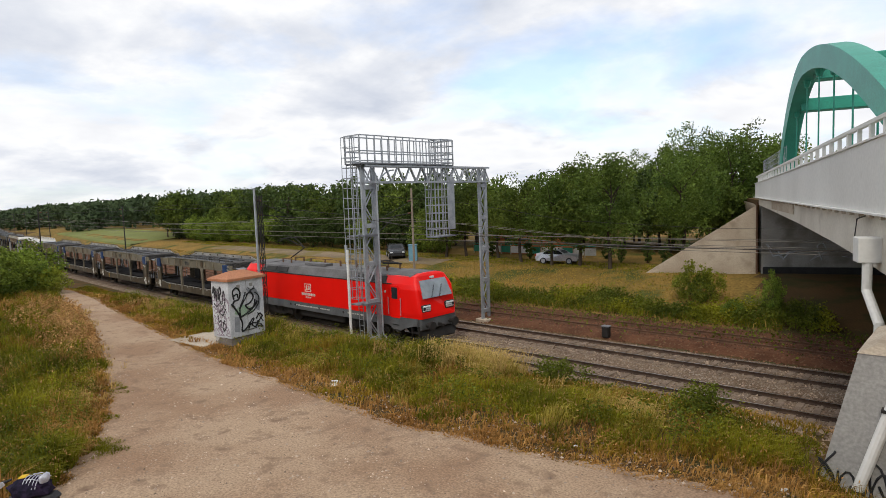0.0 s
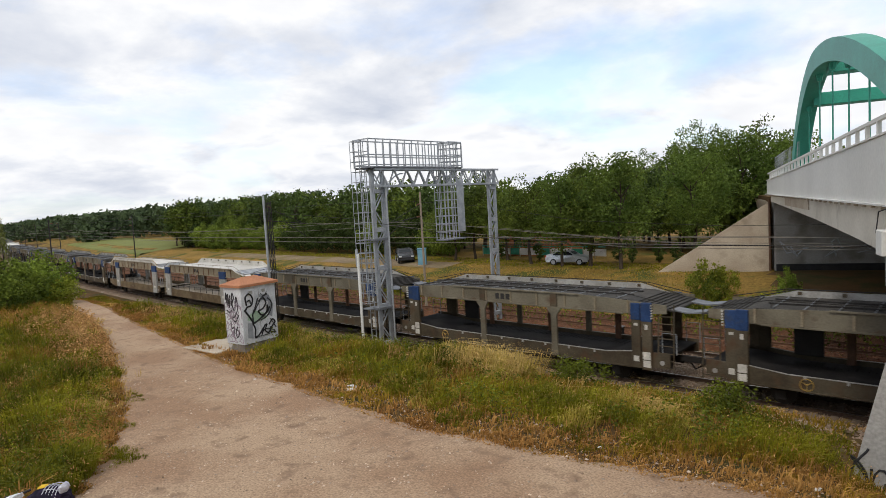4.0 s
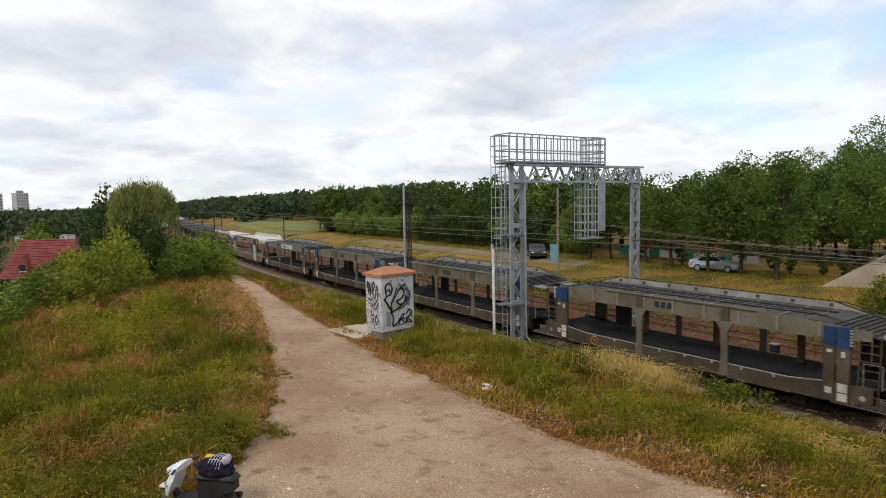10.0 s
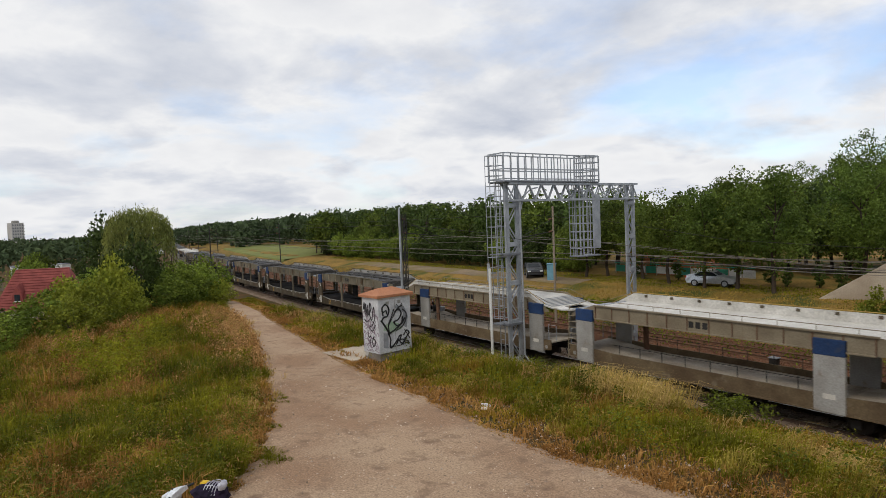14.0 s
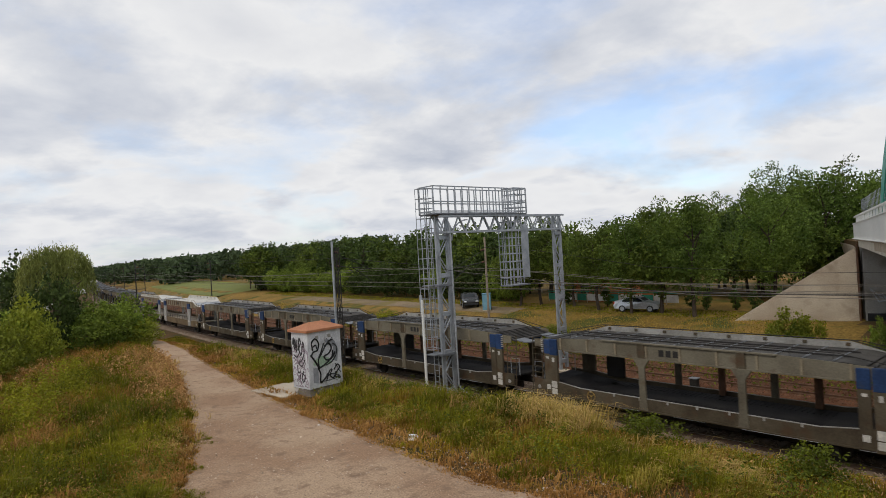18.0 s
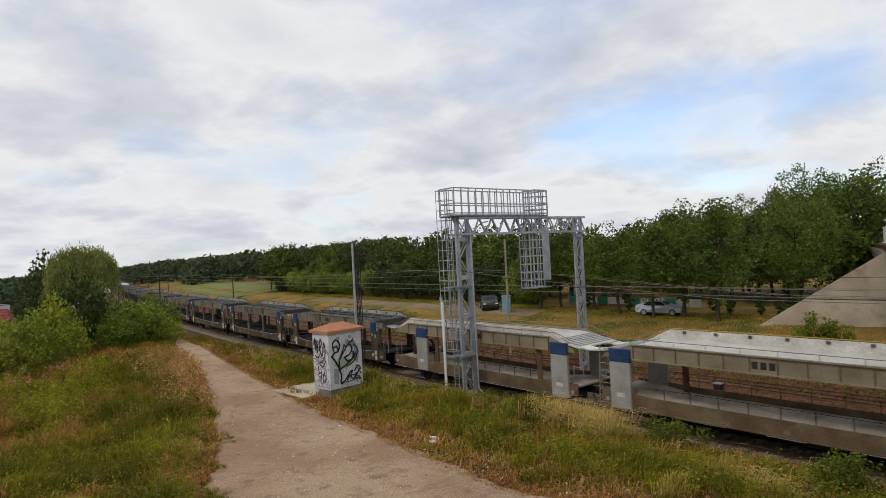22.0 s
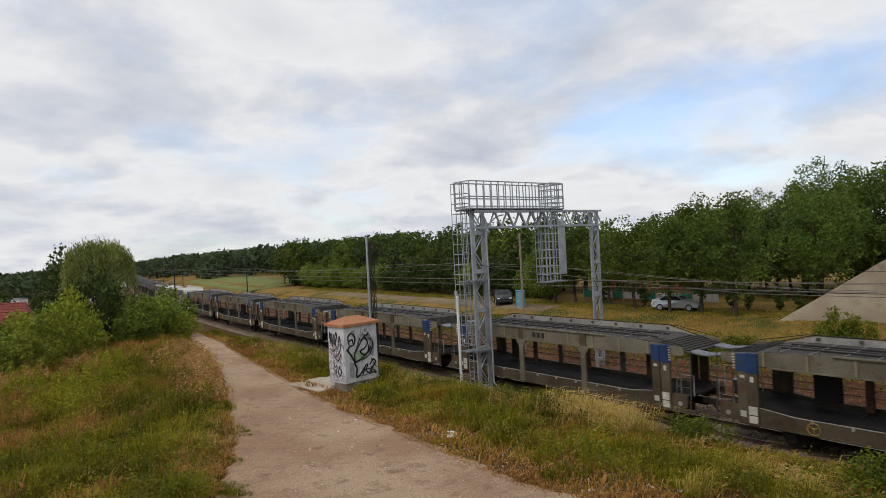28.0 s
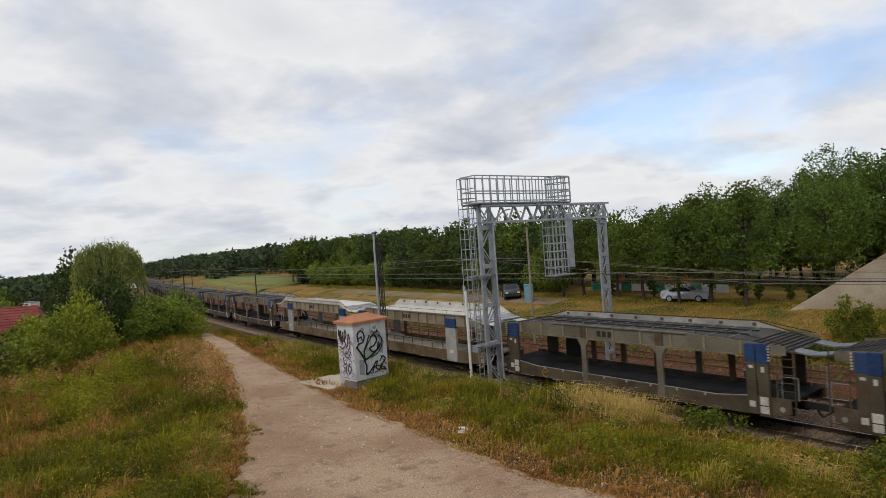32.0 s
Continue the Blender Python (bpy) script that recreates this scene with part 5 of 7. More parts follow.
    # bold letters on the long face, u along it and v up it
    for p, w in (([(0.12, 0.70), (0.10, 0.84), (0.22, 0.90), (0.31, 0.80), (0.26, 0.68), (0.14, 0.66), (0.08, 0.60)], 0.075),
                 ([(0.06, 0.60), (0.16, 0.50), (0.26, 0.38), (0.30, 0.34), (0.50, 0.40), (0.72, 0.50), (0.80, 0.58)], 0.085),
                 ([(0.46, 0.78), (0.36, 0.62), (0.28, 0.50), (0.29, 0.36)], 0.07), ([(0.30, 0.52), (0.44, 0.66), (0.60, 0.80), (0.74, 0.84)], 0.065),
                 ([(0.50, 0.74), (0.62, 0.78), (0.70, 0.68), (0.60, 0.58), (0.46, 0.54), (0.56, 0.46), (0.70, 0.50), (0.74, 0.62)], 0.075),
                 ([(0.76, 0.76), (0.86, 0.68), (0.84, 0.54), (0.70, 0.42), (0.52, 0.37)], 0.06), ([(0.14, 0.76), (0.22, 0.78), (0.24, 0.72)], 0.06),
                 ([(0.27, 0.33), (0.33, 0.22), (0.31, 0.10), (0.34, 0.06), (0.46, 0.12), (0.56, 0.20)], 0.075),
                 ([(0.52, 0.10), (0.60, 0.24), (0.68, 0.26), (0.62, 0.16), (0.72, 0.10), (0.80, 0.20)], 0.065), ([(0.56, 0.16), (0.70, 0.18), (0.90, 0.12)], 0.06),
                 ([(0.76, 0.26), (0.86, 0.34), (0.94, 0.28), (0.86, 0.22), (0.78, 0.12), (0.94, 0.08)], 0.065), ([(0.34, 0.08), (0.60, 0.07), (0.92, 0.10)], 0.05),
                 ([(0.80, 0.36), (0.90, 0.24), (0.96, 0.18)], 0.045), ([(0.55, 0.88), (0.64, 0.82), (0.74, 0.88)], 0.035)):
        stroke(curve([(u * 1.46 + 0.03, 0.34 + v * 1.95) for u, v in p]), w, "long", M_BLACK, "bold black sprayed letter")
    rng = random.Random(21)
    m_thin = material("violet_grey_spray", (0.22, 0.17, 0.21), (0.32, 0.26, 0.30), 0.8, scale=4, fine=30, bump=0.0)
    for k in range(52):
        x, z = -rng.uniform(0.1, 0.92), rng.uniform(0.5, 2.0)
        p = [(x, z)]
        for i in range(4):
            x, z = x + rng.uniform(-0.16, 0.16), z - rng.uniform(-0.02, 0.16)
            p.append((min(-0.03, max(-0.98, x)), min(2.2, max(0.36, z))))
        stroke(curve(p, 3), 0.024, "short", m_thin, "thin violet-grey sprayed line")
    for p, w in (([(0.05, 0.80), (0.12, 0.92), (0.16, 0.70), (0.22, 0.90), (0.28, 0.66), (0.36, 0.88)], 0.06), ([(0.40, 0.70), (0.50, 0.92), (0.58, 0.84), (0.46, 0.72), (0.56, 0.60)], 0.06),
                 ([(0.62, 0.62), (0.74, 0.86), (0.80, 0.66), (0.60, 0.50), (0.40, 0.46), (0.62, 0.40), (0.82, 0.52)], 0.05), ([(0.10, 0.60), (0.30, 0.56), (0.44, 0.62)], 0.05),
                 ([(0.70, 0.30), (0.58, 0.18), (0.66, 0.10), (0.80, 0.20), (0.62, 0.26)], 0.045), ([(0.30, 0.40), (0.36, 0.26), (0.50, 0.30), (0.44, 0.14)], 0.04)):
        stroke(curve([(-0.98 + u * 0.94, 0.34 + v * 1.95) for u, v in p]), w, "short", M_BLACK, "black sprayed stroke")
    # haze of grey and green spray
    m_haze = material("grey_spray_haze", (0.30, 0.31, 0.33), (0.22, 0.23, 0.25), 0.8, scale=4, fine=30, bump=0.05)
    m_haze2 = material("green_spray_haze", (0.30, 0.42, 0.30), (0.36, 0.46, 0.34), 0.8, scale=4, fine=30, bump=0.05)
    for pts, m in (([(0.75, 2.02), (1.2, 1.95), (1.38, 1.55), (1.3, 1.1), (1.12, 1.2), (1.15, 1.7), (0.85, 1.8)], m_haze), ([(0.2, 1.05), (0.42, 1.0), (0.4, 0.45), (0.18, 0.5)], m_haze), ([(0.55, 1.45), (0.95, 1.3), (1.05, 1.1), (0.6, 1.0), (0.2, 1.15), (0.25, 1.3)], m_haze2)):
        bm = bmesh.new()
        f = [bm.verts.new((0.0045, y, z)) for y, z in pts]
        b = [bm.verts.new((-0.004, y, z)) for y, z in pts]
        bm.faces.new(f)
        for i in range(len(pts)):
            bm.faces.new((f[i], b[i], b[(i + 1) % len(pts)], f[(i + 1) % len(pts)]))
        part("spray_patch", bm, m, top)
    slab = empty("concrete_pad", pose(-20.9, 10.75, z0, 0, 0, 7), "worn concrete pad beside the trackside cabinet", "slab")
    bm = bmesh.new()
    box(bm, (-0.95, 0.25, -0.02), (2.2, 2.0, 0.16), 0.02)
    part("slab_top", bm, M_CONC, slab)


cabinet()


# ---------------------------------------------------------------- masts and wires
def mast(x, y, z0, h, reach, mat, label, arm_z=6.9):
    top = empty("catenary_mast", pose(x, y, z0), label, "mast", "catenary masts")
    bm = bmesh.new()
    rod(bm, (0, 0, -0.3), (0, 0, h), 0.095, 8, 0.07)
    part("pole", bm, mat, top)
    s = 1 if reach > 0 else -1
    bm = bmesh.new()
    rod(bm, (0, 0, arm_z), (0, reach, arm_z - 0.35), 0.03, 6)
    rod(bm, (0, 0, arm_z + 0.9), (0, reach * 0.9, arm_z - 0.25), 0.02, 6)
    rod(bm, (0, reach * 0.5, arm_z - 0.2), (0, reach, arm_z - 1.2), 0.025, 6)
    part("cantilever_arm", bm, M_DARK, top)
    for z in (arm_z, arm_z + 0.9):
        part("insulator", one(rod, (0, s * 0.15, z), (0, s * 0.45, z - 0.04), 0.06, 8), M_RUST, top)
    return top


def masts():
    mast(-34.4, 20.6, 0.2, 8.5, 3.0, M_GALV, "grey catenary mast beside the near track")
    bm = bmesh.new()
    lattice(bm, (-34.1, 20.75, 0.2), (-34.1, 20.75, 8.3), 0.22, 0.22, 18, t=0.025)
    ob = part("lattice_mast", bm, M_DARK)
    tagged(ob, "dark slender lattice mast beside the catenary mast", "mast")
    mast(-31.7, 31.9, -0.2, 8.7, -3.4, M_CONCPOST, "brown weathered catenary mast beyond the tracks")
    for x in (-92, -150, -208, -268):
        mast(x, track_y(x) - 3.0, 0, 8.3, 2.6, M_DARK, "dark distant catenary mast")
        mast(x, track_y(x) + 7.4, 0, 8.3, -3.0, M_DARK, "dark distant catenary mast")


masts()


def wires():
    """Contact and carrying wires over each track, with droppers."""
    for v, zc, zm in ((0.0, 5.6, 6.75), (4.0, 5.45, 6.6), (8.6, 5.1, 6.1)):
        top = empty("catenary_wire", Matrix(), "thin dark overhead catenary wires above the track", "wire", "overhead wires")
        sup = [-268, -208, -150, -92, -34, 26]
        bm = bmesh.new()
        chain(bm, [(x, track_y(x) + v, min(zc, 5.5 if x < 0 else 5.3)) for x in (-268, -208, -150, -120, -92, -62, -34, -14, 8, 40)], 0.011, 4)
        part("contact_wire", bm, M_WIRE, top)
        bm = bmesh.new()
        pts = []
        for a, b in zip(sup, sup[1:]):
            for i in range(8):
                x = a + (b - a) * i / 8
                pts.append((x, track_y(x) + v, zm - 0.9 * 4 * (i / 8) * (1 - i / 8) * 0.6 - 0.9 * sm(x, -26, -12)))
        chain(bm, pts, 0.012, 4)
        part("carrying_wire", bm, M_WIRE, top)
        bm = bmesh.new()
        for p in pts[1::2]:
            rod(bm, p, (p[0], p[1], zc), 0.007, 4)
        part("dropper", bm, M_DARK, top)
    top = empty("feeder_wire", Matrix(), "thin dark feeder wires strung between the masts", "wire")
    for dy, z in ((7.6, 8.0), (9.5, 4.55), (-2.9, 7.6)):
        part("strand", one(chain, [(x, track_y(x) + dy, z - max(0.0, z - 5.7) * sm(x, -34, -12)) for x in (-208, -150, -92, -34, -26, -18, -10, 30)], 0.011, 4), M_DARK, top)


wires()


# ---------------------------------------------------------------- beyond the tracks: cars, boxes, yard
def blue_box():
    x, y = -43.9, 43.9
    top = empty("blue_cabinet", pose(x, y, ground_z(x, y), 0, 0, 40), "light blue upright utility cabinet on the grass", "cabinet")
    part("body", one(box, (0, 0, 0.85), (0.85, 0.8, 1.6), 0.03), M_BLUEBOX, top)
    part("plinth", one(box, (0, 0, 0.03), (0.8, 0.75, 0.16)), M_CONC, top)
    part("lid", one(box, (0, 0, 1.68), (0.95, 0.9, 0.08), 0.02), M_BLUEBOX, top)


blue_box()


def saloon_car(x, y, yaw, paint, label, size=1.0):
    top = empty("saloon_car", pose(x, y, ground_z(x, y), 0, 0, yaw) @ Matrix.Scale(size, 4), label, "car", "parked cars")
    prof = [(2.2, 0.32), (2.25, 0.62), (2.1, 0.82), (1.0, 0.98), (0.25, 1.42), (-0.85, 1.46), (-1.55, 1.12), (-2.15, 1.04), (-2.25, 0.6), (-2.15, 0.32)]
    bm = bmesh.new()
    rings = []
    for yy, k in ((-0.86, 0.97), (-0.80, 1.0), (0.80, 1.0), (0.86, 0.97)):
        rings.append([(px * k, yy * (1.0 if z < 1.0 else 0.84), z) for px, z in prof])
    part("body", lofted(rings), paint, top)
    for s in (-1, 1):
        bm = bmesh.new()
        prism(bm, [(0.85, 1.0), (0.24, 1.36), (-0.25, 1.38), (-0.25, 1.0)], s * 0.80 - 0.04, s * 0.80 + 0.04)
        part("side_window", bm, M_GLASS, top)
        bm = bmesh.new()
        prism(bm, [(-0.33, 1.0), (-0.33, 1.38), (-0.85, 1.39), (-1.35, 1.1), (-1.3, 1.0)], s * 0.80 - 0.04, s * 0.80 + 0.04)
        part("side_window", bm, M_GLASS, top)
        for wx in (1.38, -1.35):
            w = part("wheel", one(rod, (wx, s * 0.68, 0.32), (wx, s * 0.88, 0.32), 0.33, 20), M_BLACK, top)
            part("rim", one(rod, (wx, s * 0.87, 0.32), (wx, s * 0.895, 0.32), 0.22, 12), M_GALV, w)
        part("headlight", one(box, (2.12, s * 0.62, 0.7), (0.2, 0.3, 0.14), 0.03), M_LAMP, top)
        part("tail_light", one(box, (-2.17, s * 0.62, 0.86), (0.14, 0.3, 0.16), 0.03), M_RED, top)
        part("mirror", one(box, (0.75, s * 0.93, 1.02), (0.12, 0.16, 0.12), 0.03), paint, top)
    bm = bmesh.new()
    for px, z, nx in ((0.62, 1.2, 1), (-1.22, 1.28, -1)):
        box(bm, (0, 0, 0), (0.05, 1.2, 0.5), 0.0, pose(px, 0, z, 0, -58 if nx > 0 else 64, 0))
    part("screen", bm, M_GLASS, top)
    part("bumper", one(box, (2.2, 0, 0.42), (0.12, 1.5, 0.2), 0.03), M_BLACK, top)
    return top


M_SILVER = material("silver_car_paint", (0.50, 0.52, 0.54), (0.46, 0.48, 0.50), 0.3, 0.5, scale=1, fine=10, bump=0.0)
M_DARKCAR = material("dark_car_paint", (0.03, 0.032, 0.036), (0.025, 0.026, 0.03), 0.25, 0.3, scale=1, fine=10, bump=0.0)
saloon_car(-28.7, 47.2, 12, M_SILVER, "silver saloon car parked on the grass by the trees", 0.88)
saloon_car(-48.0, 45.3, -38, M_DARKCAR, "dark saloon car parked by the trees")


def yard():
    xs = [-90 + 2.0 * i for i in range(26)]
    verts = []
    for x in xs:
        for f in (0, 0.33, 0.66, 1):
            y = track_y(x) + 19 + 3.2 * f + 0.6 * noise.noise((x * 0.3, f, 2))
            verts.append((x, y, ground_z(x, y) + 0.03))
    faces = [(4 * i + j, 4 * i + 4 + j, 4 * i + 5 + j, 4 * i + 1 + j) for i in range(25) for j in range(3)]
    ob = raw("dirt_yard", verts, faces, material("grey_dirt", (0.25, 0.185, 0.115), (0.17, 0.125, 0.075), 0.95, scale=0.35, fine=6, bump=0.5, grain=(0.6, 1.3), spot=((0.17, 0.13, 0.045), 0.5, 0.5, 0.62)))
    tagged(ob, "bare grey dirt yard beyond the railway", "yard", kind="structure")


yard()


def garden_fence():
    top = empty("garden_fence", pose(-40, 52.2, 1.5), "white and green garden fence behind the parked car", "fence")
    m_g = material("green_fence_paint", (0.05, 0.30, 0.20), (0.04, 0.24, 0.16), 0.6, scale=2, fine=20)
    for i in range(12):
        part("panel", one(box, (1.25 * i - 2, 0, 0.55), (1.15, 0.06, 0.7), 0.01), M_WHITE if i % 3 else m_g, top)
        part("post", one(box, (1.25 * i - 2.62, 0, 0.55), (0.09, 0.09, 1.1)), M_CONC, top)
    part("rail", one(box, (4.8, -0.04, 1.1), (15, 0.06, 0.08)), m_g, top)
    shed = empty("garden_hut", pose(-37.0, 54.5, 1.5, 0, 0, 4), "small orange-brown garden hut among the trees", "hut")
    m_o = material("orange_brown_boards", (0.42, 0.16, 0.06), (0.33, 0.12, 0.05), 0.8, scale=2, fine=20)
    part("wall", one(box, (0, 0, 1.15), (9.0, 3.0, 2.3), 0.02), m_o, shed)
    bm = bmesh.new()
    prism(bm, [(-4.8, 2.3), (4.8, 2.3), (4.5, 2.75), (-4.5, 2.75)], -1.8, 1.8)
    part("roof", bm, M_GALVD, shed)
    part("window", one(box, (-1.5, -1.52, 1.3), (0.9, 0.05, 0.8)), M_GLASS, shed)


garden_fence()


# ---------------------------------------------------------------- far left: house, towers
def red_roof_house():
    top = empty("house", pose(-75, 2.3, -2.1, 0, 0, 66) @ Matrix.Diagonal((0.52, 0.55, 1.1, 1.0)), "house with red tiled hipped roof and dormers, half hidden", "house")
    m_wall = material("cream_render", (0.58, 0.52, 0.42), (0.50, 0.44, 0.35), 0.9, scale=1, fine=18, bump=0.1)
    part("wall", one(box, (0, 0, 0.3), (13.0, 7.6, 4.6)), m_wall, top)
    roof = part("roof", lofted([[(-7.2, -4.6, 2.5), (7.2, -4.6, 2.5), (7.2, 4.6, 2.5), (-7.2, 4.6, 2.5)], [(-4.6, -0.15, 6.0), (4.8, -0.15, 6.0), (4.8, 0.15, 6.0), (-4.6, 0.15, 6.0)]]), M_TILE, top, "red clay tile roof")
    for i in range(15):
        f = (i + 0.5) / 15
        bm = one(box, (0, 0, 0), (13.6 - 4.6 * f, 0.06, 0.05), 0.0, pose(0.05 * f, -4.62 + 4.45 * f, 2.54 + 3.5 * f, 38, 0, 0))
        part("tile_course", bm, M_TILE, roof)
    for x in (-3.0, 2.6):
        d = part("dormer", lofted([[(x - 1.0, -3.9, 3.1), (x + 1.0, -3.9, 3.1), (x + 0.75, -3.9, 4.0), (x, -3.9, 4.6), (x - 0.75, -3.9, 4.0)], [(x - 1.0, -1.4, 3.1), (x + 1.0, -1.4, 3.1), (x + 0.75, -1.4, 4.2), (x, -1.4, 4.9), (x - 0.75, -1.4, 4.2)]]), M_TILE, top, "arched dormer")
        part("dormer_window", one(box, (x, -3.93, 3.55), (0.95, 0.08, 0.6), 0.02), M_GLASS, d)
        part("dormer_frame", one(box, (x, -3.91, 3.22), (1.2, 0.1, 0.08)), M_WHITE, d)
    return top


M_TILE = material("red_clay_tiles", (0.27, 0.07, 0.06), (0.19, 0.045, 0.04), 0.8, scale=1.2, fine=14, bump=0.3)
red_roof_house()


def tower_block(az, dist, width, z1, label):
    x, y = -dist * math.sin(radians(az)), dist * math.cos(radians(az))
    top = empty("tower_block", pose(x, y, -6, 0, 0, az + 25), label, "apartment tower", "tower blocks")
    m_a = M_TOWER
    h = z1 + 6
    part("wall", one(box, (0, 0, h / 2), (width, width * 0.8, h), 0.1), m_a, top)
    part("plant_room", one(box, (0, 0, h + 1.0), (width * 0.45, width * 0.4, 2.0), 0.05), M_CONCD, top)
    for f in range(11):
        z = h - 2.0 - 2.6 * f
        if z < 4:
            break
        for k in range(5):
            part("window", one(box, ((k - 2) * width * 0.19, -width * 0.4 - 0.02, z), (width * 0.09, 0.1, 1.3)), M_TGLASS, top)
        for k in range(3):
            part("balcony", one(box, (width * 0.5 + 0.5, (k - 1) * width * 0.22, z - 0.5), (1.0, width * 0.14, 1.0)), M_CONCD, top)
    return top


M_TOWER = material("pale_tower_render", (0.55, 0.53, 0.50), (0.46, 0.44, 0.42), 0.9, scale=0.1, fine=2, bump=0.0)
M_TGLASS = material("tower_window", (0.10, 0.11, 0.13), (0.14, 0.15, 0.17), 0.3, scale=0.3, fine=3, bump=0.0)
tower_block(89.75, 640, 9.6, 20.6, "pale tall apartment tower with dark balconies on the horizon")
tower_block(91.55, 640, 12.6, 20.2, "grey tall apartment tower on the horizon")


def allotments():
    """Small sheds and greenhouses among the far gardens."""
    rng = random.Random(6)
    for i in range(16):
        x = -rng.uniform(120, 240)
        y = rng.uniform(-14, 24) - (x + 120) * 0.06
        z = ground_z(x, y)
        w, h = rng.uniform(3, 6), rng.uniform(2.0, 2.8)
        hut = empty("allotment_hut", pose(x, y, z, 0, 0, rng.uniform(0, 90)), "small pale allotment hut with a flat dark roof", "hut", "allotment huts")
        part("wall", one(box, (0, 0, h / 2), (w, 3.0, h)), M_WHITE if rng.random() < 0.45 else M_CONCPOST, hut)
        part("roof", one(box, (0, 0, h + 0.1), (w + 0.4, 3.4, 0.2), 0.03), M_GALVD, hut)


allotments()


def white_vans():
    for i, (x, y) in enumerate(((-262, 34), (-255, 36), (-232, 41))):
        van = empty("white_van", pose(x, y, ground_z(x, y), 0, 0, 30), "small white van far along the line", "van", "distant vans")
        bm = bmesh.new()
        prism(bm, [(-2.4, 0.4), (2.4, 0.4), (2.4, 1.1), (1.7, 1.3), (1.2, 2.3), (-2.4, 2.3)], -0.95, 0.95)
        part("body", bm, M_WHITE, van)
        for wx in (-1.5, 1.5):
            part("wheel", one(rod, (wx, -0.98, 0.36), (wx, 0.98, 0.36), 0.36, 12), M_BLACK, van)


white_vans()


# ---------------------------------------------------------------- beside the path: scooter and litter
def scooter():
    x, y = -10.35, 2.0
    top = empty("motor_scooter", pose(x, y, ground_z(x, y) - 0.02, 0, 0, 222) @ Matrix.Scale(0.84, 4), "white and black motor scooter with a bag on its seat", "scooter")
    m_w = material("white_plastic", (0.72, 0.74, 0.77), (0.66, 0.68, 0.71), 0.35, scale=3, fine=20, bump=0.0)
    # front shield and nose, x is forward
    part("front_shield", lofted([[(0.50, -0.20, 0.35), (0.50, 0.20, 0.35), (0.58, 0.17, 0.35), (0.58, -0.17, 0.35)], [(0.40, -0.22, 0.58), (0.40, 0.22, 0.58), (0.55, 0.18, 0.58), (0.55, -0.18, 0.58)], [(0.30, -0.15, 0.82), (0.30, 0.15, 0.82), (0.42, 0.12, 0.82), (0.42, -0.12, 0.82)]]), m_w, top, "glossy white front shield")
    part("handlebar_cover", lofted([[(0.24, -0.26, 0.85), (0.24, -0.22, 0.93), (0.36, -0.22, 0.91), (0.38, -0.26, 0.84)], [(0.22, 0.0, 0.84), (0.22, 0.0, 0.97), (0.40, 0.0, 0.95), (0.44, 0.0, 0.83)], [(0.24, 0.26, 0.85), (0.24, 0.22, 0.93), (0.36, 0.22, 0.91), (0.38, 0.26, 0.84)]]), m_w, top)
    bm = bmesh.new()
    for s in (-1, 1):
        chain(bm, [(0.28, s * 0.24, 0.89), (0.22, s * 0.40, 0.89)], 0.022, 8)
        chain(bm, [(0.32, s * 0.28, 0.90), (0.36, s * 0.42, 0.87)], 0.008, 5)
    part("grip", bm, M_BLACK, top)
    part("headlamp", one(box, (0.53, 0, 0.78), (0.1, 0.22, 0.14), 0.03), M_LAMP, top)
    part("floor_board", one(box, (0.1, 0, 0.28), (0.55, 0.32, 0.07), 0.02), M_BLACK, top)
    part("rear_body", lofted([[(-0.12, -0.14, 0.3), (-0.12, 0.14, 0.3), (-0.12, 0.14, 0.66), (-0.12, -0.14, 0.66)], [(-0.45, -0.18, 0.36), (-0.45, 0.18, 0.36), (-0.45, 0.17, 0.7), (-0.45, -0.17, 0.7)], [(-0.85, -0.10, 0.52), (-0.85, 0.10, 0.52), (-0.85, 0.09, 0.72), (-0.85, -0.09, 0.72)]]), M_BLACK, top)
    part("seat", one(box, (-0.46, 0, 0.73), (0.86, 0.32, 0.16), 0.07), M_BLACK, top, "black vinyl seat")
    part("side_panel", one(box, (-0.35, -0.185, 0.52), (0.4, 0.03, 0.18), 0.01), m_w, top)
    for wx, nm in ((0.62, "front_wheel"), (-0.62, "rear_wheel")):
        w = part(nm, one(rod, (wx, -0.06, 0.23), (wx, 0.06, 0.23), 0.23, 22), M_BLACK, top)
        part("rim", one(rod, (wx, -0.066, 0.23), (wx, 0.066, 0.23), 0.13, 14), M_GALV, w)
    part("front_fork", one(rod, (0.62, 0, 0.23), (0.36, 0, 0.95), 0.04, 8), M_BLACK, top)
    part("front_fender", one(box, (0.62, 0, 0.45), (0.34, 0.16, 0.08), 0.03), m_w, top)
    part("muffler", one(rod, (-0.3, -0.2, 0.24), (-0.8, -0.22, 0.3), 0.06, 10), M_DARK, top)
    bag = empty("checked_bag", pose(x, y, ground_z(x, y), 0, 0, 222) @ Matrix.Scale(0.84, 4) @ pose(-0.42, 0, 0.78), "dark checked jacket and bag lying on the scooter seat", "bag")
    m_navy = material("navy_cloth", (0.010, 0.010, 0.018), (0.03, 0.02, 0.045), 0.9, scale=9, fine=40, bump=0.4, spec=0.1)
    m_yel = material("yellow_cloth", (0.72, 0.48, 0.03), (0.6, 0.38, 0.03), 0.8, scale=6, fine=40, bump=0.3)
    bm = bmesh.new()
    bmesh.ops.create_icosphere(bm, subdivisions=3, radius=1.0)
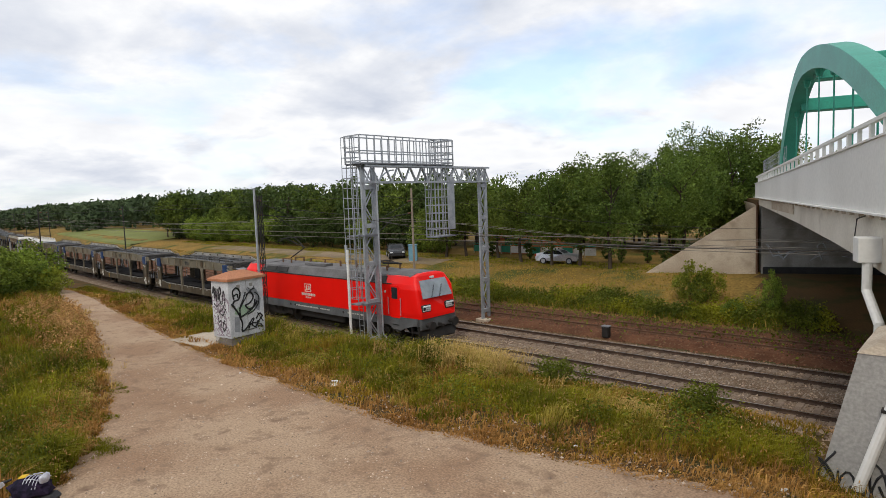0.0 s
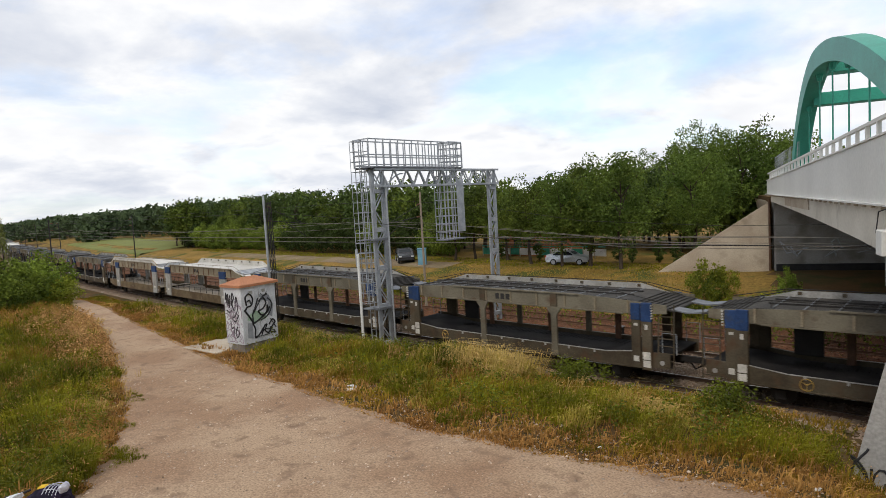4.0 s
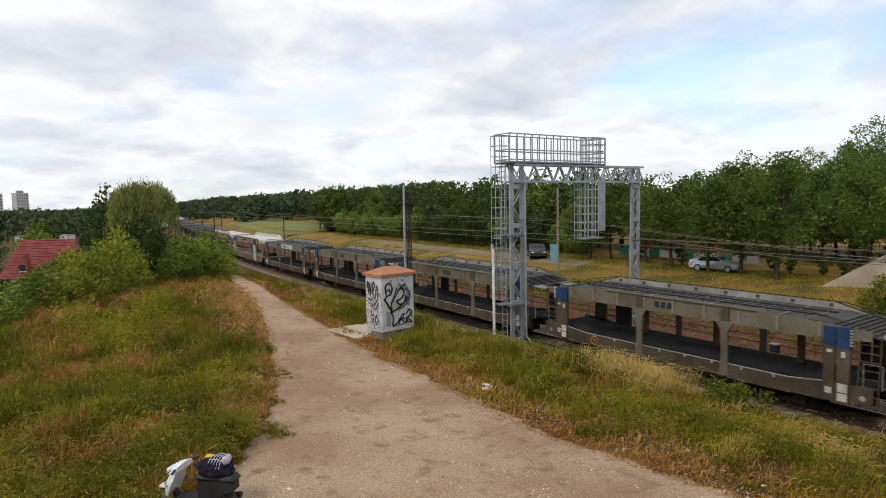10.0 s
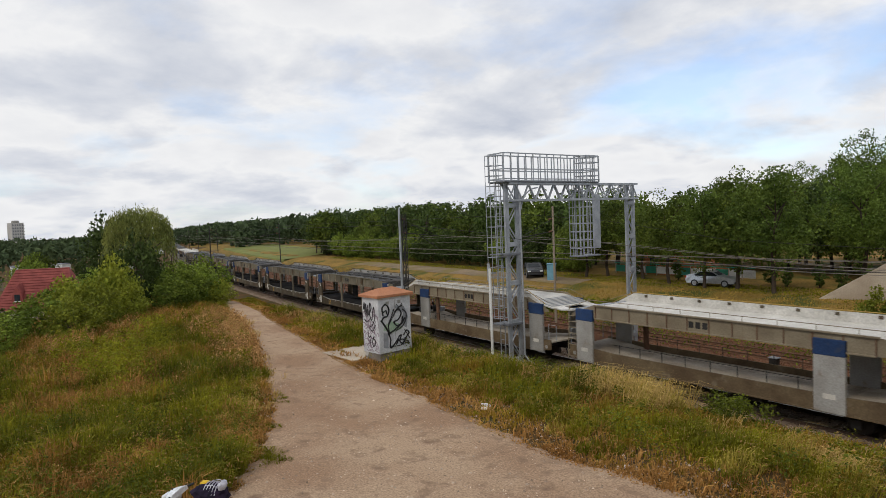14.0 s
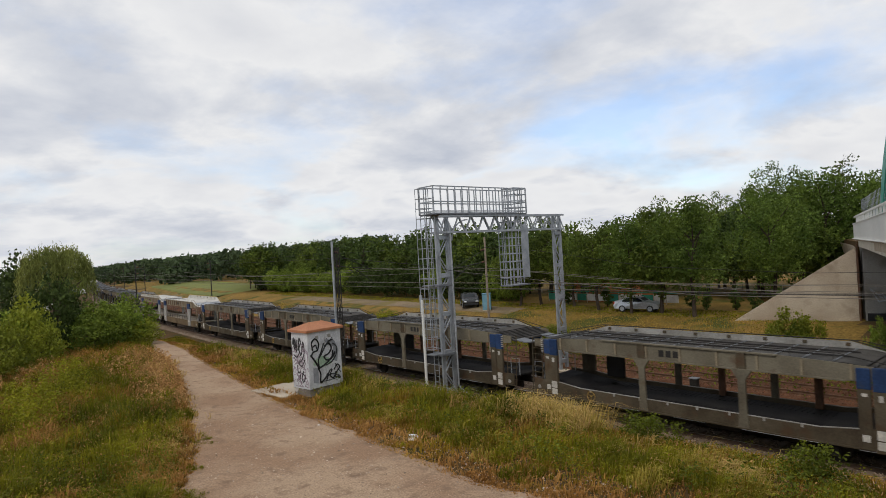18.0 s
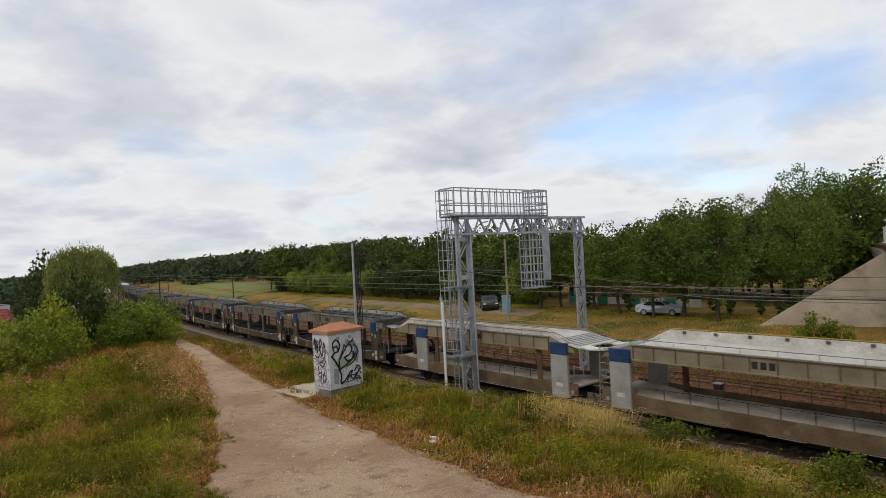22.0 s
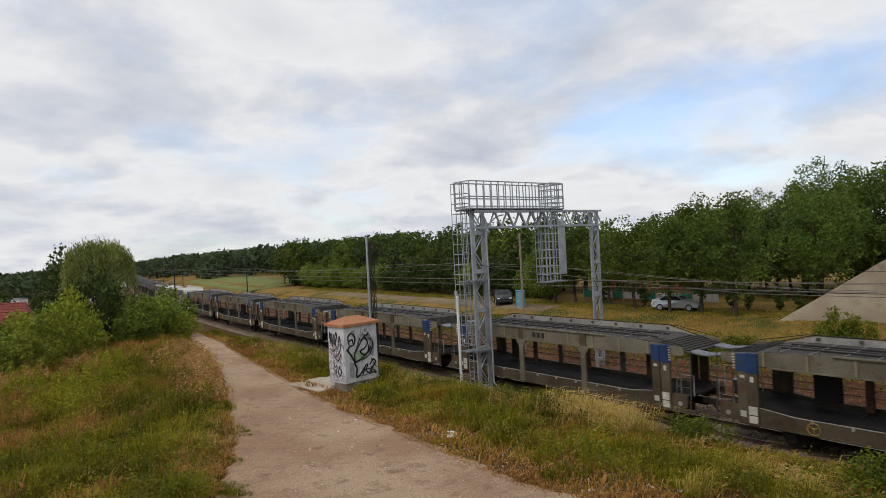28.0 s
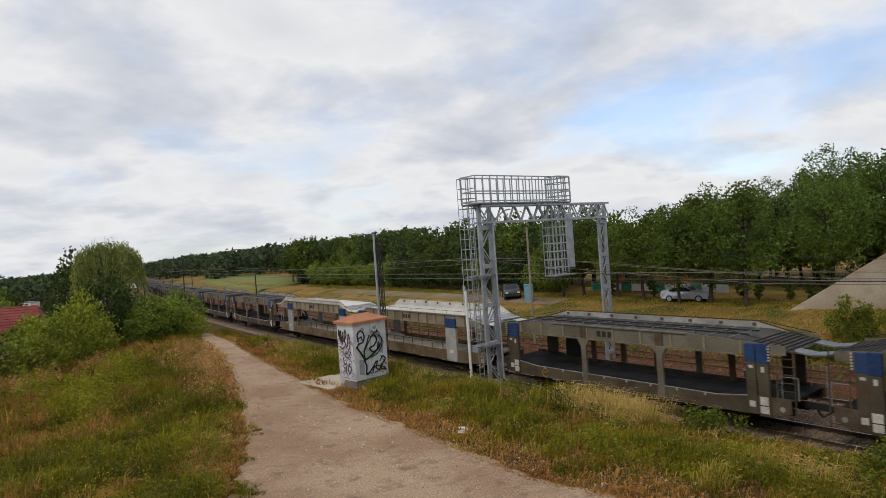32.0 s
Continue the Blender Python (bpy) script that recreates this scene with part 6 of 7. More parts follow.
    for v in bm.verts:
        k = 1 + 0.22 * noise.noise(v.co * 2.2)
        v.co = Vector((v.co.x * 0.37 * k, v.co.y * 0.24 * k, max(0.0, v.co.z * 0.2 * k + 0.10)))
    part("cloth", bm, m_navy, bag)
    bm = bmesh.new()
    bmesh.ops.create_icosphere(bm, subdivisions=2, radius=1.0)
    for v in bm.verts:
        k = 1 + 0.3 * noise.noise(v.co * 2.0 + Vector((5, 0, 0)))
        v.co = Vector((0.14 + v.co.x * 0.10 * k, -0.06 + v.co.y * 0.08 * k, 0.27 + v.co.z * 0.05 * k))
    part("yellow_patch", bm, m_yel, bag, "crumpled yellow cloth")
    part("yellow_patch", one(box, (0.34, -0.14, 0.13), (0.1, 0.1, 0.1), 0.03), m_yel, bag)
    m_check = material("white_check_cloth", (0.55, 0.55, 0.60), (0.40, 0.40, 0.46), 0.9, scale=8, fine=40, bump=0.3)
    for k in range(5):
        pts = [(-0.20 + 0.06 * k, 0.20 * math.cos(b), 0.11 + 0.21 * math.sin(b)) for b in [0.25 + 0.4 * i for i in range(7)]]
        part("white_check", one(chain, pts, 0.008, 5), m_check, bag)
    for k in range(3):
        part("white_check", one(chain, [(-0.26, -0.16 + 0.12 * k, 0.24), (-0.1, -0.17 + 0.13 * k, 0.30), (0.06, -0.16 + 0.12 * k, 0.28)], 0.008, 5), m_check, bag)
    bm = bmesh.new()
    bmesh.ops.create_icosphere(bm, subdivisions=2, radius=1.0)
    for v in bm.verts:
        k = 1 + 0.35 * noise.noise(v.co * 2.4 + Vector((9, 3, 0)))
        v.co = Vector((-0.27 + v.co.x * 0.06 * k, 0.02 + v.co.y * 0.13 * k, 0.28 + v.co.z * 0.09 * k))
    part("white_sleeve", bm, m_check, bag, "crumpled white sleeve")


scooter()


def litter():
    rng = random.Random(31)
    for i, (x, y, s) in enumerate(((-12.5, 9.75, 0.22), (-12.35, 9.55, 0.16), (-1.9, 10.2, 0.10), (-7.6, 9.1, 0.07), (-5.2, 9.6, 0.06), (-10.0, 3.4, 0.07), (-16, 8.9, 0.06), (-3.9, 9.9, 0.06))):
        top = empty("litter_scrap", pose(x, y, ground_z(x, y) + 0.04, 0, 0, rng.uniform(0, 180)), "crumpled white scrap of litter beside the path", "litter", "litter scraps")
        bm = bmesh.new()
        bmesh.ops.create_icosphere(bm, subdivisions=2, radius=s * 0.5)
        for v in bm.verts:
            k = 1 + 0.6 * noise.noise(v.co * (3 / s) + Vector((i, 0, 0)))
            v.co = Vector((v.co.x * 1.5 * k, v.co.y * 0.7 * k, max(-0.03, v.co.z * 0.5 * k)))
        part("crumpled_paper", bm, M_WHITE, top)


litter()


def track_gear():
    """A point lamp and small track boxes between the rails."""
    x = -15.3
    y = track_y(x) + 6.6
    top = empty("track_magnet_box", pose(x, y, -0.3), "dark low lineside equipment box beside the rails", "track box")
    part("body", one(box, (0, 0, 0.35), (0.4, 0.35, 0.6), 0.05), M_DARK, top)
    part("lid", one(box, (0, 0, 0.68), (0.46, 0.4, 0.06), 0.02), M_GALVD, top)


track_gear()


# ---------------------------------------------------------------- trees and bushes
M_LEAF = [material("leaf_mid_green", (0.128, 0.162, 0.025), (0.058, 0.090, 0.015), 0.6, scale=0.4, fine=2, bump=0, island=0.8, trans=0.25, obj=0.6, spec=0.15),
          material("leaf_dark_green", (0.095, 0.138, 0.030), (0.048, 0.078, 0.019), 0.6, scale=0.4, fine=2, bump=0, island=0.8, trans=0.2, obj=0.6, spec=0.15),
          material("leaf_yellow_green", (0.24, 0.26, 0.028), (0.15, 0.18, 0.022), 0.6, scale=0.5, fine=3, bump=0, island=0.7, trans=0.3, obj=0.4, spec=0.15),
          material("leaf_willow", (0.27, 0.29, 0.075), (0.13, 0.16, 0.040), 0.6, scale=0.4, fine=2, bump=0, island=0.6, trans=0.2, grain=(0.5, 1.3), spec=0.15),
          material("leaf_distant", (0.075, 0.105, 0.045), (0.05, 0.075, 0.036), 0.7, scale=0.05, fine=0.6, bump=0, island=0.7, trans=0.15, spec=0.1),
          material("leaf_deep_green", (0.052, 0.076, 0.018), (0.030, 0.048, 0.012), 0.6, scale=0.5, fine=3, bump=0, island=0.8, trans=0.1, obj=0.5, spec=0.12),
          material("leaf_bush_green", (0.185, 0.24, 0.033), (0.09, 0.138, 0.022), 0.6, scale=0.5, fine=3, bump=0, island=0.8, trans=0.15, obj=0.5, spec=0.12),
          material("leaf_fresh_green", (0.150, 0.208, 0.036), (0.070, 0.116, 0.022), 0.6, scale=0.35, fine=2, bump=0, island=0.8, trans=0.3, obj=0.4, spec=0.15)]


def leaf_cards(rs, centres, size, droop=0.0, flat=0.0, thin=1.0):
    """Small folded leaf sprays round the given centres, as arrays."""
    n = len(centres)
    a = rs.normal(size=(n, 3))
    a[:, 2] *= 1 - flat
    a[:, 2] -= droop
    a /= np.linalg.norm(a, axis=1)[:, None]
    b = np.cross(a, rs.normal(size=(n, 3)))
    b /= np.linalg.norm(b, axis=1)[:, None] + 1e-9
    c = np.cross(a, b)
    s = size * rs.uniform(0.6, 1.3, (n, 1))
    tip, back = centres + a * s, centres - a * s * 0.8
    le, ri = centres + b * s * 0.55 * thin + c * s * 0.2 * thin, centres - b * s * 0.55 * thin + c * s * 0.2 * thin
    verts = np.stack([back, le, tip, ri], 1).reshape(-1, 3)
    idx = np.arange(n) * 4
    faces = np.stack([idx, idx + 1, idx + 2, idx + 3], 1)
    return verts, faces


def crown_points(rs, clumps, per, rx, rz, zc, spread, hollow=0.45, skirt=0.0):
    d = rs.normal(size=(clumps, 3))
    d /= np.linalg.norm(d, axis=1)[:, None]
    r = rs.uniform(hollow, 1.0, (clumps, 1)) ** 0.6
    lump = 1 + 0.22 * np.sin(d[:, :1] * 5 + 1.3) * np.cos(d[:, 1:2] * 4.1) + 0.10 * np.clip(rs.normal(size=(clumps, 1)), -1.2, 1.0)
    c = d * r * lump * np.array([rx, rx, rz])
    c[:, 2] = np.where(c[:, 2] < 0, c[:, 2] * (1 - skirt), c[:, 2]) + zc
    p = np.repeat(c, per, 0) + np.clip(rs.normal(size=(clumps * per, 3)), -1.7, 1.5) * spread
    return p


def trunk_mesh(rs, h, r, crown_r, zc, limbs=6, lean=0.3):
    bm = bmesh.new()
    pts = [Vector((0, 0, -0.3))]
    for i in range(1, 6):
        pts.append(Vector((rs.normal() * 0.08 + lean * i / 5, rs.normal() * 0.08, h * 0.8 * i / 5)))
    for i, (a, b) in enumerate(zip(pts, pts[1:])):
        rod(bm, a, b, r * (1 - 0.16 * i), 7, r * (1 - 0.16 * (i + 1)))
    for k in range(limbs):
        a = pts[2 + k % 3]
        ang = 6.28 * k / limbs + rs.uniform(-0.4, 0.4)
        m = a + Vector((math.cos(ang) * crown_r * 0.35, math.sin(ang) * crown_r * 0.35, h * 0.14))
        e = m + Vector((math.cos(ang) * crown_r * 0.4, math.sin(ang) * crown_r * 0.4, h * 0.12))
        rod(bm, a, m, r * 0.4, 5, r * 0.28)
        rod(bm, m, e, r * 0.28, 5, r * 0.1)
    return bm


TREE_KINDS = {}


def tree_kind(key, seed, h, crown_r, zc, rz, trunk_r, mat, clumps=130, per=60, leaf=0.155, spread=0.40, skirt=0.0, limbs=6):
    rs = np.random.RandomState(seed)
    bm = trunk_mesh(rs, h, trunk_r, crown_r, zc, limbs)
    trunk = bpy.data.meshes.new("trunk")
    bm.to_mesh(trunk)
    bm.free()
    trunk.materials.append(M_BARK)
    v, f = leaf_cards(rs, crown_points(rs, clumps, per, crown_r, rz, zc, spread, skirt=skirt), leaf)
    crown = bpy.data.meshes.new("crown")
    crown.from_pydata(v.tolist(), [], f.tolist())
    crown.materials.append(mat)
    TREE_KINDS[key] = (trunk, crown)


def plant(key, x, y, yaw, scale, label, category="tree", name="tree", group="", dz=0.0, tall=1.0):
    top = empty(name, pose(x, y, ground_z(x, y) + dz, 0, 0, yaw), label, category, group)
    trunk, crown = TREE_KINDS[key]
    for nm, me in (("trunk", trunk), ("crown", crown)):
        ob = new(nm, me)
        ob.parent = top
        ob.scale = (scale, scale, scale * tall)
    return top


tree_kind("broad", 1, 9.0, 3.1, 5.6, 3.4, 0.20, M_LEAF[0])
tree_kind("broad2", 2, 9.5, 2.8, 5.9, 3.9, 0.18, M_LEAF[7], per=80, leaf=0.13)
tree_kind("broad3", 3, 8.0, 3.3, 4.9, 3.1, 0.2, M_LEAF[0], clumps=140)
tree_kind("tall", 4, 13.0, 3.6, 7.6, 5.6, 0.26, M_LEAF[7], clumps=200, per=80, leaf=0.15)
tree_kind("slender", 5, 13.0, 2.0, 8.0, 5.2, 0.16, M_LEAF[0], clumps=80, per=30, leaf=0.18, spread=0.42)
tree_kind("bush", 6, 2.6, 1.75, 1.7, 1.8, 0.05, M_LEAF[6], clumps=110, per=30, leaf=0.12, spread=0.2, skirt=0.1)
tree_kind("bush_dark", 7, 2.6, 1.7, 1.75, 1.85, 0.05, M_LEAF[5], clumps=110, per=30, leaf=0.12, spread=0.2, skirt=0.1)
tree_kind("bush_lime", 18, 2.2, 1.6, 1.4, 1.5, 0.04, M_LEAF[2], clumps=60, per=28, leaf=0.11, spread=0.22, skirt=0.1)
tree_kind("bush_yellow", 8, 2.2, 1.6, 1.4, 1.5, 0.04, M_LEAF[2], clumps=100, per=28, leaf=0.11, spread=0.18, skirt=0.1)
tree_kind("wood", 11, 9.0, 3.1, 5.6, 3.5, 0.20, M_LEAF[0], clumps=95, per=20, leaf=0.31, spread=0.42)
tree_kind("wood2", 12, 9.5, 2.9, 5.8, 3.8, 0.18, M_LEAF[1], clumps=95, per=20, leaf=0.31, spread=0.42)
tree_kind("conifer", 9, 2.0, 0.42, 0.9, 0.95, 0.05, M_LEAF[1], clumps=40, per=16, leaf=0.10, spread=0.08, limbs=0)


def front_trees():
    rng = random.Random(14)
    for key, x, y, s, lab in (("broad3", -42.7, 47.6, 0.82, "leaning roadside tree with a dark trunk and dense crown"), ("broad", -41.0, 49.0, 0.85, "roadside tree with dense green crown"),
                              ("broad", -32.6, 47.0, 0.84, "roadside tree with dense green crown"), ("broad2", -28.4, 45.6, 0.82, "dark green tree beside the parked silver car"),
                              ("broad3", -26.2, 46.6, 0.9, "dark green tree beside the parked silver car"), ("broad2", -22.7, 45.2, 0.94, "full-crowned green tree on the grass verge"),
                              ("broad", -36.5, 48.6, 0.8, "roadside tree with dense green crown"), ("broad2", -19.5, 52.5, 0.95, "full-crowned green tree near the bridge bank")):
        plant(key, x, y, rng.uniform(0, 360), s, lab, group="trees beyond the railway")
    # the big group beside the bridge
    for key, x, y, s in (("tall", -27.0, 72, 0.98), ("tall", -22.8, 69, 0.9), ("slender", -19.0, 70, 0.97), ("tall", -31.5, 70, 0.78), ("tall", -16.0, 66, 0.72), ("tall", -25, 64, 0.72), ("broad2", -18.0, 60, 1.15), ("broad2", -14.5, 62, 1.1), ("broad", -33, 58, 1.05)):
        plant(key, x, y, rng.uniform(0, 360), s, "tall dark green tree rising above the wood", group="trees beyond the railway")


front_trees()


def woods():
    rng = random.Random(15)
    x = -10.0
    while x > -132:
        for row in range(3):
            xx = x + rng.uniform(-1.5, 1.5)
            base = (60 if xx > -46 else 55) + 5.0 * row if xx > -62 else 55 + 5.0 * row + (-62 - xx) * 0.06
            y = base + rng.uniform(-1.8, 1.8)
            key = rng.choice(["wood", "wood2", "broad3", "wood2"] if row == 0 else ["wood", "wood2"])
            s = rng.uniform(0.70, 0.95) * (1.0 + 0.04 * row)
            plant(key, xx, y, rng.uniform(0, 360), s, "broadleaf tree in the dense wood beyond the railway", group="wood beyond the railway", tall=rng.uniform(0.9, 1.12))
        x -= 4.2
    # scrub at the wood's foot
    x = -14.0
    while x > -120:
        y = 51.5 + rng.uniform(-0.8, 0.8) + max(0, -62 - x) * 0.05
        if not -46 < x < -10:
            plant(rng.choice(["bush", "bush_dark"]), x, y, rng.uniform(0, 360), rng.uniform(0.9, 1.5), "dense green shrub at the edge of the wood", "bush", "shrub", "shrubs at the wood edge")
        x -= 3.0
    # edge of the wood towards the meadow
    for i in range(26):
        x = -120 - i * 2.4 + rng.uniform(-1, 1)
        y = 53 + i * 1.25 + rng.uniform(-2, 2)
        plant(rng.choice(["wood", "wood2"]), x, y, rng.uniform(0, 360), rng.uniform(0.85, 1.0), "broadleaf tree at the edge of the meadow", group="wood beyond the railway")


woods()


def far_woods():
    """Distant wooded ridge, crowns too many to count."""
    rs = np.random.RandomState(17)
    cs = []
    for i in range(900):
        x = -rs.uniform(205, 700)
        f = rs.uniform(0, 1) ** 1.3
        y = track_y(x) + 24 - 16 * min(1.0, max(0.0, (-x - 260) / 150)) + 95 * f + rs.normal() * 3
        cs.append((x, y, ground_z(x, y) + rs.uniform(2.5, 6.0) + 5.0 * f, rs.uniform(2.8, 4.6)))
    for i in range(420):
        x = -rs.uniform(230, 700)
        y = -rs.uniform(-60, 160) + rs.normal() * 8
        if y > track_y(x) - 16:
            y = track_y(x) - 16 - rs.uniform(0, 30)
        cs.append((x, y, ground_z(x, y) + rs.uniform(2.5, 6.0), rs.uniform(3.0, 5.0)))
    pts = []
    for x, y, z, r in cs:
        d = rs.normal(size=(70, 3))
        d /= np.linalg.norm(d, axis=1)[:, None]
        pts.append(np.array([x, y, z]) + d * r * rs.uniform(0.6, 1.0, (70, 1)) * np.array([1, 1, 1.1]))
    v, f = leaf_cards(rs, np.concatenate(pts), 1.15)
    ob = raw("distant_woods", v.tolist(), f.tolist(), M_LEAF[4])
    tagged(ob, "distant wooded ridge of dark green broadleaf trees", "woods", kind="stuff")


far_woods()


def meadow():
    xs = [-222 + 4 * i for i in range(26)]
    verts = []
    for x in xs:
        for f in (0, 0.03, 0.5, 0.97, 1.0):
            y = track_y(x) + 16 + 19 * f
            verts.append((x, y, ground_z(x, y) + (0.25 if 0 < f < 1 else -0.35)))
    faces = [(5 * i + j, 5 * i + 5 + j, 5 * i + 6 + j, 5 * i + 1 + j) for i in range(25) for j in range(4)]
    m = material("bright_meadow", (0.17, 0.18, 0.04), (0.13, 0.15, 0.035), 0.9, scale=0.08, fine=2.5, bump=0.3)
    ob = raw("meadow", verts, faces, m)
    tagged(ob, "bright green open meadow before the woods", "meadow", kind="structure")


meadow()


def willow():
    rs = np.random.RandomState(23)
    x, y = -53.5, 8.1
    z = ground_z(x, y)
    top = empty("willow_tree", pose(x, y, z), "pale green weeping willow rising behind the bushes", "tree")
    part("trunk", trunk_mesh(rs, 7.0, 0.28, 2.4, 5.0, 7), M_BARK, top)
    strands = []
    for i in range(800):
        a, r = rs.uniform(0, 6.283), math.sqrt(rs.uniform(0, 1)) * 2.35
        zt = 7.55 - 0.06 * r ** 3.6 + rs.normal() * 0.22
        ln = rs.uniform(1.2, 3.6) * (0.45 + 0.2 * r)
        for k in range(int(ln / 0.16)):
            strands.append((math.cos(a) * (r + 0.03 * k) + rs.normal() * 0.06, math.sin(a) * (r + 0.03 * k) + rs.normal() * 0.06, zt - 0.16 * k))
    v, f = leaf_cards(rs, np.array(strands), 0.17, droop=2.4, thin=0.35)
    raw("crown", v.tolist(), f.tolist(), M_LEAF[3], top)


willow()


def left_bushes():
    rng = random.Random(25)
    rows = (("bush_dark", -47.5, 6.9, 1.0, 1.5), ("bush_dark", -45.0, 5.6, 0.85, 1.1), ("bush", -46.5, 9.4, 1.0, 0.9), ("bush", -47.5, 10.7, 1.0, 0.85), ("bush", -44.2, 8.6, 0.8, 0.85), ("bush", -50, 12.1, 1.1, 0.9), ("bush_yellow", -46.8, 12.3, 0.7, 0.9),
            ("bush_yellow", -37.5, 3.2, 0.85, 1.15), ("bush_yellow", -42.0, 4.9, 0.9, 1.5), ("bush_yellow", -39.5, 2.2, 0.9, 1.1), ("bush", -35.5, 0.8, 0.85, 0.8), ("bush_yellow", -33.8, 2.0, 0.75, 1.0), ("bush_dark", -37.0, -1.6, 0.8, 0.8), ("bush", -33.2, -1.2, 0.75, 0.75), ("bush_dark", -33.5, -4.2, 0.9, 0.8),
            ("bush", -30.5, -5.5, 0.9, 0.8), ("bush_dark", -44, -6.5, 0.8, 0.8), ("bush_dark", -56, -9.5, 0.9, 0.9), ("bush", -42.5, 4.2, 0.85, 1.05), ("bush_yellow", -40.5, 5.2, 0.8, 1.0), ("bush", -60, 4.0, 1.0, 0.9), ("bush_dark", -66, 11.0, 1.0, 1.0), ("bush", -60.5, 12.5, 1.0, 0.9), ("bush_dark", -90, 8, 1.0, 1.0), ("bush", -96, -6, 0.9, 1.0), ("bush_dark", -95, 8, 1.2, 1.1), ("bush_dark", -104, -12, 1.1, 1.1), ("bush", -112, 2, 1.5, 1.2), ("bush_dark", -120, 14, 2.6, 1.1), ("bush_dark", -66, -11, 1.0, 1.0), ("bush", -140, 22, 2.4, 1.0), ("bush_dark", -135, -6, 1.8, 1.2))
    names = {"bush": "dense green bush among tall weeds", "bush_dark": "dark green bush with a rounded crown", "bush_yellow": "yellow-green leafy bush among dry weeds"}
    for key, x, y, s, tall in rows:
        plant(key, x, y, rng.uniform(0, 360), s, names[key], "bush", "bush", "bushes beside the path", tall=tall)
    for key, x, y, s, tall in (("bush_lime", -13.5, 38.3, 0.72, 1.2), ("bush_lime", -12.6, 38.9, 0.5, 1.35), ("bush", -13.2, 38.7, 0.42, 1.2), ("bush", -8.9, 37.6, 0.36, 1.9), ("bush_lime", -14.6, 39.4, 0.42, 1.2), ("bush", -10.6, 36.4, 0.36, 0.9)):
        plant(key, x, y, rng.uniform(0, 360), s, "leafy green shrub on the far railway bank", "bush", "bush", "bushes on the far bank", tall=tall)
    for x, y in ((-24.0, 50.0), (-21.8, 50.4), (-20.2, 50.2), (-18.4, 50.4), (-25.6, 50.6), (-17.0, 50.8), (-33.6, 49.8), (-38.6, 50.4)):
        plant("conifer", x, y, rng.uniform(0, 360), rng.uniform(0.8, 1.15), "small dark clipped conifer on the lawn", "conifer", "conifer", "garden conifers")


left_bushes()


def garden_trees():
    """Trees of the gardens behind the house."""
    for key, x, y, s, lab in (("wood2", -89, -4.5, 0.80, "dark green garden tree behind the red-roofed house"), ("wood2", -95, -8.5, 0.78, "dark green garden tree behind the red-roofed house"), ("wood", -126, 3.4, 0.74, "rounded green garden tree beyond the house")):
        plant(key, x, y, 40 * s, s, lab, group="garden trees")


garden_trees()


# ---------------------------------------------------------------- grass and weeds
PATH_L = [(-80, 21.2), (-62, 15.6), (-48, 12.6), (-33, 9.8), (-27, 8.55), (-20.3, 6.75), (-16.5, 5.55), (-14.5, 4.7), (-12.4, 3.5), (-10.6, 2.3), (-8, 0.1), (-2, -5)]
PATH_R = [(-80, 22.6), (-62, 17.2), (-48, 14.2), (-33, 11.4), (-28, 10.7), (-21.5, 9.8), (-17, 9.3), (-13, 8.9), (-9, 8.6), (-6, 8.8), (-3, 9.4), (7, 11.5)]


def edge(rows, x):
    return np.interp(x, [r[0] for r in rows], [r[1] for r in rows])


def field_noise(x, y, k, seed):
    return np.array([noise.noise((a * k, b * k, seed)) for a, b in zip(x, y)])


def heights(x, y):
    return np.array([ground_z(a, b) for a, b in zip(x, y)])


def blades(rs, x, y, h, w, lean):
    """Bent tapering blades, three triangles each."""
    n = len(x)
    z = heights(x, y) - 0.02
    a = rs.uniform(0, 6.283, n)
    ux, uy = np.cos(a), np.sin(a)
    b = rs.uniform(0, 6.283, n)
    lx, ly = np.cos(b) * lean + 0.35 * lean, np.sin(b) * lean
    base = np.stack([x, y, z], 1)
    side = np.stack([ux * w, uy * w, 0 * w], 1)
    mid = base + np.stack([lx * h * 0.3, ly * h * 0.3, h * 0.62], 1)
    tip = base + np.stack([lx * h, ly * h, h * (1 - 0.35 * lean)], 1)
    v = np.stack([base - side, base + side, mid + side * 0.7, mid - side * 0.7, tip], 1).reshape(-1, 3)
    i = np.arange(n) * 5
    f = np.stack([i, i + 1, i + 2, i + 3], 1).tolist() + np.stack([i + 3, i + 2, i + 4], 1).tolist()
    return v.tolist(), f


M_GRASS = material("green_grass_blade", (0.275, 0.252, 0.018), (0.104, 0.112, 0.009), 0.7, scale=0.6, fine=5, bump=0, island=0.75, trans=0.25, spec=0.12)
M_DRY = material("dry_grass_blade", (0.50, 0.285, 0.088), (0.31, 0.152, 0.044), 0.8, scale=0.6, fine=5, bump=0, island=0.6, trans=0.2, spec=0.1)
M_STRAW = material("straw_grass_blade", (0.60, 0.43, 0.155), (0.44, 0.285, 0.085), 0.8, scale=0.5, fine=5, bump=0, island=0.5, trans=0.15, spec=0.1)
M_OLIVE = material("olive_grass_blade", (0.34, 0.215, 0.028), (0.185, 0.118, 0.016), 0.75, scale=0.6, fine=5, bump=0, island=0.6, trans=0.15, spec=0.1)
M_WEED = material("weed_leaf", (0.150, 0.170, 0.016), (0.068, 0.088, 0.010), 0.6, scale=0.6, fine=5, bump=0, island=0.7, trans=0.15, spec=0.12)
M_GOLD = material("yellow_green_weed", (0.29, 0.28, 0.020), (0.165, 0.175, 0.014), 0.6, scale=0.6, fine=5, bump=0, island=0.6, trans=0.3, spec=0.12)
